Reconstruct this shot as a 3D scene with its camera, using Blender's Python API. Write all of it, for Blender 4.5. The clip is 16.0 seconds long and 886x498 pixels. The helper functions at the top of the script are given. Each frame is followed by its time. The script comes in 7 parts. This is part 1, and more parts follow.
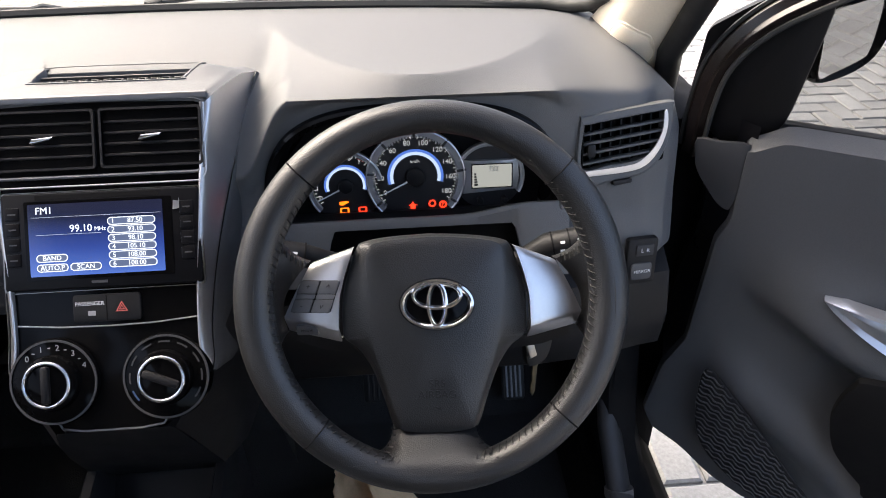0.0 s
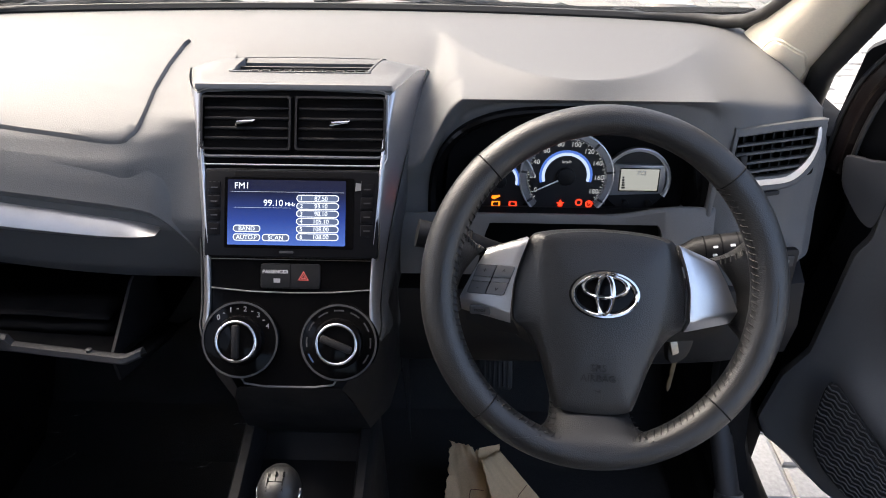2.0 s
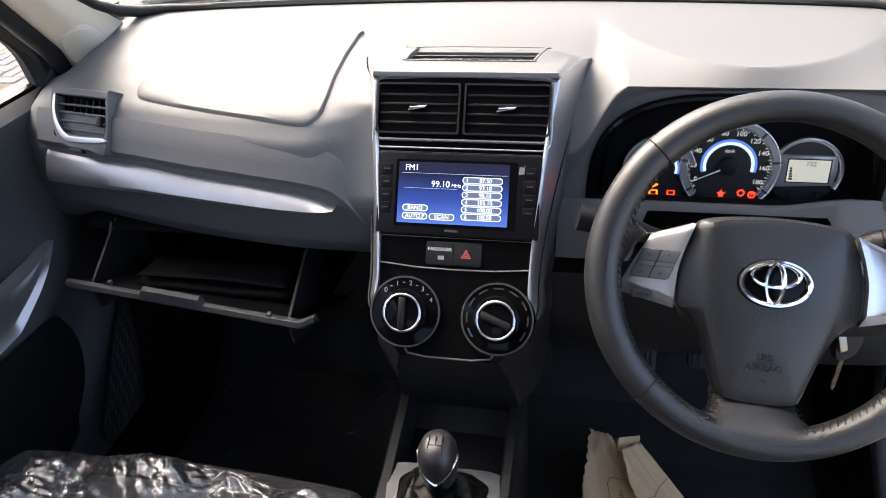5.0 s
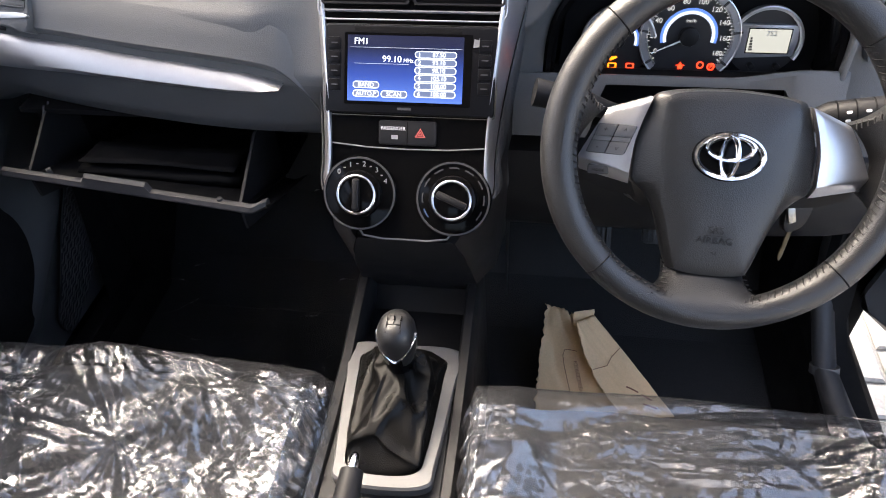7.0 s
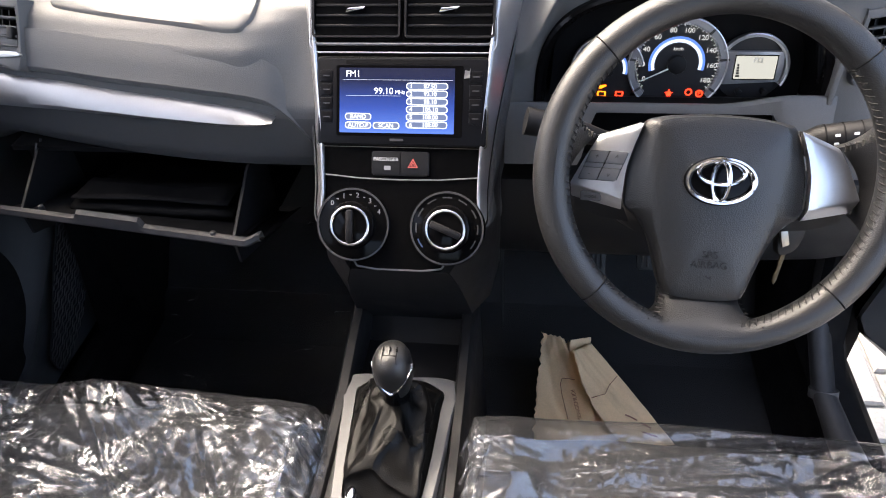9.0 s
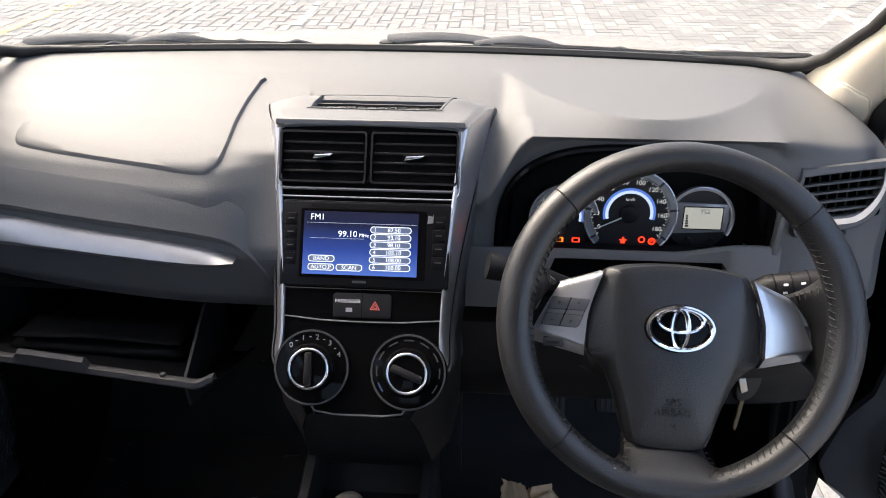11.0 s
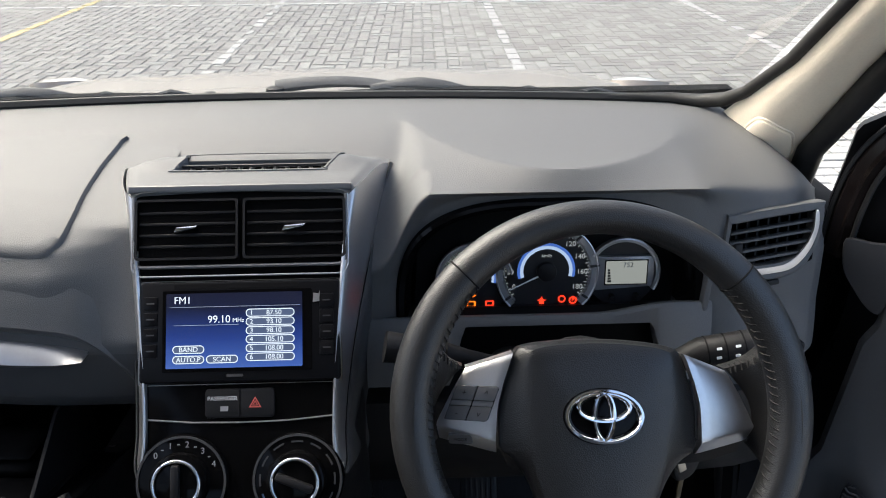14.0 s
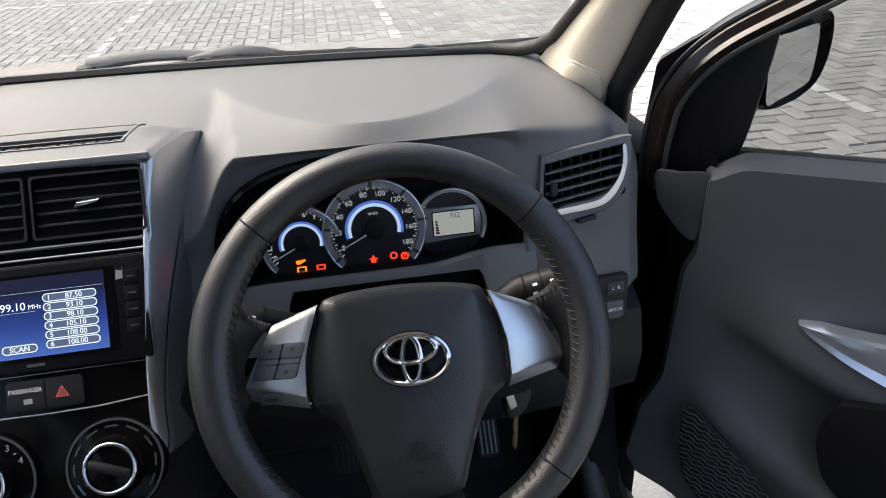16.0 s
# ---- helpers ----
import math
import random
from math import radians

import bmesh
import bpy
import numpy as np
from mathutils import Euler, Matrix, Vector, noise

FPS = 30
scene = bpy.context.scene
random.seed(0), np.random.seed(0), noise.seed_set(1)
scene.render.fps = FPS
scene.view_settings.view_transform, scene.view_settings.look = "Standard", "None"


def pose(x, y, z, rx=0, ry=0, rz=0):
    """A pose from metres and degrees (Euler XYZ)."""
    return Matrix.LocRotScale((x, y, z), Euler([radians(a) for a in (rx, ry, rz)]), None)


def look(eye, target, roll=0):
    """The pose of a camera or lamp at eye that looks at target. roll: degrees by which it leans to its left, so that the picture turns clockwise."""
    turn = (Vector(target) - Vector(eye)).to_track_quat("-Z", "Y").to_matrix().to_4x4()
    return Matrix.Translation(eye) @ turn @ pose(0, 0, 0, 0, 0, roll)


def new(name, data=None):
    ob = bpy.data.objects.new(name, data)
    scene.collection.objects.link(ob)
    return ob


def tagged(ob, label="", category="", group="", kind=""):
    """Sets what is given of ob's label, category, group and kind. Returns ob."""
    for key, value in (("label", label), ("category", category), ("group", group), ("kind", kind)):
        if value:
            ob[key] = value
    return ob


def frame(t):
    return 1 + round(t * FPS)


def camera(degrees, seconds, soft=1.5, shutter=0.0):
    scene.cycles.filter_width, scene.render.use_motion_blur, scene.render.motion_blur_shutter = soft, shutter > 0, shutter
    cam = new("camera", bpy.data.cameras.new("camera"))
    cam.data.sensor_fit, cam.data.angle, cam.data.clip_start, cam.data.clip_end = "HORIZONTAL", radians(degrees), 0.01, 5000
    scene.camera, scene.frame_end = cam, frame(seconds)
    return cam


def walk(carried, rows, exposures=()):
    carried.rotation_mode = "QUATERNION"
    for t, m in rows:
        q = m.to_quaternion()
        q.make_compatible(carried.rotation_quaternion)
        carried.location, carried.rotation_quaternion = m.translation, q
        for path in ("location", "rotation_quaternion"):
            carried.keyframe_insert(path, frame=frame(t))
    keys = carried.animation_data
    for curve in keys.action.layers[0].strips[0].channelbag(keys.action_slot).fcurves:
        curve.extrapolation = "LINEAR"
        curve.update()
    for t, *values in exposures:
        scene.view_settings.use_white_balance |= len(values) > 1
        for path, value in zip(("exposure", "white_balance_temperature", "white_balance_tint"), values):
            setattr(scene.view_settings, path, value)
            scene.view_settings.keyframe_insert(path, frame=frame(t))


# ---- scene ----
cam = camera(64.1, 16.0, soft=1.0)
PATH = [
    (0, (0.328, -0.056, 1.425), (0.447, 1.597, 0.306), -0.8),
    (0.5, (0.301, -0.068, 1.434), (0.419, 1.583, 0.31), -0.3),
    (1, (0.261, -0.082, 1.442), (0.333, 1.569, 0.316), -0.3),
    (1.5, (0.229, -0.093, 1.441), (0.218, 1.553, 0.305), -0.6),
    (2, (0.209, -0.109, 1.447), (0.162, 1.551, 0.334), 0.1),
    (2.5, (0.192, -0.125, 1.452), (0.05, 1.545, 0.36), -1.2),
    (3, (0.178, -0.135, 1.455), (-0.046, 1.531, 0.371), -2.1),
    (3.2, (0.17, -0.14, 1.456), (-0.105, 1.52, 0.375), -3.1),
    (5.3, (0.163, -0.151, 1.45), (-0.217, 1.451, 0.314), -4.2),
    (5.5, (0.168, -0.144, 1.446), (-0.175, 1.419, 0.246), -3.9),
    (6, (0.17, -0.14, 1.445), (-0.135, 1.367, 0.165), -3.7),
    (6.5, (0.168, -0.141, 1.44), (-0.101, 1.304, 0.084), -3.3),
    (7, (0.168, -0.141, 1.44), (-0.084, 1.289, 0.064), -3.3),
    (7.5, (0.169, -0.141, 1.437), (-0.073, 1.279, 0.049), -3.8),
    (8, (0.168, -0.144, 1.441), (-0.07, 1.275, 0.052), -3.8),
    (8.5, (0.169, -0.141, 1.435), (-0.067, 1.286, 0.054), -3.7),
    (9, (0.168, -0.141, 1.437), (-0.073, 1.35, 0.126), -3.8),
    (9.5, (0.162, -0.143, 1.439), (-0.083, 1.419, 0.214), -3.6),
    (10, (0.155, -0.142, 1.44), (-0.078, 1.491, 0.308), -2.5),
    (10.2, (0.152, -0.14, 1.439), (-0.058, 1.525, 0.35), -2.1),
    (12.3, (0.159, -0.082, 1.459), (0.12, 1.661, 0.478), 2.2),
    (12.5, (0.155, -0.065, 1.457), (0.076, 1.681, 0.485), 1.5),
    (13, (0.144, -0.024, 1.446), (0.126, 1.753, 0.528), 0.8),
    (13.5, (0.153, -0.016, 1.443), (0.15, 1.762, 0.527), 0.3),
    (14, (0.207, -0.007, 1.433), (0.246, 1.757, 0.49), -0.7),
    (14.5, (0.26, -0.014, 1.429), (0.413, 1.721, 0.445), -0.7),
    (15, (0.291, -0.026, 1.408), (0.434, 1.706, 0.418), -3.3),
    (15.5, (0.305, -0.024, 1.399), (0.514, 1.698, 0.402), -3.2),
    (16, (0.313, -0.027, 1.396), (0.586, 1.695, 0.416), -2.5),
]
walk(cam, [(t, look(eye, target, roll)) for t, eye, target, roll in PATH], [(0.0, 2.63, 6700, 9), (3.0, 2.68, 6700, 9), (5.5, 3.17, 6750, 9), (7.0, 3.43, 6950, 10), (8.5, 3.43, 6950, 10), (10.0, 3.08, 6950, 10), (12.5, 2.13, 6350, 5), (13.5, 2.09, 6350, 4), (16.0, 2.21, 6500, 6)])

# ---- light ----
world = bpy.data.worlds.new("world")
scene.world = world
world.use_nodes = True
sky = world.node_tree.nodes.new("ShaderNodeTexSky")
sky.sky_type, sky.sun_disc = "NISHITA", False
sky.sun_elevation, sky.sun_rotation = radians(48), radians(-50)
sky.air_density, sky.dust_density, sky.ozone_density = 0.75, 7.0, 0.8
back = world.node_tree.nodes["Background"]
back.inputs["Strength"].default_value = 0.15
world.node_tree.links.new(sky.outputs[0], back.inputs[0])
sun = new("sun", bpy.data.lights.new("sun", "SUN"))
sun.data.energy, sun.data.angle, sun.data.color = 0.32, radians(25), (1.0, 0.975, 0.93)
sun.matrix_basis = look((-5.12, 4.30, 7.43), (0, 0, 0))


# ---- materials ----
def material(name, color, rough=0.5, metal=0.0, var=0.15, scale=40.0, bump=0.0, grain=900.0, coat=0.0, spec=0.5):
    """A surface with colour variation at two scales and a fine relief (scale and grain: pieces a metre)."""
    m = bpy.data.materials.new(name)
    m.use_nodes = True
    nt = m.node_tree
    b = nt.nodes["Principled BSDF"]
    co = nt.nodes.new("ShaderNodeTexCoord")
    big = nt.nodes.new("ShaderNodeTexNoise")
    big.inputs["Scale"].default_value, big.inputs["Detail"].default_value = scale, 6.0
    fine = nt.nodes.new("ShaderNodeTexNoise")
    fine.inputs["Scale"].default_value, fine.inputs["Detail"].default_value = grain * 0.4, 3.0
    nt.links.new(co.outputs["Object"], big.inputs["Vector"])
    nt.links.new(co.outputs["Object"], fine.inputs["Vector"])
    both = nt.nodes.new("ShaderNodeMath")
    both.operation = "MULTIPLY_ADD"
    both.inputs[1].default_value = 0.5
    nt.links.new(fine.outputs[0], both.inputs[0])
    half = nt.nodes.new("ShaderNodeMath")
    half.operation = "MULTIPLY"
    half.inputs[1].default_value = 0.5
    nt.links.new(big.outputs[0], half.inputs[0])
    nt.links.new(half.outputs[0], both.inputs[2])
    ramp = nt.nodes.new("ShaderNodeValToRGB")
    ramp.color_ramp.elements[0].position, ramp.color_ramp.elements[1].position = 0.3, 0.7
    ramp.color_ramp.elements[0].color = (*[c * (1 - var) for c in color], 1)
    ramp.color_ramp.elements[1].color = (*[min(1, c * (1 + var)) for c in color], 1)
    nt.links.new(both.outputs[0], ramp.inputs[0])
    nt.links.new(ramp.outputs[0], b.inputs["Base Color"])
    rr = nt.nodes.new("ShaderNodeMapRange")
    rr.inputs["From Min"].default_value, rr.inputs["From Max"].default_value = 0.3, 0.7
    rr.inputs["To Min"].default_value, rr.inputs["To Max"].default_value = max(0.02, rough * (1 - var * 0.6)), min(1, rough * (1 + var * 0.6))
    nt.links.new(big.outputs[0], rr.inputs["Value"])
    nt.links.new(rr.outputs[0], b.inputs["Roughness"])
    b.inputs["Metallic"].default_value = metal
    b.inputs["Coat Weight"].default_value = coat
    b.inputs["Coat Roughness"].default_value = 0.05
    b.inputs["Specular IOR Level"].default_value = spec
    if bump:
        vor = nt.nodes.new("ShaderNodeTexVoronoi")
        vor.inputs["Scale"].default_value = grain
        nt.links.new(co.outputs["Object"], vor.inputs["Vector"])
        bp = nt.nodes.new("ShaderNodeBump")
        bp.inputs["Strength"].default_value, bp.inputs["Distance"].default_value = bump, 0.0006
        nt.links.new(vor.outputs["Distance"], bp.inputs["Height"])
        nt.links.new(bp.outputs[0], b.inputs["Normal"])
    return m


GLOW = 0.34


def glowing(name, color, strength):
    m = bpy.data.materials.new(name)
    m.use_nodes = True
    b = m.node_tree.nodes["Principled BSDF"]
    b.inputs["Base Color"].default_value = (0.01, 0.01, 0.012, 1)
    b.inputs["Roughness"].default_value = 0.3
    b.inputs["Emission Color"].default_value = (*color, 1)
    b.inputs["Emission Strength"].default_value = strength * GLOW
    return m


def clear(name, tint, gloss_rough, fresnel_ior, add=0.0):
    """A thin clear sheet: it lets light through and mirrors at its skin."""
    m = bpy.data.materials.new(name)
    m.use_nodes = True
    nt = m.node_tree
    nt.nodes.remove(nt.nodes["Principled BSDF"])
    tr, gl, mix = nt.nodes.new("ShaderNodeBsdfTransparent"), nt.nodes.new("ShaderNodeBsdfGlossy"), nt.nodes.new("ShaderNodeMixShader")
    tr.inputs[0].default_value = (*tint, 1)
    gl.inputs["Roughness"].default_value = gloss_rough
    fr = nt.nodes.new("ShaderNodeLayerWeight")
    fr.inputs["Blend"].default_value = 0.5
    power = nt.nodes.new("ShaderNodeMath")
    power.operation = "POWER"
    power.inputs[1].default_value = 5.0
    nt.links.new(fr.outputs["Facing"], power.inputs[0])
    plus = nt.nodes.new("ShaderNodeMath")
    plus.operation = "MULTIPLY_ADD"
    plus.inputs[1].default_value = 0.9
    plus.inputs[2].default_value = ((fresnel_ior - 1) / (fresnel_ior + 1)) ** 2 * 2 + add
    plus.use_clamp = True
    nt.links.new(power.outputs[0], plus.inputs[0])
    nt.links.new(plus.outputs[0], mix.inputs[0])
    nt.links.new(tr.outputs[0], mix.inputs[1])
    nt.links.new(gl.outputs[0], mix.inputs[2])
    nt.links.new(mix.outputs[0], nt.nodes["Material Output"].inputs[0])
    return m


def film_material(name):
    """Thin crumpled film: mostly clear, a little milky, with sharp creases that mirror the sky."""
    m = clear(name, (0.86, 0.87, 0.89), 0.05, 1.5, 0.05)
    nt = m.node_tree
    gl = next(n for n in nt.nodes if n.type == "BSDF_GLOSSY")
    lw = next(n for n in nt.nodes if n.type == "LAYER_WEIGHT")
    co = nt.nodes.new("ShaderNodeTexCoord")
    warp = nt.nodes.new("ShaderNodeTexNoise")
    warp.inputs["Scale"].default_value, warp.inputs["Detail"].default_value = 7.0, 3.0
    nt.links.new(co.outputs["Object"], warp.inputs["Vector"])
    mixv = nt.nodes.new("ShaderNodeVectorMath")
    mixv.operation = "MULTIPLY_ADD"
    mixv.inputs[1].default_value = (0.16, 0.16, 0.16)
    nt.links.new(warp.outputs["Color"], mixv.inputs[0])
    nt.links.new(co.outputs["Object"], mixv.inputs[2])
    last = None
    mask = nt.nodes.new("ShaderNodeTexNoise")
    mask.inputs["Scale"].default_value, mask.inputs["Detail"].default_value = 6.0, 2.0
    nt.links.new(co.outputs["Object"], mask.inputs["Vector"])
    cut = nt.nodes.new("ShaderNodeMapRange")
    cut.inputs["From Min"].default_value, cut.inputs["From Max"].default_value = 0.42, 0.62
    nt.links.new(mask.outputs[0], cut.inputs["Value"])
    for turn, stretch, sc, st, masked in ((8, (1.0, 7.0, 1.0), 30.0, 0.0002, False), (-30, (1.0, 4.5, 1.0), 110.0, 0.0004, True)):
        mp = nt.nodes.new("ShaderNodeMapping")
        mp.inputs["Rotation"].default_value[2] = radians(turn)
        mp.inputs["Scale"].default_value = stretch
        nt.links.new(mixv.outputs[0], mp.inputs["Vector"])
        v = nt.nodes.new("ShaderNodeTexNoise")
        v.noise_type = "RIDGED_MULTIFRACTAL"
        v.inputs["Scale"].default_value, v.inputs["Detail"].default_value = sc, 4.0
        nt.links.new(mp.outputs[0], v.inputs["Vector"])
        bp = nt.nodes.new("ShaderNodeBump")
        bp.inputs["Strength"].default_value, bp.inputs["Distance"].default_value = 1.0, st
        if masked:
            nt.links.new(cut.outputs[0], bp.inputs["Strength"])
        nt.links.new(v.outputs[0], bp.inputs["Height"])
        if last:
            nt.links.new(last.outputs[0], bp.inputs["Normal"])
        last = bp
    nt.links.new(last.outputs[0], gl.inputs["Normal"])
    nt.links.new(last.outputs[0], lw.inputs["Normal"])
    tr = nt.nodes.new("ShaderNodeBsdfTranslucent")
    df = nt.nodes.new("ShaderNodeBsdfDiffuse")
    df.inputs[0].default_value = (0.8, 0.82, 0.86, 1)
    nt.links.new(last.outputs[0], df.inputs["Normal"])
    mx = nt.nodes.new("ShaderNodeMixShader")
    mx.inputs[0].default_value = 0.015
    out = nt.nodes["Material Output"]
    nt.links.new(out.inputs[0].links[0].from_socket, mx.inputs[1])
    nt.links.new(df.outputs[0], mx.inputs[2])
    nt.links.new(mx.outputs[0], out.inputs[0])
    nt.nodes.remove(tr)
    return m


DASH = material("dash_plastic", (0.092, 0.094, 0.097), 0.56, var=0.08, scale=6, bump=0.4, grain=1100, spec=0.5)
LOWER = material("lower_plastic", (0.023, 0.023, 0.025), 0.55, var=0.1, scale=8, bump=0.35, grain=1100)
SLATE = material("slate_plastic", (0.060, 0.062, 0.066), 0.5, var=0.08, scale=8, bump=0.3, grain=1200)
BLACK = material("black_plastic", (0.010, 0.010, 0.011), 0.48, var=0.2, scale=30, bump=0.15, grain=1500, spec=0.22)
SATIN = material("satin_black", (0.005, 0.005, 0.006), 0.3, var=0.15, scale=30, spec=0.14)
PLATE = material("satin_plate", (0.10, 0.10, 0.102), 0.5, metal=0.3, var=0.05, scale=40)
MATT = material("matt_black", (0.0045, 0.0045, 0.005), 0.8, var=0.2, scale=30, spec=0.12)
PIANO = material("piano_black", (0.003, 0.003, 0.0033), 0.08, var=0.1, scale=12, spec=0.09)
DIALRING = material("dial_grey", (0.045, 0.045, 0.048), 0.4, var=0.1, scale=40)
SILVER = material("silver_paint", (0.56, 0.56, 0.575), 0.33, metal=0.92, var=0.04, scale=60)
STRIPSILVER = material("satin_strip", (0.36, 0.36, 0.37), 0.38, metal=0.92, var=0.04, scale=60)
CHROME = material("chrome", (0.85, 0.85, 0.86), 0.07, metal=1.0, var=0.03, scale=30)
DOORTRIM = material("door_plastic", (0.050, 0.052, 0.056), 0.48, var=0.1, scale=8, bump=0.35, grain=1100)
THREAD = material("black_thread", (0.004, 0.004, 0.0045), 0.7, var=0.2, scale=60)
LEATHER = material("black_leather", (0.0115, 0.0116, 0.0122), 0.35, var=0.2, scale=25, bump=0.38, grain=850, spec=0.6)
BEIGE = material("beige_trim", (0.86, 0.77, 0.62), 0.6, var=0.05, scale=12, bump=0.2, grain=900)
CARPET = material("black_carpet", (0.014, 0.014, 0.0145), 0.95, var=0.5, scale=200, bump=0.9, grain=500)
FABRIC = material("seat_fabric", (0.012, 0.012, 0.013), 0.85, var=0.3, scale=60, bump=0.8, grain=900)
PAINT = material("dark_paint", (0.010, 0.007, 0.006), 0.22, var=0.08, scale=4, spec=0.35)
HOODPAINT = material("bonnet_paint", (0.36, 0.32, 0.28), 0.3, metal=0.3, var=0.05, scale=4, coat=1.0)
RUBBER = material("rubber", (0.012, 0.012, 0.012), 0.6, var=0.2, scale=60)
BRASS = material("old_brass", (0.10, 0.085, 0.055), 0.4, metal=0.9, var=0.15, scale=80)
STEEL = material("steel", (0.25, 0.24, 0.22), 0.3, metal=1.0, var=0.1, scale=80)
KRAFT = material("kraft_paper", (0.82, 0.58, 0.335), 0.8, var=0.10, scale=9, bump=0.25, grain=900)
HEADLINER = material("headliner", (0.36, 0.335, 0.29), 0.9, var=0.06, scale=40, bump=0.3, grain=800)
GLASS = clear("windscreen_glass", (0.65, 0.66, 0.655), 0.0, 1.45)
# haze over the view, painted into the glass as a tenth of pale diffuse
veil = GLASS.node_tree.nodes.new("ShaderNodeMixShader")
haze_white = GLASS.node_tree.nodes.new("ShaderNodeBsdfDiffuse")
haze_white.inputs[0].default_value = (0.75, 0.75, 0.72, 1)
veil.inputs[0].default_value = 0.10
out = GLASS.node_tree.nodes["Material Output"]
GLASS.node_tree.links.new(out.inputs[0].links[0].from_socket, veil.inputs[1])
GLASS.node_tree.links.new(haze_white.outputs[0], veil.inputs[2])
GLASS.node_tree.links.new(veil.outputs[0], out.inputs[0])
TINTED = clear("door_glass", (0.33, 0.34, 0.345), 0.0, 1.45)
MIRROR = material("mirror_glass", (0.62, 0.63, 0.65), 0.02, metal=1.0, var=0.01, scale=3)
BUTTON = material("button_dark", (0.12, 0.12, 0.125), 0.38, metal=0.4, var=0.05, scale=60)
STEEL_GREY = material("button_grey", (0.16, 0.16, 0.165), 0.4, metal=0.4, var=0.05, scale=60)
WHITE = material("white_print", (0.75, 0.75, 0.75), 0.5, var=0.05, scale=60)
GREYPRINT = material("grey_print", (0.3, 0.3, 0.31), 0.5, var=0.05, scale=60)


# ---- mesh helpers ----
def place(ob, mat, parent, label):
    ob.data.materials.append(mat)
    if parent is not None:
        ob.parent = parent
        if parent.data is None:
            ob.matrix_parent_inverse = parent.matrix_basis.inverted()
    if label:
        ob["label"] = label
    return ob


def part(name, bm, mat, parent=None, label="", m=None, angle=38):
    """One mesh object out of bm, laid by m, under parent."""
    if m is not None:
        bm.transform(m)
    bmesh.ops.recalc_face_normals(bm, faces=bm.faces[:])
    me = bpy.data.meshes.new(name)
    bm.to_mesh(me)
    bm.free()
    me.shade_smooth()
    me.set_sharp_from_angle(angle=radians(angle))
    return place(new(name, me), mat, parent, label)


def thing(name, label, category, at=(0, 0, 0), kind="", group=""):
    ob = new(name)
    ob.empty_display_size = 0.05
    ob.matrix_basis = Matrix.Translation(at)
    return tagged(ob, label, category, group, kind)


def box(bm, a, b, bevel=0.0, seg=2):
    """A block between corners a and b."""
    vs = [bm.verts.new((x, y, z)) for x in (a[0], b[0]) for y in (a[1], b[1]) for z in (a[2], b[2])]
    fs = [bm.faces.new([vs[i] for i in q]) for q in ((0, 1, 3, 2), (4, 6, 7, 5), (0, 4, 5, 1), (2, 3, 7, 6), (0, 2, 6, 4), (1, 5, 7, 3))]
    if bevel:
        es = list({e for f in fs for e in f.edges})
        bmesh.ops.bevel(bm, geom=es, offset=bevel, segments=seg, affect="EDGES", profile=0.5)
    return bm


def rrect(x0, x1, y0, y1, r, seg=5):
    """The outline of a rectangle with round corners."""
    out = []
    for cx, cy, a in ((x1 - r, y1 - r, 0), (x0 + r, y1 - r, 90), (x0 + r, y0 + r, 180), (x1 - r, y0 + r, 270)):
        for i in range(seg + 1):
            t = radians(a + 90 * i / seg)
            out.append((cx + r * math.cos(t), cy + r * math.sin(t)))
    return out


def smooth_outline(pts, n=5):
    """A closed outline rounded through its points."""
    out, k = [], len(pts)
    for i in range(k):
        p0, p1, p2, p3 = (Vector(pts[(i + j - 1) % k]) for j in range(4))
        for s in range(n):
            t = s / n
            q = 0.5 * (2 * p1 + (p2 - p0) * t + (2 * p0 - 5 * p1 + 4 * p2 - p3) * t * t + (3 * p1 - p0 - 3 * p2 + p3) * t ** 3)
            out.append(tuple(q))
    return out


def prism(bm, outline, z0, z1, bevel=0.0, seg=2, dome=0.0):
    """An outline raised from z0 to z1, its upper edge rounded; dome lifts the middle."""
    low = [bm.verts.new((x, y, z0)) for x, y in outline]
    k = len(low)
    cx, cy = sum(p[0] for p in outline) / k, sum(p[1] for p in outline) / k
    rings = [low]
    steps = [(0.0, 0.0)] if not bevel else [(bevel * (1 - math.cos(a)), -bevel * (1 - math.sin(a))) for a in [math.pi / 2 * i / seg for i in range(seg + 1)]]
    for inset, dz in steps:
        ring = []
        for i, (x, y) in enumerate(outline):
            ax, ay = outline[i - 1]
            bx, by = outline[(i + 1) % k]
            tx, ty = bx - ax, by - ay
            ln = math.hypot(tx, ty) or 1
            nx, ny = -ty / ln, tx / ln
            if nx * (cx - x) + ny * (cy - y) < 0:
                nx, ny = -nx, -ny
            ring.append(bm.verts.new((x + nx * inset, y + ny * inset, z1 + dz)))
        rings.append(ring)
    if dome:
        for f in (0.8, 0.55, 0.25):
            last = rings[-1]
            rings.append([bm.verts.new((cx + (x - cx) * f, cy + (y - cy) * f, z1 + dome * (1 - f * f))) for x, y in outline])
    for a, b in zip(rings, rings[1:]):
        for i in range(k):
            bm.faces.new((a[i], a[(i + 1) % k], b[(i + 1) % k], b[i]))
    bm.faces.new(low[::-1])
    bm.faces.new(rings[-1])
    return bm


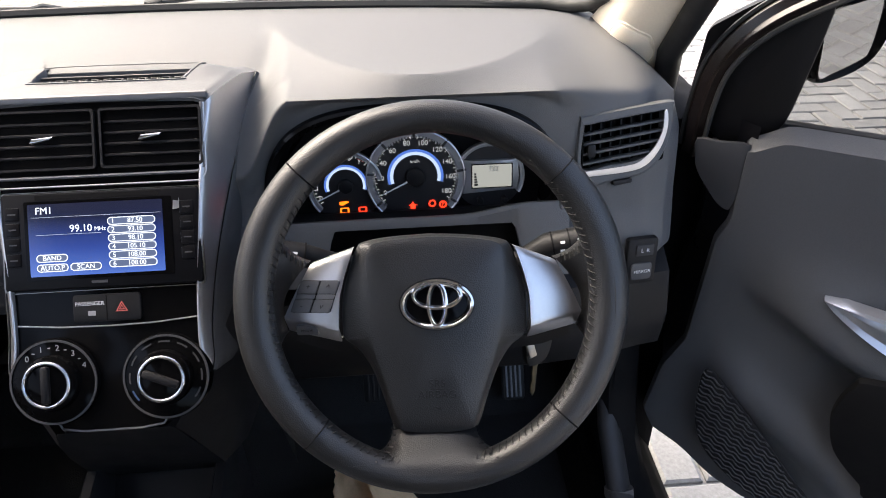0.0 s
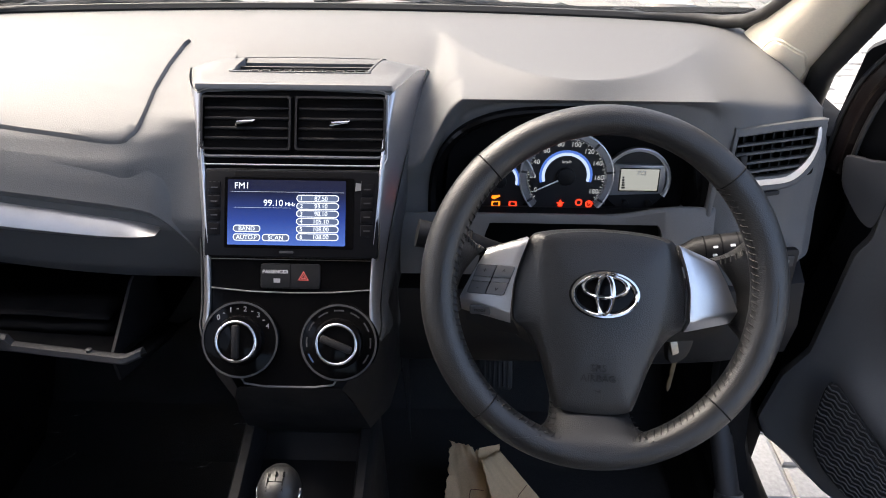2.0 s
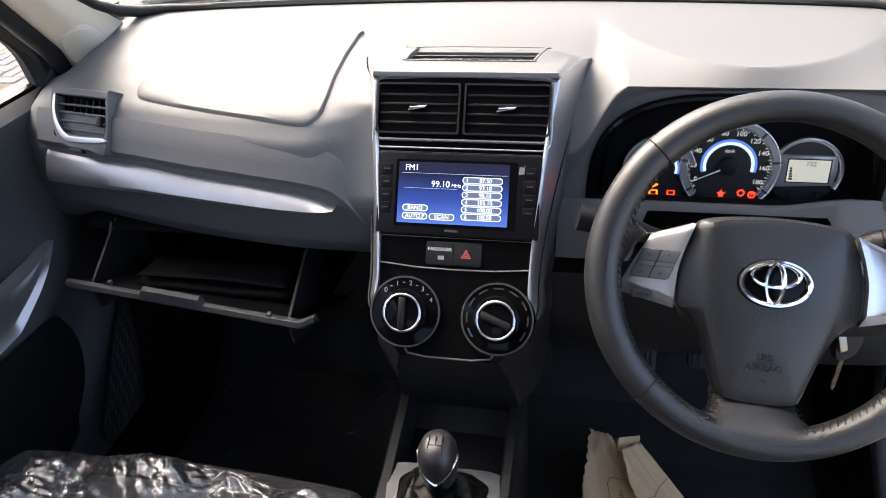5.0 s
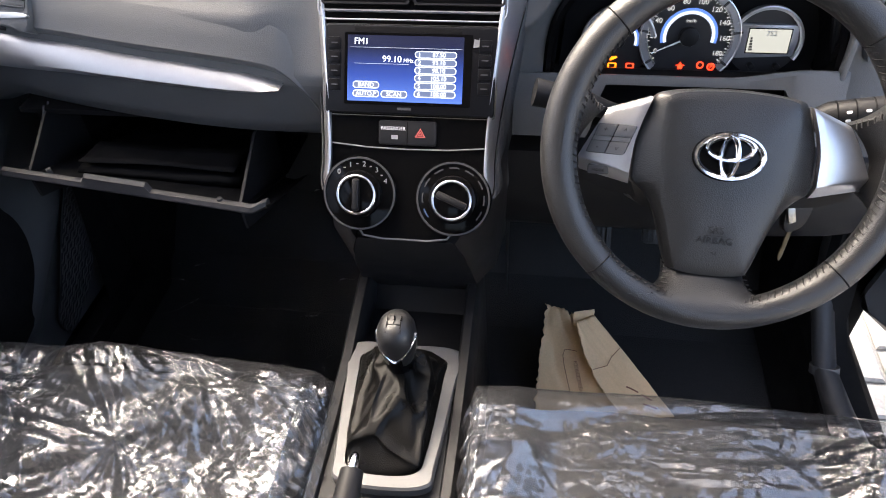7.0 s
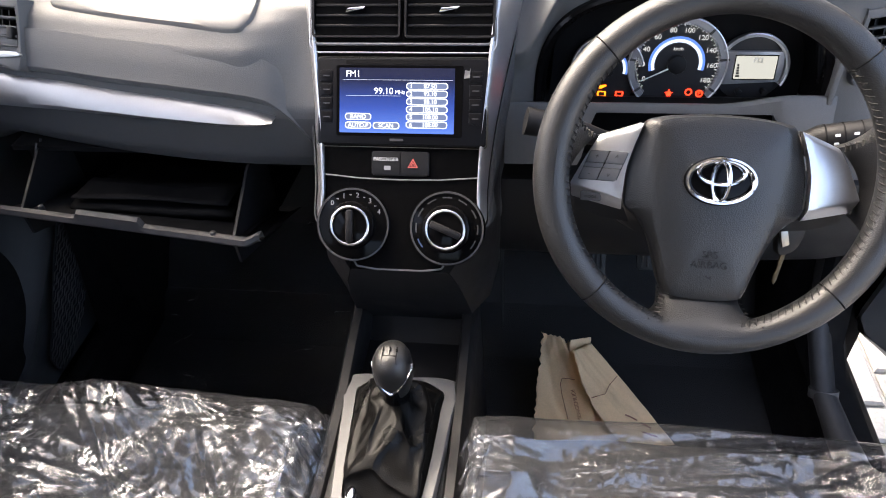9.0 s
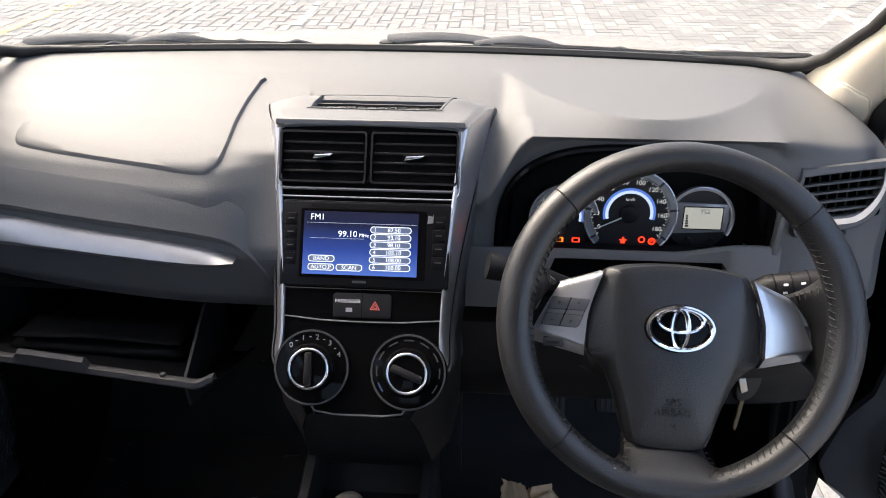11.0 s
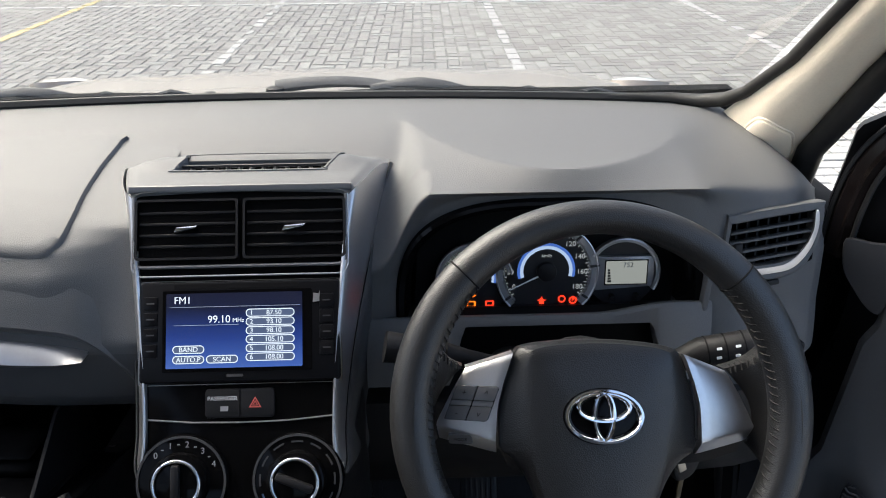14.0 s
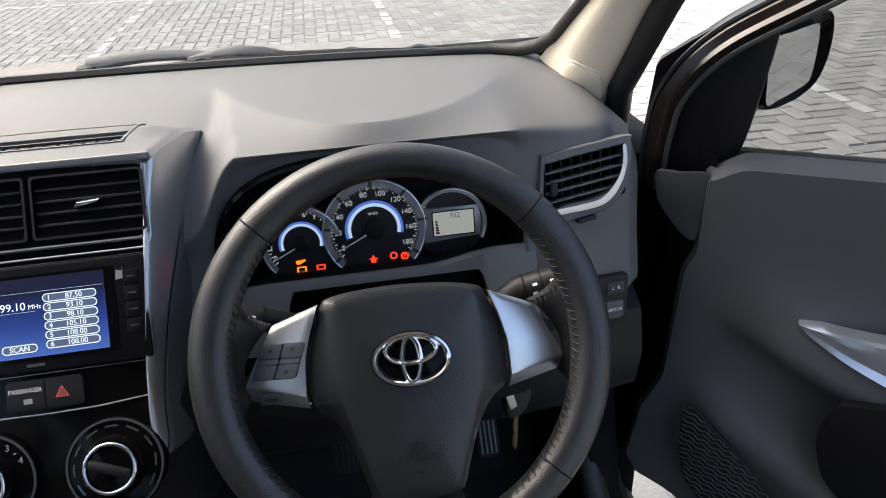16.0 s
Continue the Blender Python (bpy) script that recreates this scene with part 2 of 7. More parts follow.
def loft(bm, rows, close_u=False, close_v=False, caps=False):
    """A skin over rows of points."""
    vs = [[bm.verts.new(p) for p in r] for r in rows]
    n, k = len(vs), len(vs[0])
    for i in range(n if close_u else n - 1):
        for j in range(k if close_v else k - 1):
            bm.faces.new((vs[i][j], vs[i][(j + 1) % k], vs[(i + 1) % n][(j + 1) % k], vs[(i + 1) % n][j]))
    if caps:
        bm.faces.new(vs[0])
        bm.faces.new(vs[-1][::-1])
    return bm


def tube(bm, pts, r, seg=10, closed=False, flat=1.0):
    """A round bar along pts; r is one radius or one for each point."""
    pts = [Vector(p) for p in pts]
    n = len(pts)
    rs = r if isinstance(r, (list, tuple)) else [r] * n
    rows, up = [], None
    for i, p in enumerate(pts):
        a, b = (pts[(i - 1) % n], pts[(i + 1) % n]) if closed else (pts[max(0, i - 1)], pts[min(n - 1, i + 1)])
        d = (b - a).normalized()
        if up is None:
            up = d.orthogonal().normalized()
        up = (up - d * up.dot(d)).normalized()
        side = d.cross(up)
        rows.append([p + rs[i] * (math.cos(t) * up + flat * math.sin(t) * side) for t in [2 * math.pi * j / seg for j in range(seg)]])
    return loft(bm, rows, close_u=closed, close_v=True, caps=not closed)


def disc(bm, c, r, z0, z1, seg=32, bevel=0.0, dome=0.0):
    return prism(bm, [(c[0] + r * math.cos(2 * math.pi * i / seg), c[1] + r * math.sin(2 * math.pi * i / seg)) for i in range(seg)], z0, z1, bevel, dome=dome)


def ring(bm, c, r0, r1, z0, z1, a0=0.0, a1=360.0, seg=48):
    """A flat ring or a piece of one, r0 to r1, raised from z0 to z1."""
    whole = a1 - a0 >= 359.9
    n = seg if whole else seg + 1
    rows = []
    for i in range(n):
        t = radians(a0 + (a1 - a0) * i / seg)
        rows.append([(c[0] + r * math.cos(t), c[1] + r * math.sin(t), z) for r, z in ((r0, z0), (r0, z1), (r1, z1), (r1, z0))])
    return loft(bm, rows, close_u=whole, close_v=True, caps=not whole)


def words(name, text, size, mat, parent, m, depth=0.0002, label=""):
    """Lettering in the built-in font, centred, laid by m."""
    cu = bpy.data.curves.new(name, "FONT")
    cu.body, cu.size, cu.extrude, cu.align_x, cu.align_y = text, size, depth, "CENTER", "CENTER"
    tmp = bpy.data.objects.new(name, cu)
    me = bpy.data.meshes.new_from_object(tmp)
    bpy.data.objects.remove(tmp)
    me.transform(m)
    me.materials.clear()
    return place(new(name, me), mat, parent, label)


def frame_of(origin, xaxis, yaxis):
    """The matrix of a local frame with these x and y directions."""
    x, y = Vector(xaxis).normalized(), Vector(yaxis).normalized()
    z = x.cross(y)
    m = Matrix((x, y, z)).transposed().to_4x4()
    m.translation = Vector(origin)
    return m


def shift(x, y, z=0.0):
    return Matrix.Translation((x, y, z))


def mixed(a, b, t):
    return a + (b - a) * t


def smooth(a, b, x):
    t = min(1, max(0, (x - a) / (b - a)))
    return t * t * (3 - 2 * t)


def inside(p, poly):
    hit, n = False, len(poly)
    for i in range(n):
        (x1, y1), (x2, y2) = poly[i - 1], poly[i]
        if (y1 > p[1]) != (y2 > p[1]) and p[0] < (x2 - x1) * (p[1] - y1) / (y2 - y1) + x1:
            hit = not hit
    return hit


B = bmesh.new
STACK = frame_of((0.006, 0.64, 1.04), (1, 0, 0), (0, 0.555, 0.832))
WHEEL = frame_of((0.357, 0.476, 1.0085), (1, 0, 0), (0, 0.515, 0.857)) @ pose(0, 0, 0, 0, 0, -2.0)
DOOR = frame_of((0.757, 0.703, 0.0), (math.sin(radians(60)), -math.cos(radians(60)), 0), (math.cos(radians(60)), math.sin(radians(60)), 0))


# ---- ground ----
ground = tagged(new("ground", bpy.data.meshes.new("ground")), "grey concrete paving of an open car park", "ground", kind="structure")
PAVER = material("concrete_paver", (0.246, 0.244, 0.234), 0.9, var=0.26, scale=5, bump=0.5, grain=260)
JOINT = material("sand_joint", (0.225, 0.222, 0.212), 0.95, var=0.3, scale=30)
nodes, links = PAVER.node_tree.nodes, PAVER.node_tree.links
info, geo_in = nodes.new("ShaderNodeObjectInfo"), nodes.new("ShaderNodeNewGeometry")
add = nodes.new("ShaderNodeMath")
links.new(info.outputs["Random"], add.inputs[0])
links.new(geo_in.outputs["Random Per Island"], add.inputs[1])
frac = nodes.new("ShaderNodeMath")
frac.operation = "FRACT"
links.new(add.outputs[0], frac.inputs[0])
tone = nodes.new("ShaderNodeMapRange")
tone.inputs["To Min"].default_value, tone.inputs["To Max"].default_value = 0.82, 1.16
links.new(frac.outputs[0], tone.inputs["Value"])
hsv = nodes.new("ShaderNodeHueSaturation")
links.new(tone.outputs[0], hsv.inputs["Value"])
base_in = nodes["Principled BSDF"].inputs["Base Color"]
links.new(base_in.links[0].from_socket, hsv.inputs["Color"])
links.new(hsv.outputs[0], base_in)
bm = B()
loft(bm, [[(x, y, -0.0105) for x in (-300, 0, 300)] for y in (-300, 0, 300)])
bm.to_mesh(ground.data)
bm.free()
ground.data.materials.append(JOINT)

# ---- car shell ----
def ws(x):
    """How far ahead the windscreen meets the dashboard."""
    return 0.992 - 0.16 * x * x


shell = thing("car_body", "dark painted car body shell with beige headliner", "car body", (0, 0, 0.3), kind="structure")
bm = B()
loft(bm, [[(x, ws(x) + 0.012 - (0.68 + 0.1 * x * x) * t, mixed(1.15, 1.63, t) + 0.02 * math.sin(math.pi * t)) for x in [(-0.63 + 1.26 * i / 20) * (1 - 0.07 * t) for i in range(21)]] for t in [j / 10 for j in range(11)]])
glass = part("windscreen", bm, GLASS, None)
tagged(glass, "clear laminated windscreen above the dashboard", "windscreen", kind="structure")
glass.visible_shadow = False
bm = B()
xs = [-0.64 + 1.28 * i / 32 for i in range(33)]
loft(bm, [[(x, ws(x) + dy, z) for x in xs] for dy, z in ((0.002, 1.142), (0.0, 1.150), (0.004, 1.156), (0.010, 1.156), (0.014, 1.148))])
part("windscreen_seal", bm, RUBBER, shell)
bm = B()
loft(bm, [[(x, y, z) for x in (-0.58, -0.3, 0, 0.3, 0.58)] for y, z in ((0.34, 1.62), (0.25, 1.66), (-0.6, 1.69), (-2.2, 1.66))])
part("headliner", bm, HEADLINER, shell)
bm = B()
loft(bm, [[(x, y, z + 0.04) for x in (-0.66, -0.3, 0, 0.3, 0.66)] for y, z in ((0.36, 1.62), (0.25, 1.67), (-0.6, 1.70), (-2.25, 1.66))])
part("roof", bm, PAINT, shell)
CORNERS = [Vector(p) for p in ((0.641, 0.883, 1.134), (0.641, 0.841, 1.168), (0.659, 0.837, 1.163), (0.677, 0.862, 1.133), (0.680, 0.900, 1.098))]
TWEETER = [tuple(CORNERS[i].lerp(CORNERS[(i + d) % 5], 0.22)) for i in range(5) for d in (-1, 1)]
for s in (-1, 1):
    # inner and outer line of the windscreen pillar
    inner = [(0.602, 0.925, 1.128), (0.612, 0.86, 1.182), (0.622, 0.784, 1.24), (0.618, 0.62, 1.385), (0.60, 0.45, 1.52), (0.57, 0.30, 1.63)]
    outer = [(0.700, 0.888, 1.035), (0.680, 0.838, 1.117), (0.680, 0.733, 1.245), (0.677, 0.604, 1.372), (0.665, 0.45, 1.505), (0.643, 0.30, 1.63)]
    rows = []
    for a, b in zip(inner, outer):
        a, b = Vector(a), Vector(b)
        rows.append([(s * (p.x - 0.016 * math.sin(math.pi * t)), p.y - 0.02 * math.sin(math.pi * t), p.z) for t in [i / 8 for i in range(9)] for p in [a.lerp(b, t)]])
    bm = B()
    loft(bm, rows)
    pillar = part("pillar_trim", bm, BEIGE, shell, "beige moulded windscreen pillar trim")
    # tweeter cover, lying on the trim's own curve
    def on_pillar(r, t):
        i = min(len(inner) - 2, int(r))
        a, b = Vector(inner[i]).lerp(Vector(inner[i + 1]), r - i), Vector(outer[i]).lerp(Vector(outer[i + 1]), r - i)
        p = a.lerp(b, t)
        return Vector((s * (p.x - 0.016 * math.sin(math.pi * t)), p.y - 0.02 * math.sin(math.pi * t), p.z))

    shape = []
    for x, y, z in TWEETER:
        goal = Vector((s * x, y, z))
        shape.append(min(((i * 0.05, j * 0.025) for i in range(50) for j in range(41)), key=lambda q: (on_pillar(*q) - goal).length))
    shape = smooth_outline(shape, 5)
    mr, mt = sum(p[0] for p in shape) / len(shape), sum(p[1] for p in shape) / len(shape)
    nrm = (on_pillar(mr + 0.1, mt) - on_pillar(mr, mt)).cross(on_pillar(mr, mt + 0.05) - on_pillar(mr, mt)).normalized()
    if nrm.y > 0:
        nrm = -nrm
    bm = B()
    loft(bm, [[on_pillar(mr + (r - mr) * f, mt + (t - mt) * f) + nrm * off for r, t in shape] for f, off in ((1.06, -0.004), (1.05, 0.0015), (1.0, 0.002), (0.97, 0.0005), (0.95, 0.003), (0.88, 0.004), (0.6, 0.0045), (0.3, 0.0045), (0.01, 0.0045))], close_v=True)
    part("tweeter_cover", bm, BEIGE, pillar, "beige tweeter cover")
    bm = B()
    tube(bm, [(s * x, ws(x) + 0.006, 1.151) for x in (0.44, 0.50, 0.545)] + [(s * 0.580, ws(0.58) - 0.008, 1.1525), (s * 0.602, 0.900, 1.163)] + [(s * (x - 0.001), y + 0.003, z + 0.001) for x, y, z in inner[1:]], [0.004, 0.006, 0.008, 0.0095, 0.0095] + [0.008] * (len(inner) - 1), 10)
    part("windscreen_seal", bm, RUBBER, shell)
    # dark weather seal and body edge outside the trim
    bm = B()
    tube(bm, [(s * (x + 0.014), y - 0.006, z) for x, y, z in [(0.708, 0.90, 0.5), (0.708, 0.90, 0.8)] + outer], 0.017, 10)
    part("door_seal", bm, RUBBER, shell)
    bm = B()
    rows = [[(s * (x + dx), y + dy, z) for dx, dy in ((0.018, 0.0), (0.028, 0.008), (0.03, 0.05), (0.02, 0.08), (0.0, 0.09))] for x, y, z in [(0.708, 0.905, 0.30), (0.708, 0.905, 0.8)] + outer]
    loft(bm, rows)
    part("pillar_outer", bm, PAINT, shell)
    bm = B()
    box(bm, (s * 0.62, 0.81, 0.30), (s * 0.785, 1.1, 1.035), 0.025)
    box(bm, (s * 0.64, 0.60, 0.30), (s * 0.70, 0.9, 0.43), 0.01)
    loft(bm, [[(s * 0.655, 0.70, 0.42), (s * 0.655, 1.1, 0.42)], [(s * 0.66, 0.80, 0.9), (s * 0.66, 1.1, 0.9)]])
    part("hinge_pillar", bm, MATT, shell)
    bm = B()
    loft(bm, [[(s * x, y, z) for x, z in ((0.60, 0.36), (0.655, 0.40), (0.675, 0.43), (0.72, 0.43), (0.75, 0.40), (0.775, 0.36), (0.78, 0.24), (0.70, 0.22))] for y in (0.93, 0.4, -0.4, -1.2, -2.2)])
    part("sill", bm, MATT, shell)
    bm = B()
    loft(bm, [[(s * x, y, z) for x, y, z in ((0.69, yy, zz), (0.78, yy, zz))] for yy, zz in ((-1.0, 0.4), (-1.0, 1.05), (-2.2, 1.05), (-2.2, 0.4))])
    box(bm, (s * 0.68, -2.2, 0.4), (s * 0.78, -0.95, 1.05))
    box(bm, (s * 0.62, -0.85, 0.4), (s * 0.72, -0.72, 1.64))
    part("rear_side", bm, LOWER, shell)
TINT = clear("tinted_glass", (0.74, 0.75, 0.76), 0.0, 1.45)
bm = B()
for s in (-1, 1):
    loft(bm, [[(s * 0.70, y, 1.05) for y in (-0.80, -2.2)], [(s * 0.60, y, 1.64) for y in (-0.80, -2.2)]])
loft(bm, [[(x, -2.2, 1.08) for x in (-0.7, 0.7)], [(x, -2.2, 1.65) for x in (-0.6, 0.6)]])
part("rear_glass", bm, TINT, shell)
bm = B()
box(bm, (-0.7, -2.25, 0.3), (0.7, -2.2, 1.1))
part("rear_wall", bm, LOWER, shell)
bm = B()
box(bm, (-0.7, 1.1, 0.25), (0.7, 1.13, 1.12))
part("firewall", bm, MATT, shell)
floor = tagged(new("floor", bpy.data.meshes.new("floor")), "black carpeted car floor in the footwells", "floor", kind="structure")
bm = B()
loft(bm, [[(x, y, z) for x in (-0.72, -0.4, 0, 0.4, 0.72)] for y, z in ((-2.25, 0.37), (0.3, 0.37), (0.78, 0.35), (0.9, 0.38), (1.02, 0.52), (1.10, 0.70))])
bm.to_mesh(floor.data)
bm.free()
floor.data.materials.append(CARPET)

# ---- bonnet and wipers ----
bonnet = thing("bonnet", "beige-grey car bonnet beyond the windscreen", "bonnet", (0, 1.4, 1.0))
bm = B()
rows = []
for j in range(11):
    t = j / 10
    y = mixed(1.12, 1.80, t)
    rows.append([(x, y - 0.10 * (x / 0.75) ** 2 * (0.6 + t), mixed(1.115, 1.015, t) - 0.05 * t ** 8 - 0.05 * (abs(x) / 0.75) ** 4 + 0.012 * smooth(0.35, 0.5, abs(x)) * (1 - smooth(0.5, 0.7, abs(x)))) for x in [-0.75 + 1.5 * i / 30 for i in range(31)]])
loft(bm, rows)
part("bonnet_skin", bm, HOODPAINT, bonnet)
bm = B()
loft(bm, [[(x, ws(x) + dy, z) for x in xs] for dy, z in ((0.014, 1.148), (0.03, 1.140), (0.06, 1.134), (0.11, 1.126), (0.16, 1.110))])
part("cowl_panel", bm, BLACK, bonnet)
for x, y in ((-0.15, 1.16), (0.30, 1.16)):
    bm = B()
    disc(bm, (0, 0), 0.009, 0, 0.008, 12, 0.003)
    part("washer_nozzle", bm, BLACK, bonnet, m=shift(x, y, 1.106))


def wiper(x0, x1, mid, label):
    """A parked wiper: pivot boss, flat arm with a hooked bracket, and a blade hung from bridges."""
    def at(x, up, back):
        return Vector((x, ws(x) + 0.045 + back, 1.140 + up))

    w = thing("windscreen_wiper", label, "wiper", at(x0, 0, 0), group="windscreen wipers")
    bm = B()
    tube(bm, [at(mixed(x0, mid, t), 0.006 + 0.010 * math.sin(math.pi * t), 0.03 * (1 - t)) for t in [i / 10 for i in range(11)]], [0.012 - 0.005 * i / 10 for i in range(11)], 8, flat=0.55)
    part("arm", bm, WIPERGREY, w, "grey wiper arm")
    bm = B()
    tube(bm, [at(mid + d, h, b) for d, h, b in ((-0.075, 0.010, 0.004), (-0.03, 0.016, 0.0), (0.0, 0.018, -0.004), (0.035, 0.015, -0.006), (0.075, 0.009, -0.006))], [0.004, 0.009, 0.0105, 0.009, 0.004], 8, flat=0.7)
    part("bracket", bm, WIPERGREY, w)
    bm = B()
    tube(bm, [at(mixed(x0 + 0.06, x1, t), 0.004 + 0.007 * math.sin(math.pi * t), -0.010) for t in [i / 14 for i in range(15)]], [0.0035 + 0.0015 * math.sin(math.pi * i / 14) for i in range(15)], 6)
    part("blade", bm, RUBBER, w)
    for t in (0.22, 0.42, 0.66, 0.86):
        x = mixed(x0 + 0.06, x1, t)
        bm = B()
        tube(bm, [at(x - 0.035, 0.006, -0.010), at(x, 0.015 - 0.006 * abs(t - 0.5), -0.009), at(x + 0.035, 0.006, -0.010)], [0.0022, 0.004, 0.0022], 6)
        part("bridge", bm, WIPERGREY, w)
    part("pivot_cap", disc(B(), (0, 0), 0.014, -0.03, 0.006, 16, 0.004), BLACK, w, m=Matrix.Translation(at(x0, 0.002, 0.02)))


WIPERGREY = material("wiper_grey", (0.075, 0.078, 0.082), 0.45, var=0.15, scale=30)
wiper(-0.62, -0.10, -0.37, "grey wiper arm and blade parked before the passenger")
wiper(-0.02, 0.52, 0.20, "grey wiper arm and blade parked before the driver")
LENS = material("lamp_lens", (0.72, 0.71, 0.67), 0.12, metal=0.4, var=0.08, scale=30)
for s, hx, hy in ((1, 0.690, 1.60), (-1, -0.640, 1.68)):
    lampb = thing("headlight", "pale clear headlight at the bonnet corner", "headlight", (hx, hy, 0.94), group="headlights")
    part("lens", disc(B(), (0, 0), 0.055, -0.03, 0.004, 28, 0.004, dome=0.012), LENS, lampb, m=shift(hx, hy, 0.995) @ pose(0, 0, 0, -14, 12 * s, 25 * s) @ Matrix.Diagonal((1.0, 1.45, 1, 1)))
    part("rim", ring(B(), (0, 0), 0.054, 0.061, -0.03, 0.003), HOODPAINT, lampb, m=shift(hx, hy, 0.995) @ pose(0, 0, 0, -14, 12 * s, 25 * s) @ Matrix.Diagonal((1.0, 1.45, 1, 1)))

# ---- dashboard ----
dash = thing("dashboard", "charcoal grained plastic dashboard under the windscreen", "dashboard", (0, 0.8, 0.9))
N = 90


def drop(x):
    """How far the passenger's face of the dashboard stands back towards the door."""
    return 0.085 * max(0.0, (-x - 0.2) / 0.45) ** 1.6


def dense(pts, n):
    """A line with n steps between its points."""
    out = []
    for a, b in zip(pts, pts[1:]):
        out += [tuple(mixed(p, q, i / n) for p, q in zip(a, b)) for i in range(n)]
    return out + [tuple(pts[-1])]


VENT_HOLE = ((-0.054, 0.033), (0.056, 0.038), (0.056, 0.004), (0.045, -0.026), (0.022, -0.038), (-0.054, -0.036))


VENT_R = frame_of((0.607, 0.714, 1.046), (1, 0.12, 0.10), (0, 0.25, 0.97))
VENT_L = frame_of((-0.562, 0.688, 1.068), (1, -0.25, 0.04), (0, 0.56, 0.83))


def open_face(bm, fm, s):
    """Cut the opening of a vent out of a panel."""
    gone = [f for f in bm.faces for c in [f.calc_center_median()] for q in [fm.inverted() @ c] if c.y < 0.80 and abs(q.z) < 0.05 and inside((s * q.x, q.y), VENT_HOLE)]
    bmesh.ops.delete(bm, geom=gone, context="FACES")


PROFILE = ((0.90, 1.140), (0.86, 1.131), (0.80, 1.124), (0.74, 1.114), (0.69, 1.100), (0.655, 1.085), (0.633, 1.062), (0.622, 1.03), (0.617, 1.00), (0.616, 0.975), (0.618, 0.95), (0.622, 0.92), (0.632, 0.90), (0.650, 0.889), (0.675, 0.886))
xs_p = [-0.70 + 0.60 * i / N for i in range(N + 1)]
bm = B()
rows = [[(x, ws(x), 1.147 - 0.080 * (max(0, -x - 0.60) / 0.105) ** 1.3) for x in xs_p]]
for y, z in dense(PROFILE, 4):
    k = smooth(0.95, 0.66, y)
    rows.append([(x, mixed(y + drop(x) * k, max(y, 0.647 + (z - 1.04) * 0.667), smooth(-0.20, -0.112, x) * smooth(0.85, 0.70, y)), z - 0.03 * smooth(-0.60, -0.70, x) * k - (0.080 * (max(0, -x - 0.60) / 0.105) ** 1.3) * (1 - k)) for x in xs_p])
cut = 1 + min(i for i, (y, z) in enumerate(dense(PROFILE, 4)) if z < 0.985)
loft(bm, rows[:cut + 1])
open_face(bm, VENT_L, -1)
part("passenger_panel", bm, DASH, dash)
bm = B()
loft(bm, rows[cut:])
part("lower_panel", bm, SLATE, dash, "dark panel under the trim strip")

# driver's top, with the hood over the instruments
YB, ZB = 0.704, 1.117


def hood(x):
    x = max(x, 0.15)
    return min(0.90, 0.724 + 3.6 * (x - 0.36) ** 2 + (1.5 * (0.36 - x) ** 2 if x < 0.36 else 0.6 * (x - 0.36) ** 2))


def top_edge(x):
    """Front edge of the driver's dashboard top: y and z."""
    k = smooth(0.50, 0.60, x)
    v = valley(x)
    return mixed(mixed(YB, 0.735 + 0.08 * smooth(0.63, 0.71, x), k), 0.690, v), mixed(mixed(ZB + 0.004, 1.103 - 0.032 * smooth(0.63, 0.71, x), k), 1.035, v)


def valley(x):
    """The hollow between the centre stack and the instrument hood."""
    return 1 - smooth(0.150, 0.203, x)


# the arched opening for the instruments
AX, AA, AZ, AH = 0.349, 0.176, 0.958, 0.146
M = 48


def arch(t, k=1.0, dz=0.0):
    c, s = math.cos(t), math.sin(t)
    e = 2 / 3.0
    return AX + k * AA * math.copysign(abs(c) ** e, c), AZ + dz + k * AH * abs(s) ** e


def along(pts, v):
    """The second value of a table of pairs at v."""
    if (v - pts[0][0]) * (pts[-1][0] - pts[0][0]) <= 0:
        return pts[0][1]
    for (a, p), (b, q) in zip(pts, pts[1:]):
        if min(a, b) <= v <= max(a, b):
            return mixed(p, q, (v - a) / (b - a))
    return pts[-1][1]


END_PROFILE = tuple((z, y) for y, z in ((0.735, 1.103), (0.727, 1.092), (0.721, 1.075), (0.716, 1.045), (0.710, 1.018), (0.704, 0.985), (0.700, 0.96), (0.690, 0.93), (0.682, 0.90), (0.682, 0.86), (0.690, 0.82), (0.71, 0.79)))
END_TURN = ((0.60, 0.0), (0.64, 0.003), (0.657, 0.008), (0.67, 0.012), (0.688, 0.03), (0.70, 0.06))


def face_y(x, z, ye, ze, turn):
    """How far ahead the upright face of the driver's dashboard lies."""
    left = 0.694 - (1.035 - z) * 0.10
    mid = 0.713 - (1.11 - z) * 0.02
    right = along(END_PROFILE, z) + turn
    y = mixed(mixed(left, mid, smooth(0.100, 0.200, x)), right, smooth(0.49, 0.585, x))
    tuck = mixed(0.008, 0.040, max(1 - smooth(0.17, 0.26, x), smooth(0.47, 0.58, x)))
    return mixed(ye, y, smooth(0, tuck, ze - z))


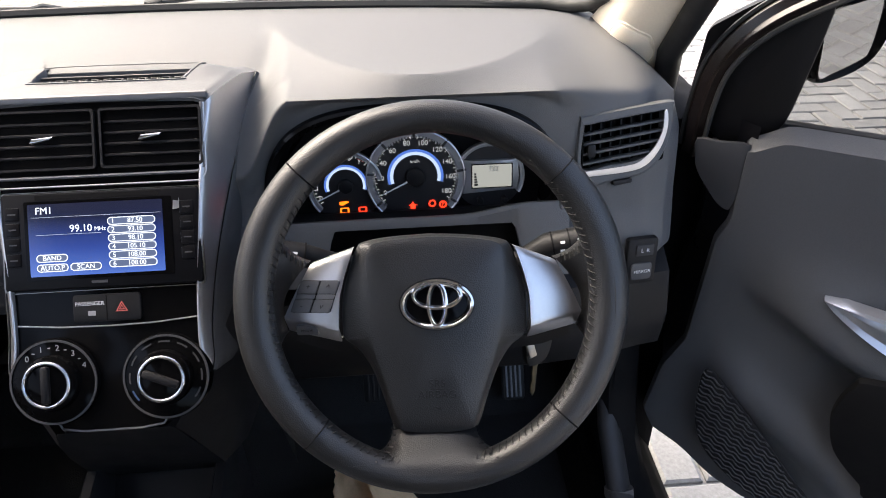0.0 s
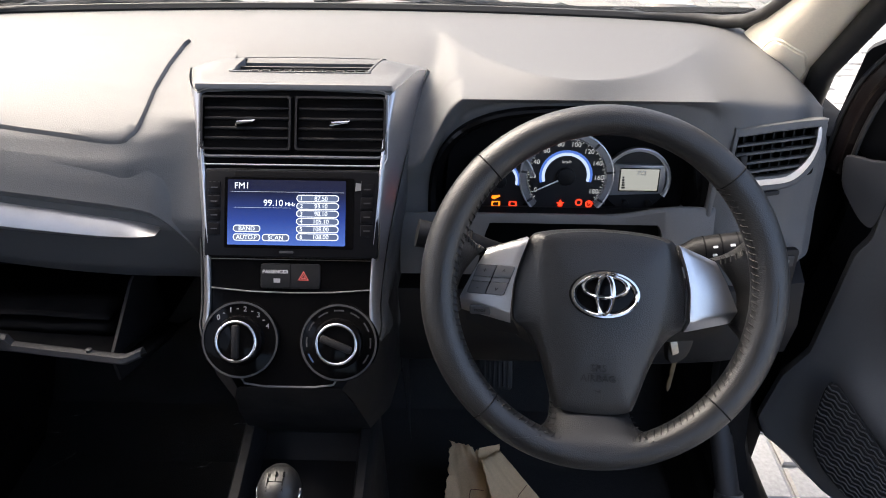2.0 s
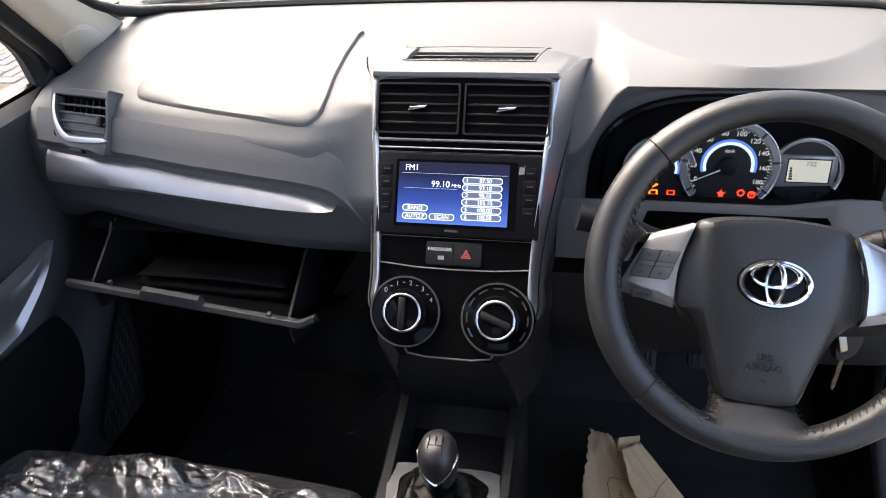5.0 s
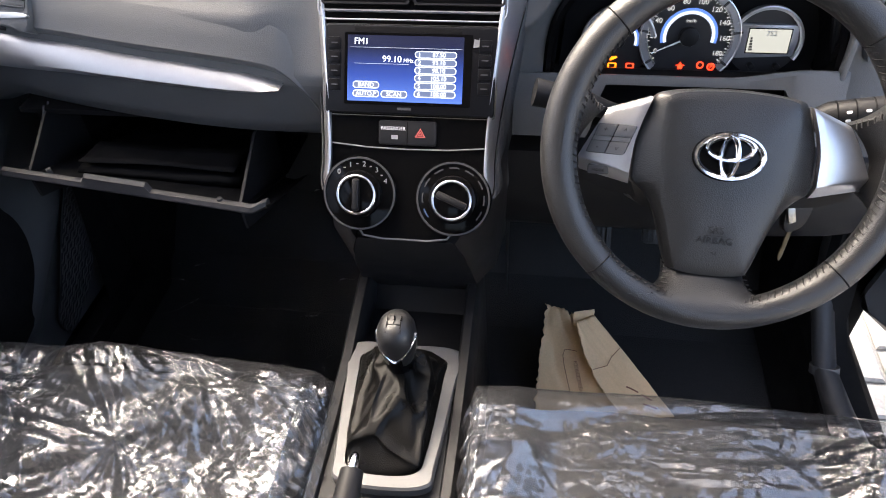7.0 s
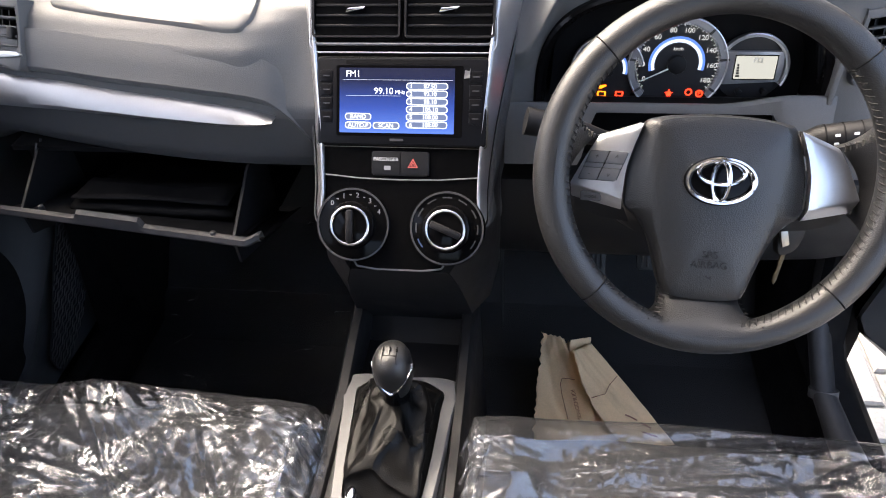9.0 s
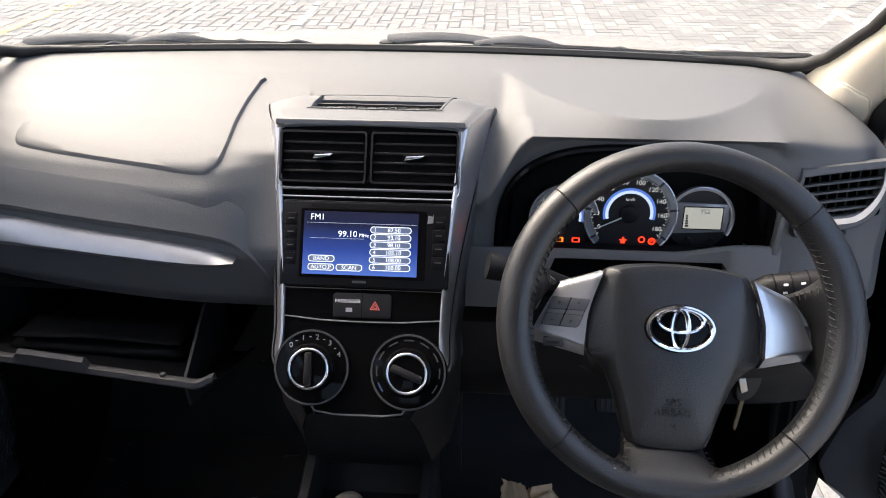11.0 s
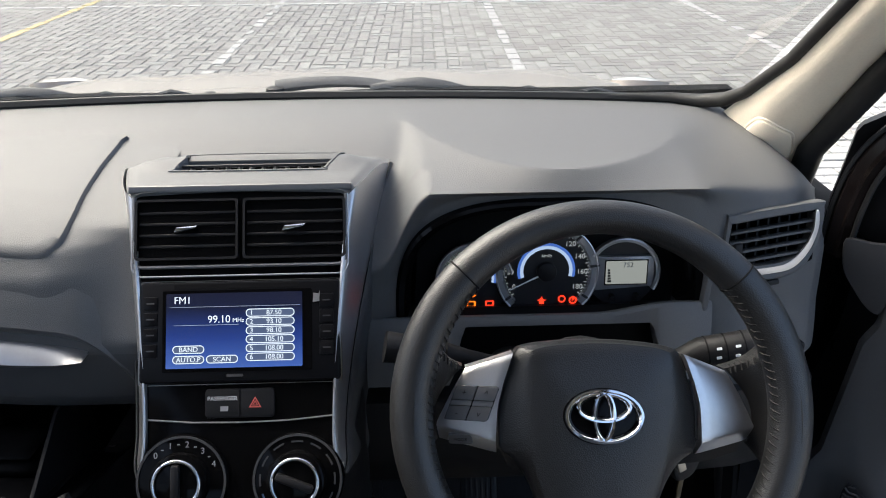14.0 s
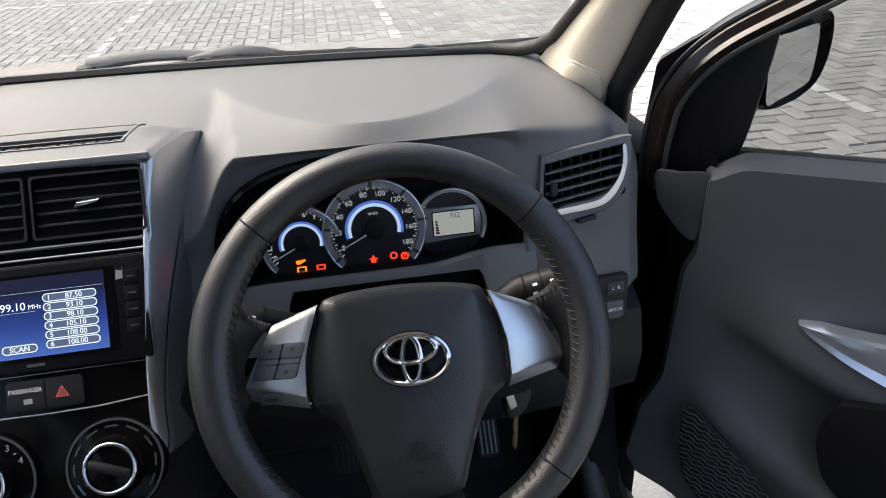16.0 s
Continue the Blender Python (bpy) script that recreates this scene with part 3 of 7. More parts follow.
xs_d = [-0.105 + 0.805 * i / 190 for i in range(191)]
cols = [(x, along(END_TURN, x)) for x in xs_d] + [(0.7035, 0.12), (0.7035, 0.20)]
rows = []
for j in range(91):
    t = j / 90
    r = []
    for x, turn in cols:
        ye, ze = top_edge(x)
        if x > 0.701:
            ye = min(0.735 + turn, ws(x) - 0.01)
        y = mixed(ws(x), ye, t)
        z0 = 1.147 - 0.008 * smooth(0.98, 0.75, y)
        yr = max(hood(x), ye + 0.012)
        f = max(0.0, (yr - y) / (yr - ye))
        k = smooth(0.50, 0.62, x)
        z = z0 + (ze - z0) * mixed(mixed(f ** 1.05, t ** 2.2, k), t ** 3.0, valley(x))
        if x > 0.60:
            z = min(z, 1.147 - 0.080 * ((x - 0.60) / 0.105) ** 1.3)
        r.append((x, y, z))
    rows.append(r)
top_row = rows[-1]
for j in range(1, 61):
    t = (j / 60) ** 1.25
    r = []
    for (x, turn), (px, py, pz) in zip(cols, top_row):
        z = mixed(pz, 0.895 if x < 0.538 else 0.79, t)
        r.append((x - max(0.0, 0.90 - z) * smooth(0.58, 0.70, x), face_y(x, z, py, pz, turn), z))
    rows.append(r)
bm = B()
loft(bm, rows)
gone = []
for f in bm.faces:
    c = f.calc_center_median()
    if c.y < 0.80 and 0.14 < c.x < 0.541 and c.z < 0.961:
        gone.append(f)
    elif c.y < 0.74 and c.z > 0.95 and abs((c.x - AX) / AA) ** 3 + abs((c.z - AZ) / AH) ** 3 < 1:
        gone.append(f)
soft = [v for v in bm.verts if 0.52 < v.co.x < 0.697 and v.co.y < 0.90 and v.co.z > 1.03]
for _ in range(40):
    bmesh.ops.smooth_vert(bm, verts=soft, factor=0.5, use_axis_x=False, use_axis_y=True, use_axis_z=True)
soft = [v for v in bm.verts if 0.11 < v.co.x < 0.205 and v.co.y < 0.76 and v.co.z > 0.98]
for _ in range(25):
    bmesh.ops.smooth_vert(bm, verts=soft, factor=0.5, use_axis_x=False, use_axis_y=True, use_axis_z=True)
bmesh.ops.delete(bm, geom=gone, context="FACES")
open_face(bm, VENT_R, 1)
part("driver_panel", bm, DASH, dash, angle=30)
bm = B()
loft(bm, [[(x, y, z) for x, z in [arch(math.pi * i / M, k, dz) for i in range(M + 1)]] for y, k, dz in ((0.712, 1.045, 0), (0.703, 1.04, 0), (0.700, 1.02, 0), (0.702, 0.985, 0), (0.712, 0.962, 0), (0.765, 0.93, -0.006))])
part("binnacle_shroud", bm, PIANO, dash, "gloss black arched instrument shroud")
bm = B()
loft(bm, [[(x, y, z) for x in (AX - AA * 1.03, AX, AX + AA * 1.03)] for y, z in ((0.694, 0.954), (0.70, 0.958), (0.77, 0.944))])
part("binnacle_floor", bm, BLACK, dash)
# ledge under the instruments, with the cut-out for the column
bm = B()
rows = []
for i in range(81):
    x = 0.13 + 0.41 * i / 80
    d = abs(x - 0.359)
    up = 0.966 + 0.014 * smooth(0.40, 0.50, x)
    low = 0.890 + 0.066 * (1 - smooth(0.110, 0.132, d))
    rows.append([(x, 0.704, up - 0.004), (x, 0.694, up), (x, 0.690, up - 0.003), (x, mixed(0.690, 0.662, (0.962 - low) / 0.072), low), (x, mixed(0.690, 0.662, (0.962 - low) / 0.072) + 0.03, low - 0.002)])
loft(bm, rows)
part("ledge", bm, DASH, dash)
bm = B()
box(bm, (0.5275, 0.688, 0.955), (0.5345, 0.704, 1.030), 0.002)
part("edge_trim", bm, DASH, dash)
# black block added behind the cut-out, painting the shade of the open gap
bm = B()
box(bm, (0.222, 0.7065, 0.84), (0.505, 0.73, 0.956))
part("column_gap", bm, MATT, dash)
# panels under the wheel
bm = B()
loft(bm, [[(x, y + 0.03 * smooth(0.55, 0.70, x), z) for x in (0.11, 0.2, 0.3, 0.42, 0.52, 0.60, 0.66, 0.69)] for y, z in ((0.745, 0.90), (0.715, 0.885), (0.668, 0.86), (0.650, 0.80), (0.66, 0.74), (0.70, 0.70), (0.80, 0.69))])
part("knee_panel", bm, BLACK, dash)
# passenger end
bm = B()
rows = []
for x, bk in ((-0.700, 0.0), (-0.704, 0.03), (-0.704, 0.12), (-0.70, 0.25)):
    rows.append([(x, min(y + drop(-0.70) * smooth(0.95, 0.66, y) + bk, 1.05), z - 0.03 * smooth(0.95, 0.66, y)) for y, z in PROFILE])
loft(bm, rows)
part("passenger_end", bm, DASH, dash)
# silver strip, with the pad rolling over it
STRIP = ((-0.66, 1.004, 0.958), (-0.56, 1.008, 0.967), (-0.463, 1.010, 0.976), (-0.376, 1.007, 0.979), (-0.293, 1.004, 0.979), (-0.217, 0.998, 0.978), (-0.185, 0.993, 0.979), (-0.158, 0.986, 0.985))


def strip_at(x):
    """Upper and lower edge of the silver strip."""
    for (x0, a0, b0), (x1, a1, b1) in zip(STRIP, STRIP[1:]):
        if x <= x1:
            t = (x - x0) / (x1 - x0)
            return mixed(a0, a1, t), mixed(b0, b1, t)
    return STRIP[-1][1:]


bm, rows, lips = B(), [], []
for i in range(61):
    x = mixed(-0.655, -0.158, i / 60)
    hi, lo = strip_at(x)
    y = 0.614 + drop(x)
    h = hi - lo
    rows.append([(x, y + 0.010, hi + 0.002), (x, y + 0.003, hi), (x, y - 0.003, hi - 0.15 * h), (x, y - 0.012, hi - 0.45 * h), (x, y - 0.017, hi - 0.75 * h), (x, y - 0.015, lo + 0.06 * h), (x, y + 0.006, lo - 0.002)])
for i in range(61):
    x = mixed(-0.66, -0.118, i / 60)
    hi = strip_at(x)[0] if x < -0.17 else 0.989 - 0.062 * ((x + 0.17) / 0.052) ** 1.6
    y = 0.614 + drop(x) + 0.004 * smooth(-0.16, -0.12, x)
    lips.append([(x, y + 0.023, hi + 0.064), (x, y + 0.0125, hi + 0.050), (x, y + 0.006, hi + 0.038), (x, y + 0.001, hi + 0.028), (x, y - 0.0025, hi + 0.022), (x, y - 0.0015, hi + 0.018), (x, y + 0.004, hi + 0.011), (x, y + 0.012, hi + 0.005)])
loft(bm, rows)
part("trim_strip", bm, STRIPSILVER, dash, "satin silver trim strip")
bm = B()
loft(bm, lips)
part("pad_lip", bm, DASH, dash)
# airbag lid: a raised pad on the passenger's side
bm = B()
lid = smooth_outline([(-0.188, 0.876), (-0.180, 0.860), (-0.181, 0.80), (-0.180, 0.73), (-0.179, 0.685), (-0.186, 0.660), (-0.212, 0.651), (-0.32, 0.668), (-0.44, 0.697), (-0.475, 0.715), (-0.478, 0.76), (-0.475, 0.85), (-0.46, 0.872), (-0.33, 0.878)], 4)


def dash_z(x, y):
    """Height of the passenger's dashboard at a place of the plan."""
    pts = [(ws(x), 1.147)] + [(a + drop(x) * smooth(0.95, 0.66, a), b) for a, b in PROFILE[:8]]
    for (y0, z0), (y1, z1) in zip(pts, pts[1:]):
        if y1 <= y <= y0:
            return mixed(z0, z1, (y0 - y) / (y0 - y1))
    return pts[-1][1]


cx, cy = sum(p[0] for p in lid) / len(lid), sum(p[1] for p in lid) / len(lid)
rows = []
for f, dz in ((1.012, -0.004), (1.0, 0.002), (0.985, 0.0045), (0.9, 0.005), (0.7, 0.005), (0.45, 0.005), (0.2, 0.005), (0.05, 0.005), (0.001, 0.005)):
    rows.append([(cx + (x - cx) * f, cy + (y - cy) * f, dash_z(cx + (x - cx) * f, cy + (y - cy) * f) + dz) for x, y in lid])
loft(bm, rows, close_v=True)
part("airbag_lid", bm, DASH, dash, "rounded passenger airbag lid")


def vent(fm, w, h, cols, bars, tilt=0.0, parent=None, mats=(BLACK, BLACK), deep=0.035):
    """An air vent in a local frame: a dark pocket with cross bars in front and blades behind."""
    v = part("air_vent", prism_pocket(w, h, deep), MATT, parent, "black louvred air vent", m=fm)
    for k in range(bars):
        y = -h / 2 + h * (k + 1) / (bars + 1)
        bm = B()
        box(bm, (-w / 2 + 0.001, y - 0.0016, -0.012), (w / 2 - 0.001, y + 0.0016, -0.001), 0.0008, 1)
        part("louvre", bm, mats[0], v, m=fm)
    for k in range(cols):
        x = -w / 2 + w * (k + 1) / (cols + 1)
        bm = B()
        box(bm, (x - 0.0009, -h / 2 + 0.001, -0.026), (x + 0.0009, h / 2 - 0.001, -0.011))
        part("blade", bm, mats[1], v, m=fm)
    return v


def prism_pocket(w, h, deep):
    """A box open to the front."""
    bm = B()
    o = rrect(-w / 2, w / 2, -h / 2, h / 2, 0.004, 3)
    loft(bm, [[(x * k, y * k, z) for x, y in o] for k, z in ((1.02, 0.0), (1.0, 0.0), (1.0, -deep))], close_v=True)
    bm.faces.new([bm.verts.new((x, y, -deep)) for x, y in o])
    return bm


# side vents, mirrored
for s in (1, -1):
    fm = VENT_R if s > 0 else VENT_L
    v = vent(fm, 0.104, 0.060, 7, 4, parent=dash, mats=(SLATE, BLACK))
    bm = B()
    out = smooth_outline([(s * x, y) for x, y in ((-0.057, 0.036), (-0.046, 0.041), (0.052, 0.041), (0.062, 0.033), (0.061, 0.004), (0.049, -0.029), (0.025, -0.044), (-0.02, -0.046), (-0.056, -0.044))], 5)
    inn = smooth_outline([(s * x, y) for x, y in ((-0.052, 0.027), (-0.044, 0.0305), (0.044, 0.031), (0.050, 0.027), (0.049, 0.002), (0.037, -0.018), (0.014, -0.026), (-0.02, -0.025), (-0.053, -0.022))], 5)
    loft(bm, [[(x, y, -0.03 if s < 0 else -0.012) for x, y in out], [(x, y, -0.001) for x, y in out], [(mixed(x, p, 0.12), mixed(y, q, 0.12), 0.0012) for (x, y), (p, q) in zip(out, inn)], [(mixed(x, p, 0.85), mixed(y, q, 0.85), 0.002) for (x, y), (p, q) in zip(out, inn)], [(x, y, 0.001) for x, y in inn], [(x, y, -0.014) for x, y in inn]], close_v=True)
    part("vent_frame", bm, DASH, v, "charcoal vent frame", m=fm)
    bm = B()
    arc = smooth_outline([(s * x, y) for x, y in ((0.050, 0.030), (0.0535, 0.028), (0.0545, 0.008), (0.046, -0.016), (0.028, -0.0335), (0.0, -0.0365), (-0.054, -0.032), (-0.054, -0.027), (0.0, -0.0295), (0.022, -0.027), (0.040, -0.012), (0.0495, 0.008))], 4)
    prism(bm, arc, 0.0, 0.0042, 0.001)
    part("vent_trim", bm, SILVER, v, "silver trim edge", m=fm)
    bm = B()
    box(bm, (-0.042 * s - 0.005, -0.010, -0.006), (-0.042 * s + 0.005, 0.006, 0.004), 0.002)
    part("vent_thumbwheel", bm, BLACK, v, m=fm)
    bm = B()
    prism(bm, rrect(-0.012, 0.012, -0.003, 0.003, 0.002), -0.004, 0.004, 0.001)
    part("vent_wheel", bm, BLACK, v, m=fm @ shift(0.0, -0.0485, 0.0))

# ---- centre stack ----
stack = thing("centre_stack", "raised centre stack with satin silver side bars", "centre stack", (0.006, 0.6, 0.85))


def half_width(v):
    """Half width of the black panel at a height along the stack."""
    return mixed(0.097, 0.111, smooth(-0.15, 0.12, v)) - 0.052 * smooth(-0.175, -0.265, v) + 0.003 * smooth(-0.15, -0.19, v)


vs = [0.116 - 0.366 * i / 30 for i in range(31)]
bm = B()
loft(bm, [[(k * half_width(v), v, 0.0) for k in (-1, -0.5, 0, 0.5, 1)] for v in vs] + [[(k * half_width(vs[-1]), vs[-1], -0.03) for k in (-1, -0.5, 0, 0.5, 1)]])
part("fascia", bm, PIANO, stack, "gloss black fascia panel", m=STACK)


def top_edge_of_stack(t):
    """Half width, depth and height of the top panel's side edge from its front corner (0) to the tip (1)."""
    y = mixed(0.699, 0.812, t)
    return 0.1165 + 0.038 * min(1.0, t / 0.92) ** 0.72, y - 0.004, stack_top(1.0, y)


def stack_top(k, y):
    """Height of the stack's top panel; k runs from side to side."""
    t = (y - 0.699) / 0.116
    return 1.1375 - 0.003 * (1 - smooth(0, 0.12, t)) - 0.010 * smooth(0.6, 1.0, t) - 0.002 * k * k - 0.004 * smooth(0.9, 1.0, abs(k)) + 0.007 * smooth(0.736, 0.778, y) * (1 - smooth(0.785, 0.815, y)) * (1 - smooth(0.70, 0.95, abs(k)))


INTO = STACK.inverted()
for s in (-1, 1):
    rim_ = [INTO @ Vector((0.006 + s * w, y, z - 0.001)) for w, y, z in [top_edge_of_stack(i / 14) for i in range(15)]]
    tip, corner = rim_[-1], rim_[0]
    bm, bm2, rows, rows2 = B(), B(), [], []
    for j in range(41):
        q = j / 40
        v = mixed(corner.y, -0.190, q)
        inner_ = Vector((s * (half_width(v) - 0.001 + 0.006 * (1 - q) ** 8), v, 0.0045 + (corner.z - 0.0045) * (1 - q) ** 8))
        g = (1 - q) ** 1.9
        low_ = Vector((s * (half_width(v) + 0.010), mixed(tip.y, -0.190, q), -0.006))
        outer_ = Vector((mixed(low_.x, tip.x, g), low_.y, mixed(low_.z, tip.z, g)))
        r = [inner_ + Vector((0, 0, -0.008)), inner_]
        for i in range(1, 15):
            u = i / 14
            p = inner_.lerp(outer_, u) + Vector((0, 0, (0.0035 + 0.009 * g * (1 - g) * 4 * 0.5 + 0.006 * g) * math.sin(math.pi * u ** 0.7)))
            p += (rim_[i] - corner.lerp(tip, u)) * (1 - q) ** 6
            r.append(p)
        rows.append(r)
        e = r[-1]
        rows2.append([e + Vector((-s * 0.001, 0, -0.006)), e + Vector((s * 0.0016, 0, 0.0012)), e + Vector((s * 0.0042, -0.002, -0.002)), e + Vector((s * mixed(0.006, 0.012, g), -0.03 * g, -0.045)), e + Vector((s * mixed(0.008, 0.018, g), -0.07 * g, -0.10)), e + Vector((s * 0.018, -0.10 * g, -0.16))])
    loft(bm, rows)
    part("side_bar", bm, SILVER, stack, "satin silver side bar", m=STACK, angle=50)
    loft(bm2, rows2)
    part("side_panel", bm2, SLATE, stack, m=STACK)
# top with the windscreen-facing vent
VENT_T = [(-0.080, 0.7445), (-0.084, 0.748), (-0.083, 0.756), (-0.077, 0.770), (-0.073, 0.7805), (0.0, 0.7825), (0.093, 0.7805), (0.097, 0.778), (0.094, 0.768), (0.088, 0.756), (0.084, 0.747), (0.079, 0.7435), (0.0, 0.7425)]
bm = B()
rows = []
for j in range(57):
    t = j / 56
    y = mixed(0.699, 0.815, t)
    w = top_edge_of_stack(min(1, (y - 0.699) / 0.113))[0]
    rows.append([(0.006 + w * k, y - 0.004 * k * k, stack_top(k, y)) for k in [-1 + 2 * i / 100 for i in range(101)]])
rows.insert(0, [(x, y + 0.0005, z - 0.004) for x, y, z in rows[0]])
loft(bm, rows)
gone = [f for f in bm.faces for c in [f.calc_center_median()] if inside((c.x - 0.006, c.y), VENT_T)]
bmesh.ops.delete(bm, geom=gone, context="FACES")
part("top_panel", bm, DASH, stack)
bm = B()
rows = []
edge_t = smooth_outline(VENT_T, 5)
for f, dz in ((1.035, -0.0008), (1.03, 0.0012), (1.0, 0.0014), (0.985, 0.0), (0.975, -0.012)):
    rows.append([(0.006 + 0.006 + (x - 0.006) * f, 0.763 + (y - 0.763) * (1 + (f - 1) * 2.2), stack_top(min(1, abs(x) / 0.14), y) + dz) for x, y in edge_t])
loft(bm, rows, close_v=True)
tv = part("defroster_vent", bm, DASH, stack, "slim top air vent with black slats")
bm = B()
loft(bm, [[(0.006 + x, y, stack_top(0.4, y) + dz) for x in (-0.084, 0.0, 0.098)] for y, dz in ((0.742, -0.010), (0.742, -0.022), (0.785, -0.030), (0.785, -0.016))])
part("duct", bm, MATT, tv)
bm = B()
loft(bm, [[(0.006 + mixed(a, b, i / 12), y, stack_top(0.4, y) + dz) for i in range(13)] for y, dz, a, b in ((0.783, 0.0012, -0.074, 0.096), (0.7765, -0.0012, -0.074, 0.095), (0.771, -0.004, -0.0755, 0.0925), (0.770, -0.012, -0.0755, 0.0925))])
part("lip", bm, DASH, tv)
for k in range(12):
    bm = B()
    x = -0.070 + 0.150 * k / 11
    zz = stack_top(0.4, 0.756)
    box(bm, (0.006 + x - 0.0011, 0.744, zz - 0.016), (0.006 + x + 0.0011, 0.771, zz - 0.0060))
    part("rib", bm, LOWER, tv)
for y, a, b in ((0.7510, -0.083, 0.086), (0.7610, -0.080, 0.089)):
    bm = B()
    zz = stack_top(0.4, y)
    loft(bm, [[(0.006 + mixed(a, b, i / 8), y + dy, zz + dz) for i in range(9)] for dy, dz in ((-0.0008, -0.0065), (-0.0008, -0.0035), (0.0006, -0.0032), (0.0008, -0.0065))])
    part("slat", bm, LOWER, tv)
# satin bar across, under the top panel
bm = B()
loft(bm, [[(k * 0.1185, v, z) for k in (-1, -0.9, -0.5, 0, 0.5, 0.9, 1)] for v, z in ((0.1085, -0.002), (0.1085, 0.0040), (0.1095, 0.0048), (0.1150, 0.0050), (0.1160, 0.0040), (0.1165, -0.004))])
part("cross_bar", bm, STEEL_GREY, stack, "satin grey cross bar", m=STACK)
# twin vents
i2 = rrect(-0.1125, 0.1125, 0.0215, 0.1085, 0.006)
for half, low_v, rad, thick, name_ in ((0.1125, 0.0285, 0.010, 0.0019, "grey"), (0.1145, 0.0185, 0.012, 0.0011, "bright")):
    pts = [(-half, 0.104, 0.003), (-half, 0.08, 0.003)]
    pts += [(-half + rad * (1 - math.cos(a)), low_v + rad * (1 - math.sin(a)), 0.003) for a in [math.pi / 2 * i / 6 for i in range(7)]]
    pts += [(half - rad * (1 - math.cos(a)), low_v + rad * (1 - math.sin(a)), 0.003) for a in [math.pi / 2 * i / 6 for i in range(6, -1, -1)]]
    pts += [(half, 0.08, 0.003), (half, 0.104, 0.003)]
    bm = B()
    tube(bm, pts, thick, 8)
    part("vent_surround", bm, STEEL_GREY if name_ == "grey" else SILVER, stack, "thin satin surround line", m=STACK)
bm = B()
prism(bm, i2, -0.001, 0.001)
part("vent_plate", bm, PIANO, stack, m=STACK)
for cxv in (-0.0565, 0.0575):
    fm = STACK @ shift(cxv, 0.0685, 0.004)
    v = vent(fm, 0.104, 0.060, 7, 4, parent=stack)
    bm = B()
    o = rrect(-0.0545, 0.0545, -0.0325, 0.0325, 0.004)
    i3 = rrect(-0.052, 0.052, -0.030, 0.030, 0.003)
    loft(bm, [[(x, y, -0.004) for x, y in o], [(x, y, 0.002) for x, y in o], [(x, y, 0.002) for x, y in i3], [(x, y, -0.01) for x, y in i3]], close_v=True)
    part("vent_frame", bm, BLACK, v, m=fm)
    bm = B()
    prism(bm, [(-0.012, -0.0036), (0.010, 0.0004), (0.012, 0.0034), (-0.010, 0.0016)], -0.002, 0.005, 0.0008)
    part("vent_tab", bm, CHROME, v, "chrome vent tab", m=fm)
# hazard switch panel and seam
bm = B()
prism(bm, rrect(-0.036, 0.036, -0.130, -0.100, 0.004), 0.0, 0.003, 0.001)
sw = part("switch_panel", bm, BLACK, stack, m=STACK)
bm = B()
box(bm, (-0.0005, -0.129, 0.003), (0.0005, -0.101, 0.0034))
part("seam", bm, MATT, sw, m=STACK)
words("lettering", "PASSENGER", 0.0060, WHITE, sw, STACK @ shift(-0.018, -0.110, 0.0033))
bm = B()
prism(bm, [(-0.004, 0), (0.004, 0), (0.004, 0.005), (-0.004, 0.005)], 0, 0.0003)
part("belt_mark", bm, GREYPRINT, sw, m=STACK @ shift(-0.016, -0.123, 0.003))
RED = material("red_print", (0.65, 0.12, 0.10), 0.5, var=0.05)
tri = [(0.0075 * math.cos(a), 0.0075 * math.sin(a)) for a in (math.pi / 2, math.pi * 7 / 6, math.pi * 11 / 6)]
bm = B()
loft(bm, [[(x * k, y * k, 0.0034) for x, y in tri] for k in (1.0, 0.72)], close_v=True)
loft(bm, [[(x * k, y * k, 0.0034) for x, y in tri] for k in (0.5, 0.28)], close_v=True)
part("hazard_mark", bm, RED, sw, "red warning triangle", m=STACK @ shift(0.016, -0.116, 0))
bm = B()
tube(bm, [(-0.098, -0.130, 0.001), (-0.05, -0.134, 0.0015), (0, -0.135, 0.0015), (0.05, -0.134, 0.0015), (0.098, -0.130, 0.001)], 0.0009, 6)
part("bright_line", bm, SILVER, stack, m=STACK)
bm = B()
tube(bm, [(s * half_width(v) * 0.985, v, 0.001) for s, v in [(-1, -0.205 - 0.04 * i / 5) for i in range(6)]] + [(-0.03, -0.2485, 0.001), (0.03, -0.2485, 0.001)] + [(half_width(-0.245 + 0.04 * i / 5) * 0.985, -0.245 + 0.04 * i / 5, 0.001) for i in range(6)], 0.0013, 6)
part("bright_line", bm, STEEL_GREY, stack, m=STACK)


def dial(cx, cy):
    k = part("dial", disc(B(), (0, 0), 0.0472, -0.006, 0.008, 56, 0.003), PIANO, stack, "black rotary climate dial", m=STACK @ shift(cx, cy))
    m = STACK @ shift(cx, cy)
    part("dial_ring", ring(B(), (0, 0), 0.0436, 0.0458, 0.006, 0.0090, seg=64), DIALRING, k, m=m)
    part("knob", disc(B(), (0, 0), 0.0300, 0.006, 0.020, 40, 0.005), PIANO, k, m=m)
    part("chrome_ring", tube(B(), [(0.0232 * math.cos(2 * math.pi * i / 48), 0.0232 * math.sin(2 * math.pi * i / 48), 0.0245) for i in range(48)], 0.0021, 10, closed=True), CHROME, k, "chrome ring", m=m)
    part("cap", disc(B(), (0, 0), 0.0218, 0.02, 0.0235, 32, 0.002), PIANO, k, m=m)
    return k, m


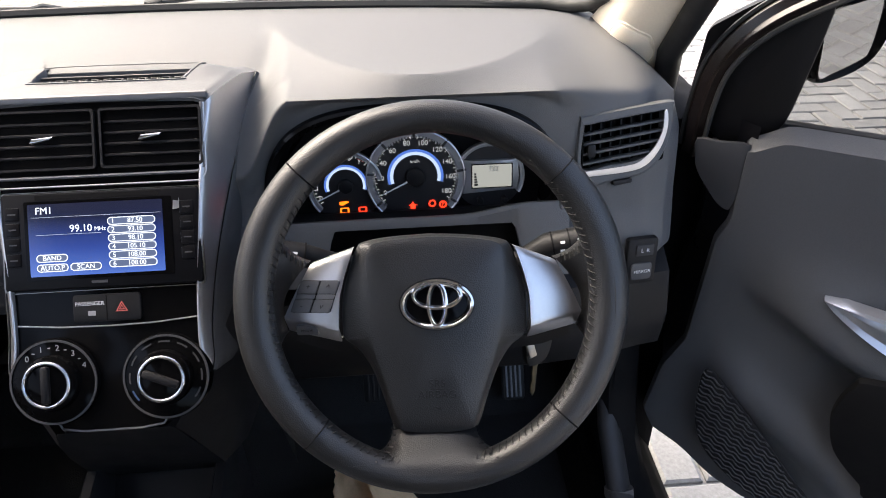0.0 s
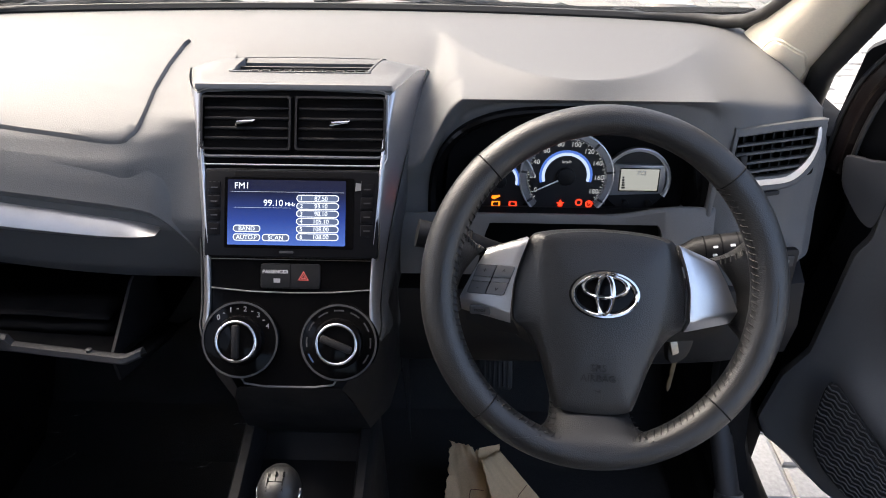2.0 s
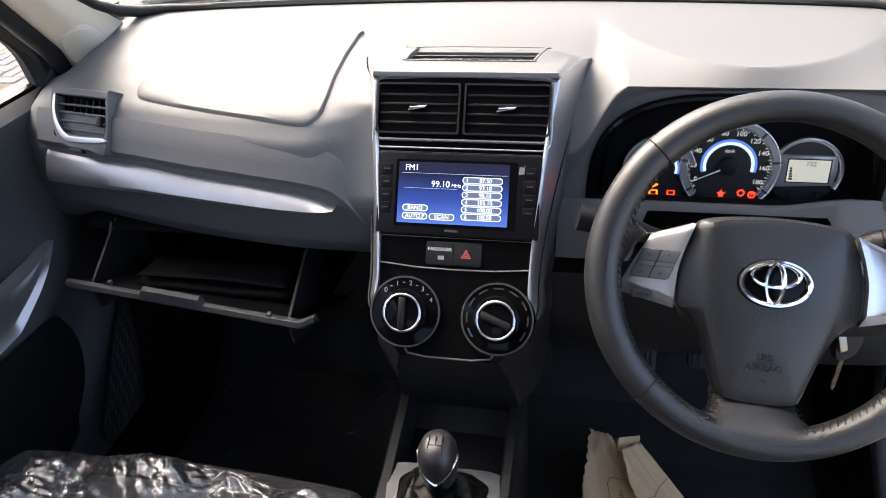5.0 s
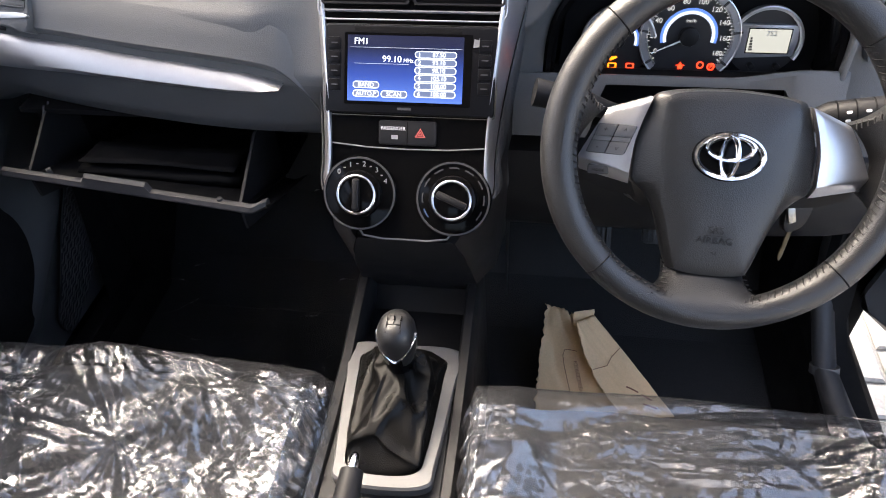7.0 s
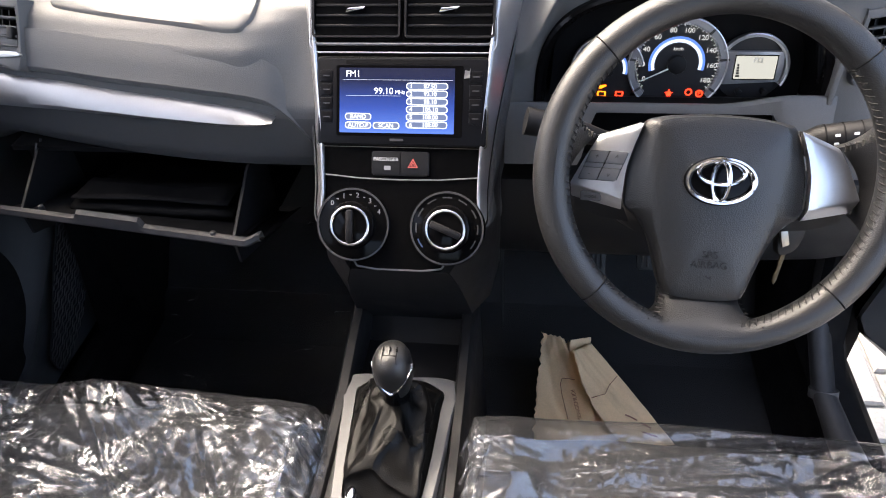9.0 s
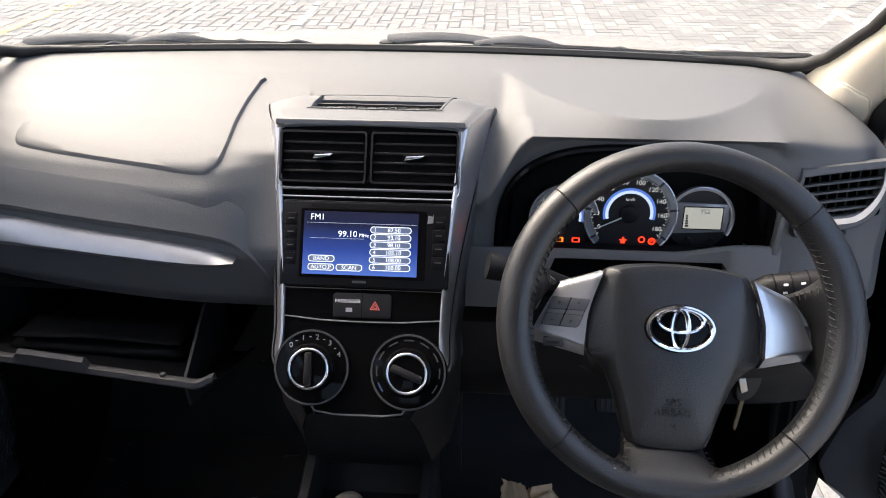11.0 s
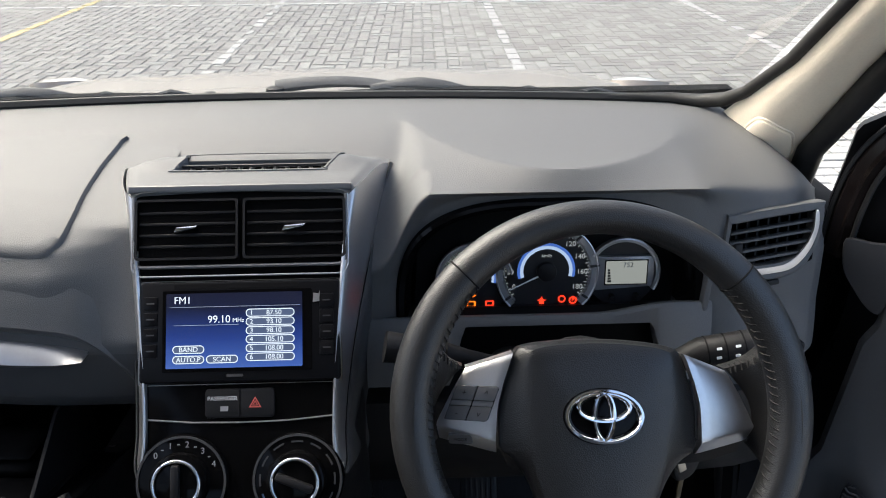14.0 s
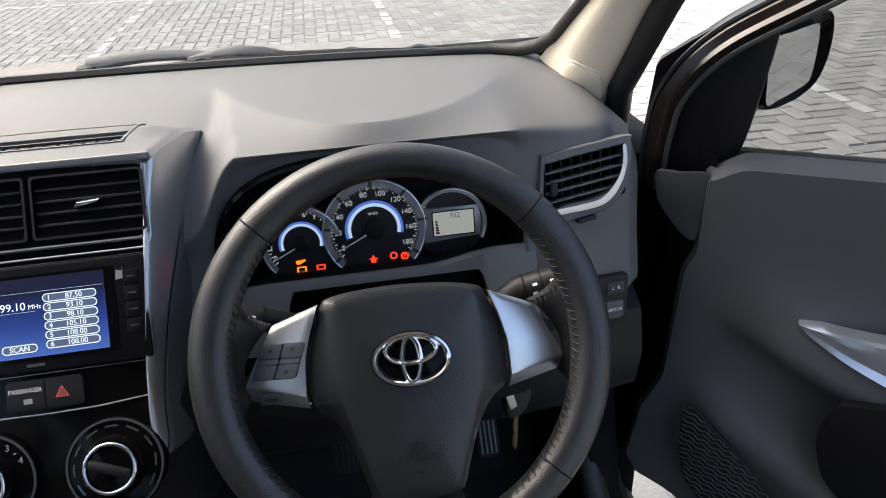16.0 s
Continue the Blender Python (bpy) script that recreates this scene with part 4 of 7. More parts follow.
k1, m1 = dial(-0.058, -0.192)
bm = B()
box(bm, (-0.0045, -0.020, 0.022), (0.0045, 0.020, 0.030), 0.003)
part("grip", bm, BLACK, k1, m=m1)
for i, txt in enumerate(("0", "1", "2", "3", "4")):
    a = radians(135 - 27 * i)
    words("number", txt, 0.0088, GREYPRINT, k1, m1 @ shift(0.0372 * math.cos(a), 0.0372 * math.sin(a), 0.0085))
    if i:
        b = a + radians(13.5)
        bm = B()
        box(bm, (-0.0014, -0.0005, 0), (0.0014, 0.0005, 0.0003))
        part("tick", bm, GREYPRINT, k1, m=m1 @ shift(0.0372 * math.cos(b), 0.0372 * math.sin(b), 0.0085))
k2, m2 = dial(0.0605, -0.193)
bm = B()
box(bm, (-0.020, -0.0045, 0.022), (0.020, 0.0045, 0.030), 0.003)
part("grip", bm, BLACK, k2, m=m2 @ pose(0, 0, 0, 0, 0, -22))
for i in range(9):
    a = radians(210 - 30 * i)
    bm = B()
    ring(bm, (0, 0), 0.0375, 0.0392, 0.008, 0.0086, math.degrees(a) - 9, math.degrees(a) + 9, 6)
    part("tick", bm, material("blue_print", (0.05, 0.09, 0.2), 0.5) if i == 0 else DIALRING, k2, m=m2)

# ---- head unit ----
unit = thing("head_unit", "black touchscreen car radio showing an FM station", "car radio", STACK @ Vector((0, -0.09, 0)))
part("bezel", prism(B(), rrect(-0.104, 0.105, -0.093, 0.012, 0.004), -0.002, 0.006, 0.002), SATIN, unit, m=STACK)
bm = B()
o = rrect(-0.106, 0.107, -0.0955, 0.0135, 0.005)
loft(bm, [[(x, y, -0.001) for x, y in o], [(x, y, 0.003) for x, y in o], [(x * 0.985, y * 0.985 - 0.0006, 0.003) for x, y in o]], close_v=True)
part("trim_edge", bm, STEEL, unit, m=STACK)
SCREEN = bpy.data.materials.new("radio_screen")
SCREEN.use_nodes = True
nt = SCREEN.node_tree
b = nt.nodes["Principled BSDF"]
b.inputs["Base Color"].default_value, b.inputs["Roughness"].default_value = (0.01, 0.01, 0.015, 1), 0.12
co, sep, ramp = nt.nodes.new("ShaderNodeTexCoord"), nt.nodes.new("ShaderNodeSeparateXYZ"), nt.nodes.new("ShaderNodeValToRGB")
nt.links.new(co.outputs["Generated"], sep.inputs[0])
nt.links.new(sep.outputs["Z"], ramp.inputs[0])
els = ramp.color_ramp.elements
els[0].position, els[0].color = 0.0, (0.055, 0.12, 0.42, 1)
els[1].position, els[1].color = 1.0, (0.004, 0.006, 0.02, 1)
e = els.new(0.40)
e.color = (0.014, 0.04, 0.22, 1)
e = els.new(0.78)
e.color = (0.004, 0.008, 0.035, 1)
nt.links.new(ramp.outputs[0], b.inputs["Emission Color"])
b.inputs["Emission Strength"].default_value = GLOW * 0.75
part("screen_glass", prism(B(), rrect(-0.080, 0.076, -0.082, 0.003, 0.002), 0.004, 0.0064), PIANO, unit, m=STACK)
screen = part("screen", prism(B(), rrect(-0.076, 0.066, -0.078, 0.0, 0.001), 0.005, 0.0068), SCREEN, unit, "lit blue radio screen", m=STACK)
LIT = glowing("lit_white", (0.80, 0.86, 0.95), 0.85)
LITDIM = glowing("lit_grey", (0.30, 0.34, 0.42), 1.0)
Z0 = 0.0069
words("lettering", "FM1", 0.0105, LIT, screen, STACK @ shift(-0.059, -0.0075, Z0))
words("lettering", "99.10", 0.0108, LIT, screen, STACK @ shift(-0.021, -0.0278, Z0))
words("lettering", "MHz", 0.0064, LIT, screen, STACK @ shift(-0.0008, -0.029, Z0))
for y, x0, x1 in ((-0.0335, -0.068, 0.0), (-0.0145, -0.072, 0.064)):
    bm = B()
    box(bm, (x0, y, Z0), (x1, y + 0.0004, Z0 + 0.0002))
    part("rule", bm, LITDIM, screen, m=STACK)


def key(x0, x1, yc, text, lead=""):
    bm = B()
    prism(bm, rrect(x0, x1, yc - 0.0042, yc + 0.0042, 0.004), Z0 - 0.0002, Z0 + 0.0002)
    k = part("soft_key", bm, glass_key, screen, m=STACK)
    bm = B()
    o = rrect(x0, x1, yc - 0.0042, yc + 0.0042, 0.004)
    i4 = rrect(x0 + 0.0009, x1 - 0.0009, yc - 0.0033, yc + 0.0033, 0.0032)
    loft(bm, [[(x, y, Z0 + 0.0003) for x, y in o], [(x, y, Z0 + 0.0003) for x, y in i4]], close_v=True)
    part("outline", bm, LIT, k, m=STACK)
    words("lettering", text, 0.0072, LIT, k, STACK @ shift((x0 + x1) / 2 + (0.004 if lead else 0), yc - 0.0002, Z0 + 0.0005))
    if lead:
        words("lettering", lead, 0.0072, LIT, k, STACK @ shift(x0 + 0.006, yc - 0.0002, Z0 + 0.0005))


glass_key = glowing("lit_key", (0.055, 0.075, 0.14), 1.0)
for i, f in enumerate(("87.50", "93.10", "98.10", "105.10", "108.00", "108.00")):
    key(0.007, 0.058, -0.0215 - 0.0092 * i, f, str(i + 1))
key(-0.069, -0.036, -0.0585, "BAND")
key(-0.069, -0.036, -0.0690, "AUTO.P")
key(-0.034, -0.001, -0.0690, "SCAN")
for x in (-0.0925, 0.0915):
    for i in range(4):
        bm = B()
        prism(bm, rrect(x - 0.0075, x + 0.0075, -0.017 - 0.0165 * i, -0.003 - 0.0165 * i, 0.0012), 0.005, 0.0068, 0.0006)
        bt = part("button", bm, SATIN, unit, m=STACK)
        bm = B()
        box(bm, (x - 0.004, -0.0105 - 0.0165 * i, 0.0068), (x + 0.004, -0.009 - 0.0165 * i, 0.0071))
        part("mark", bm, DIALRING, bt, m=STACK)
bm = B()
box(bm, (-0.068, 0.0045, 0.005), (0.062, 0.0095, 0.0063))
part("disc_slot", bm, MATT, unit, m=STACK)
bm = B()
prism(bm, [(0.077, -0.012), (0.084, -0.011), (0.0845, 0.0005), (0.0835, -0.003), (0.078, -0.002)], 0.0064, 0.0072)
part("sticker", bm, SILVER, unit, "torn clear film tab", m=STACK)
bm = B()
prism(bm, rrect(-0.013, 0.004, -0.0876, -0.0846, 0.001), 0.006, 0.0067)
part("maker_mark", bm, DIALRING, unit, m=STACK)

# ---- instrument cluster ----
CL = frame_of((0.352, 0.750, 0.993), (1, 0, 0), (0, 0.18, 0.983))
cluster = thing("instrument_cluster", "instrument cluster with three dials and red warning lamps", "instrument cluster", (0.352, 0.75, 0.95))
DIALFACE = material("dial_face", (0.012, 0.012, 0.014), 0.5, var=0.1)
RINGGREY = material("dial_ring", (0.36, 0.36, 0.37), 0.35, metal=0.5, var=0.05)
BLUE = glowing("dial_blue", (0.07, 0.16, 0.55), 0.62)
PALE = glowing("dial_pale", (0.48, 0.60, 0.86), 0.62)
NUM = glowing("dial_numbers", (0.75, 0.78, 0.82), 0.32)
bm = B()
prism(bm, [(-0.165, -0.048), (0.16, -0.048), (0.165, 0.02), (0.13, 0.075), (0.0, 0.095), (-0.12, 0.08), (-0.16, 0.03)], -0.02, -0.006)
part("back_plate", bm, MATT, cluster, m=CL)


def gauge(cx, cy, r, a0, a1, rim, ticks, arc_r):
    g = part("dial", disc(B(), (cx, cy), r, -0.008, -0.003, 56), DIALFACE, cluster, m=CL)
    part("rim", ring(B(), (cx, cy), r - rim, r, -0.004, 0.004, a0, a1, 64), RINGGREY, g, "silver dial rim", m=CL)
    bm = B()
    tube(bm, [(cx + (r - 0.0008) * math.cos(radians(a0 + (a1 - a0) * i / 64)), cy + (r - 0.0008) * math.sin(radians(a0 + (a1 - a0) * i / 64)), 0.0045) for i in range(65)], 0.0013, 6)
    part("rim_edge", bm, SILVER, g, "bright rim edge", m=CL)
    if arc_r:
        part("lit_arc", ring(B(), (cx, cy), arc_r * 0.83, arc_r * 0.95, -0.0032, -0.0026, -14, 196, 40), PALE, g, "glowing blue arc", m=CL)
        part("lit_arc", ring(B(), (cx, cy), arc_r * 0.95, arc_r * 1.05, -0.0032, -0.0028, -14, 196, 40), BLUE, g, "glowing blue arc", m=CL)
        part("hub", disc(B(), (cx, cy), arc_r * 0.36, -0.003, 0.004, 24, 0.002), BLACK, g, m=CL)
    for i in range(ticks):
        a = radians(a0 + 8 + (a1 - a0 - 16) * i / (ticks - 1))
        long = 0.0035 if i % 2 else 0.0055
        bm = B()
        box(bm, (r - rim - long, -0.0005, 0), (r - rim - 0.0003, 0.0005, 0.0003))
        part("tick", bm, NUM, g, m=CL @ shift(cx, cy, -0.0029) @ pose(0, 0, 0, 0, 0, math.degrees(a)))
    return g


tach = gauge(-0.090, -0.008, 0.048, 10, 222, 0.006, 29, 0.0265)
speed = gauge(0.0, 0.0, 0.0635, -44, 224, 0.0085, 55, 0.0345)
fuel = gauge(0.095, -0.003, 0.0455, -30, 150, 0.005, 2, 0)
for i in range(10):
    a = radians(207 - 26.2 * i)
    words("number", str(20 * i), 0.0092, NUM, speed, CL @ shift(0.0450 * math.cos(a), 0.0450 * math.sin(a), -0.0028))
words("lettering", "km/h", 0.0062, NUM, speed, CL @ shift(0, 0.020, -0.0028))
for i in range(8):
    a = radians(205 - 21 * i)
    words("number", str(i), 0.0085, NUM, tach, CL @ shift(-0.090 + 0.0365 * math.cos(a), -0.008 + 0.0365 * math.sin(a), -0.0028))
for (cx, cy), ln, g in (((0, 0), 0.050, speed), ((-0.090, -0.008), 0.040, tach)):
    bm = B()
    prism(bm, [(0.0, -0.0012), (ln, -0.0005), (ln, 0.0005), (0.0, 0.0012)], 0, 0.001)
    part("needle", bm, WHITE, g, "white needle", m=CL @ shift(cx, cy, 0.002) @ pose(0, 0, 0, 0, 0, 206))
for i in range(64):
    bm = B()
    box(bm, (0.0525, -0.0009, -0.003), (0.0560, 0.0009, 0.003))
    part("rim_tooth", bm, RINGGREY, speed, m=CL @ pose(0, 0, 0, 0, 0, 222 - 264 * i / 63))
REDMARK = material("red_mark", (0.30, 0.02, 0.02), 0.5, var=0.05)
bm = B()
ring(bm, (-0.090, -0.008), 0.0385, 0.0425, -0.0029, -0.0026, 50, 66, 6)
part("red_zone", bm, REDMARK, tach, "red zone", m=CL)
for i in range(7):
    a = radians(214 - 41.3 * i)
    bm = B()
    box(bm, (0.0535, -0.0016, 0.003), (0.0655, 0.0016, 0.0055), 0.0006, 1)
    part("rim_clip", bm, DIALRING, speed, m=CL @ pose(0, 0, 0, 0, 0, math.degrees(a)))
bm = B()
prism(bm, [(0.061, -0.025), (0.131, -0.021), (0.134, -0.004), (0.132, 0.0185), (0.062, 0.0185), (0.0645, -0.004)], -0.003, 0.003, 0.0008)
part("display_frame", bm, RINGGREY, fuel, m=CL)
LCD = glowing("pale_display", (0.52, 0.53, 0.50), 0.40)
bm = B()
prism(bm, rrect(0.0715, 0.1255, -0.0185, 0.0145, 0.001), 0.002, 0.0032)
part("display_edge", bm, MATT, fuel, m=CL)
bm = B()
prism(bm, rrect(0.0730, 0.1240, -0.0170, 0.0130, 0.001), 0.002, 0.0034)
lcd = part("display", bm, LCD, fuel, "pale grey trip display", m=CL)
words("number", "752", 0.0088, GREYPRINT, lcd, CL @ shift(0.1005, 0.0075, 0.0036))
for i in range(5):
    bm = B()
    box(bm, (0.0755, -0.0145 + 0.0036 * i, 0.0034), (0.080 - 0.0005 * i, -0.0119 + 0.0036 * i, 0.0037))
    part("fuel_bar", bm, BLACK, lcd, m=CL)
for x in (0.083, 0.115):
    part("trip_knob", disc(B(), (x, -0.035), 0.004, -0.003, 0.008, 16, 0.001), BLACK, cluster, m=CL)
REDLIT = glowing("lamp_red", (1.0, 0.035, 0.012), 1.5)
AMBER = glowing("lamp_amber", (1.0, 0.16, 0.008), 1.4)


def lamp(x, y, outline, mat, hollow=False):
    bm = B()
    if hollow:
        loft(bm, [[(p * k, q * k, 0.0) for p, q in outline] for k in (1.0, 0.62)], close_v=True)
    else:
        prism(bm, outline, 0, 0.0003)
    return part("warning_lamp", bm, mat, cluster, "lit warning lamp", m=CL @ shift(x, y, -0.0022))


rect = rrect(-0.0055, 0.0055, -0.0035, 0.0035, 0.001, 2)
lamp(-0.094, -0.0315, [(-0.006, -0.002), (-0.002, -0.003), (0.006, 0.001), (0.005, 0.003), (-0.006, 0.002)], AMBER)
lamp(-0.094, -0.0415, rrect(-0.006, 0.006, -0.004, 0.004, 0.0015, 2), AMBER, True)
lamp(-0.0705, -0.041, rect, REDLIT, True)
lamp(-0.005, -0.0385, [(-0.006, 0.0), (-0.002, 0.001), (0, 0.005), (0.002, 0.001), (0.006, 0.0), (0.003, -0.001), (0.003, -0.005), (-0.003, -0.005), (-0.003, -0.001)], REDLIT)
lamp(0.0205, -0.0375, [(0.005 * math.cos(i), 0.005 * math.sin(i)) for i in [k * math.pi / 6 for k in range(12)]], REDLIT, True)
lamp(0.0345, -0.0395, [(0.0052 * math.cos(i), 0.0052 * math.sin(i)) for i in [k * math.pi / 6 for k in range(12)]], REDLIT, True)
words("warning_lamp", "P", 0.0065, REDLIT, cluster, CL @ shift(0.0345, -0.0395, -0.002))

# ---- steering wheel ----
wheel = thing("steering_wheel", "black leather steering wheel with silver spokes, turned slightly", "steering wheel", WHEEL @ Vector((0, 0, -0.06)))
R, RR = 0.172, 0.0160


def grip(a):
    """Thickness of the grip and the radius of its middle line: it swells beside the spokes."""
    r = 0.0156 + 0.0034 * abs(math.cos(a)) ** 1.5
    return r, 0.1883 - r


def on_rim(a, t, off=0.0):
    r, mid_r = grip(a)
    q = mid_r + (r + off) * math.cos(t)
    return Vector((q * math.cos(a), q * math.sin(a), (0.0172 + off) * math.sin(t)))


bm = B()
loft(bm, [[on_rim(2 * math.pi * i / 128, 2 * math.pi * j / 20) for j in range(20)] for i in range(128)], close_u=True, close_v=True)
rim = part("rim", bm, LEATHER, wheel, "stitched black leather rim", m=WHEEL)
for deg in (44.5, 136, 228, 317):
    bm = B()
    tube(bm, [on_rim(radians(deg), 2 * math.pi * j / 24, 0.0001) for j in range(24)], 0.0008, 6, closed=True)
    part("seam", bm, MATT, rim, m=WHEEL)
# stitches along the inner edge of the grip
bm = B()
for i in range(132):
    a = 2 * math.pi * i / 132
    if 44 < math.degrees(a) < 136:
        continue
    p, q = on_rim(a, radians(142), 0.0002), on_rim(a + 0.024, radians(172), 0.0002)
    tube(bm, [p, (p + q) / 2 + Vector((-0.0016 * math.cos(a), -0.0012 * math.sin(a), 0.0009)), q], 0.0007, 5)
part("stitching", bm, THREAD, rim, m=WHEEL)
OUTER = ((0.040, 0.059), (0.068, 0.0545), (0.0765, 0.048), (0.0845, 0.026), (0.0905, 0.002), (0.0915, -0.030), (0.089, -0.041), (0.0765, -0.051), (0.066, -0.066), (0.058, -0.084), (0.050, -0.108), (0.044, -0.127), (0.036, -0.1345))
FACET = ((0.037, 0.054), (0.058, 0.050), (0.0650, 0.043), (0.0675, 0.026), (0.068, 0.004), (0.066, -0.022), (0.063, -0.038), (0.060, -0.050), (0.055, -0.066), (0.049, -0.084), (0.0425, -0.106), (0.037, -0.121), (0.031, -0.128))


def both_sides(half, top, low):
    """A closed outline from its right half."""
    return smooth_outline([(0, top)] + list(half) + [(0, low)] + [(-x, y) for x, y in half[::-1]], 4)


edge_o, face_o = both_sides(OUTER, 0.061, -0.137), both_sides(FACET, 0.056, -0.1305)
bm = B()
rows = [[(0.002 + x * k, y * k - 0.02 * (1 - k), z) for x, y in o] for o, k, z in ((edge_o, 0.97, -0.065), (edge_o, 1.0, -0.032), (edge_o, 0.995, -0.0255), (edge_o, 0.978, -0.0228), (face_o, 1.03, -0.0130), (face_o, 0.985, -0.0112), (face_o, 0.90, -0.0095), (face_o, 0.7, -0.0072), (face_o, 0.45, -0.0058), (face_o, 0.2, -0.0052), (face_o, 0.02, -0.005))]
loft(bm, rows, close_v=True, caps=True)
pad = part("airbag_pad", bm, LEATHER, wheel, "grained black airbag pad", m=WHEEL)
# maker's badge as plain chrome ovals on a dark oval
BM_ = WHEEL @ shift(0.003, -0.006, -0.0044) @ pose(0, 0, 0, -3) @ Matrix.Diagonal((0.95, 0.95, 1, 1))


def oval(cx, cy, a, b, r, mat, n=40, z=0.0015):
    bm = B()
    tube(bm, [(cx + a * math.cos(2 * math.pi * i / n), cy + b * math.sin(2 * math.pi * i / n), z) for i in range(n)], r, 8, closed=True, flat=0.6)
    return part("badge_ring", bm, mat, badge, m=BM_)


badge = part("badge", prism(B(), [(0.0385 * math.cos(2 * math.pi * i / 40), 0.0268 * math.sin(2 * math.pi * i / 40)) for i in range(40)], -0.012, 0.0, 0.001), PIANO, pad, "dark oval badge with chrome rings", m=BM_)
oval(0, 0, 0.0342, 0.0226, 0.0042, CHROME)
oval(0, 0.0085, 0.0235, 0.0120, 0.0034, CHROME)
oval(0, 0.0, 0.0085, 0.0206, 0.0034, CHROME)
# black for button print, and for the pad's embossing, whose shade it paints
PRINT_SHADE = material("print_and_emboss_shade", (0.004, 0.004, 0.0042), 0.7, var=0.1, scale=60)
words("lettering", "SRS", 0.0108, PRINT_SHADE, pad, WHEEL @ shift(0.002, -0.0835, -0.0058) @ pose(0, 0, 0, 2.5), 0.0006)
words("lettering", "AIRBAG", 0.0108, PRINT_SHADE, pad, WHEEL @ shift(0.002, -0.0945, -0.0066) @ pose(0, 0, 0, 4), 0.0006)
bm = B()
box(bm, (-0.012, -0.0003, 0), (0.012, 0.0003, 0.0004))
part("rule", bm, PRINT_SHADE, pad, m=WHEEL @ shift(0.002, -0.089, -0.0056))
bm = B()
prism(bm, [(-0.005, 0.002), (0.002, -0.002), (0.006, -0.004), (0.006, 0.004), (0.002, 0.001), (-0.003, 0.0035)], 0, 0.0009)
part("horn_mark", bm, PRINT_SHADE, pad, m=WHEEL @ shift(0.002, -0.108, -0.0078) @ pose(0, 0, 0, 5) @ Matrix.Scale(0.6, 4))
IN_EDGE = ((0.0, (0.0790, 0.0480)), (0.30, (0.0878, 0.022)), (0.55, (0.0932, 0.000)), (0.80, (0.0945, -0.031)), (1.0, (0.0925, -0.0445)))
OUT_EDGE = ((0.0, (0.122, 0.0325)), (0.30, (0.133, 0.013)), (0.55, (0.1415, -0.004)), (0.80, (0.1485, -0.0190)), (1.0, (0.1455, -0.034)))


def on_edge(table, v):
    return Vector((along([(a, p[0]) for a, p in table], v), along([(a, p[1]) for a, p in table], v), 0))


def on_spoke(s, u, v, off=0.0):
    """A point of a silver spoke: u from the pad outwards, v from its upper to its lower edge."""
    p = on_edge(IN_EDGE, v).lerp(on_edge(OUT_EDGE, v), u)
    z = mixed(-0.0165, -0.0300, u) - 0.013 * (max(0, v - 0.80) / 0.20) ** 1.3 - 0.0018 * (max(0, 0.06 - v) / 0.06) + 0.0015 * math.sin(math.pi * min(1, v / 0.8))
    return Vector((0.002 + s * p.x, p.y, z + off))


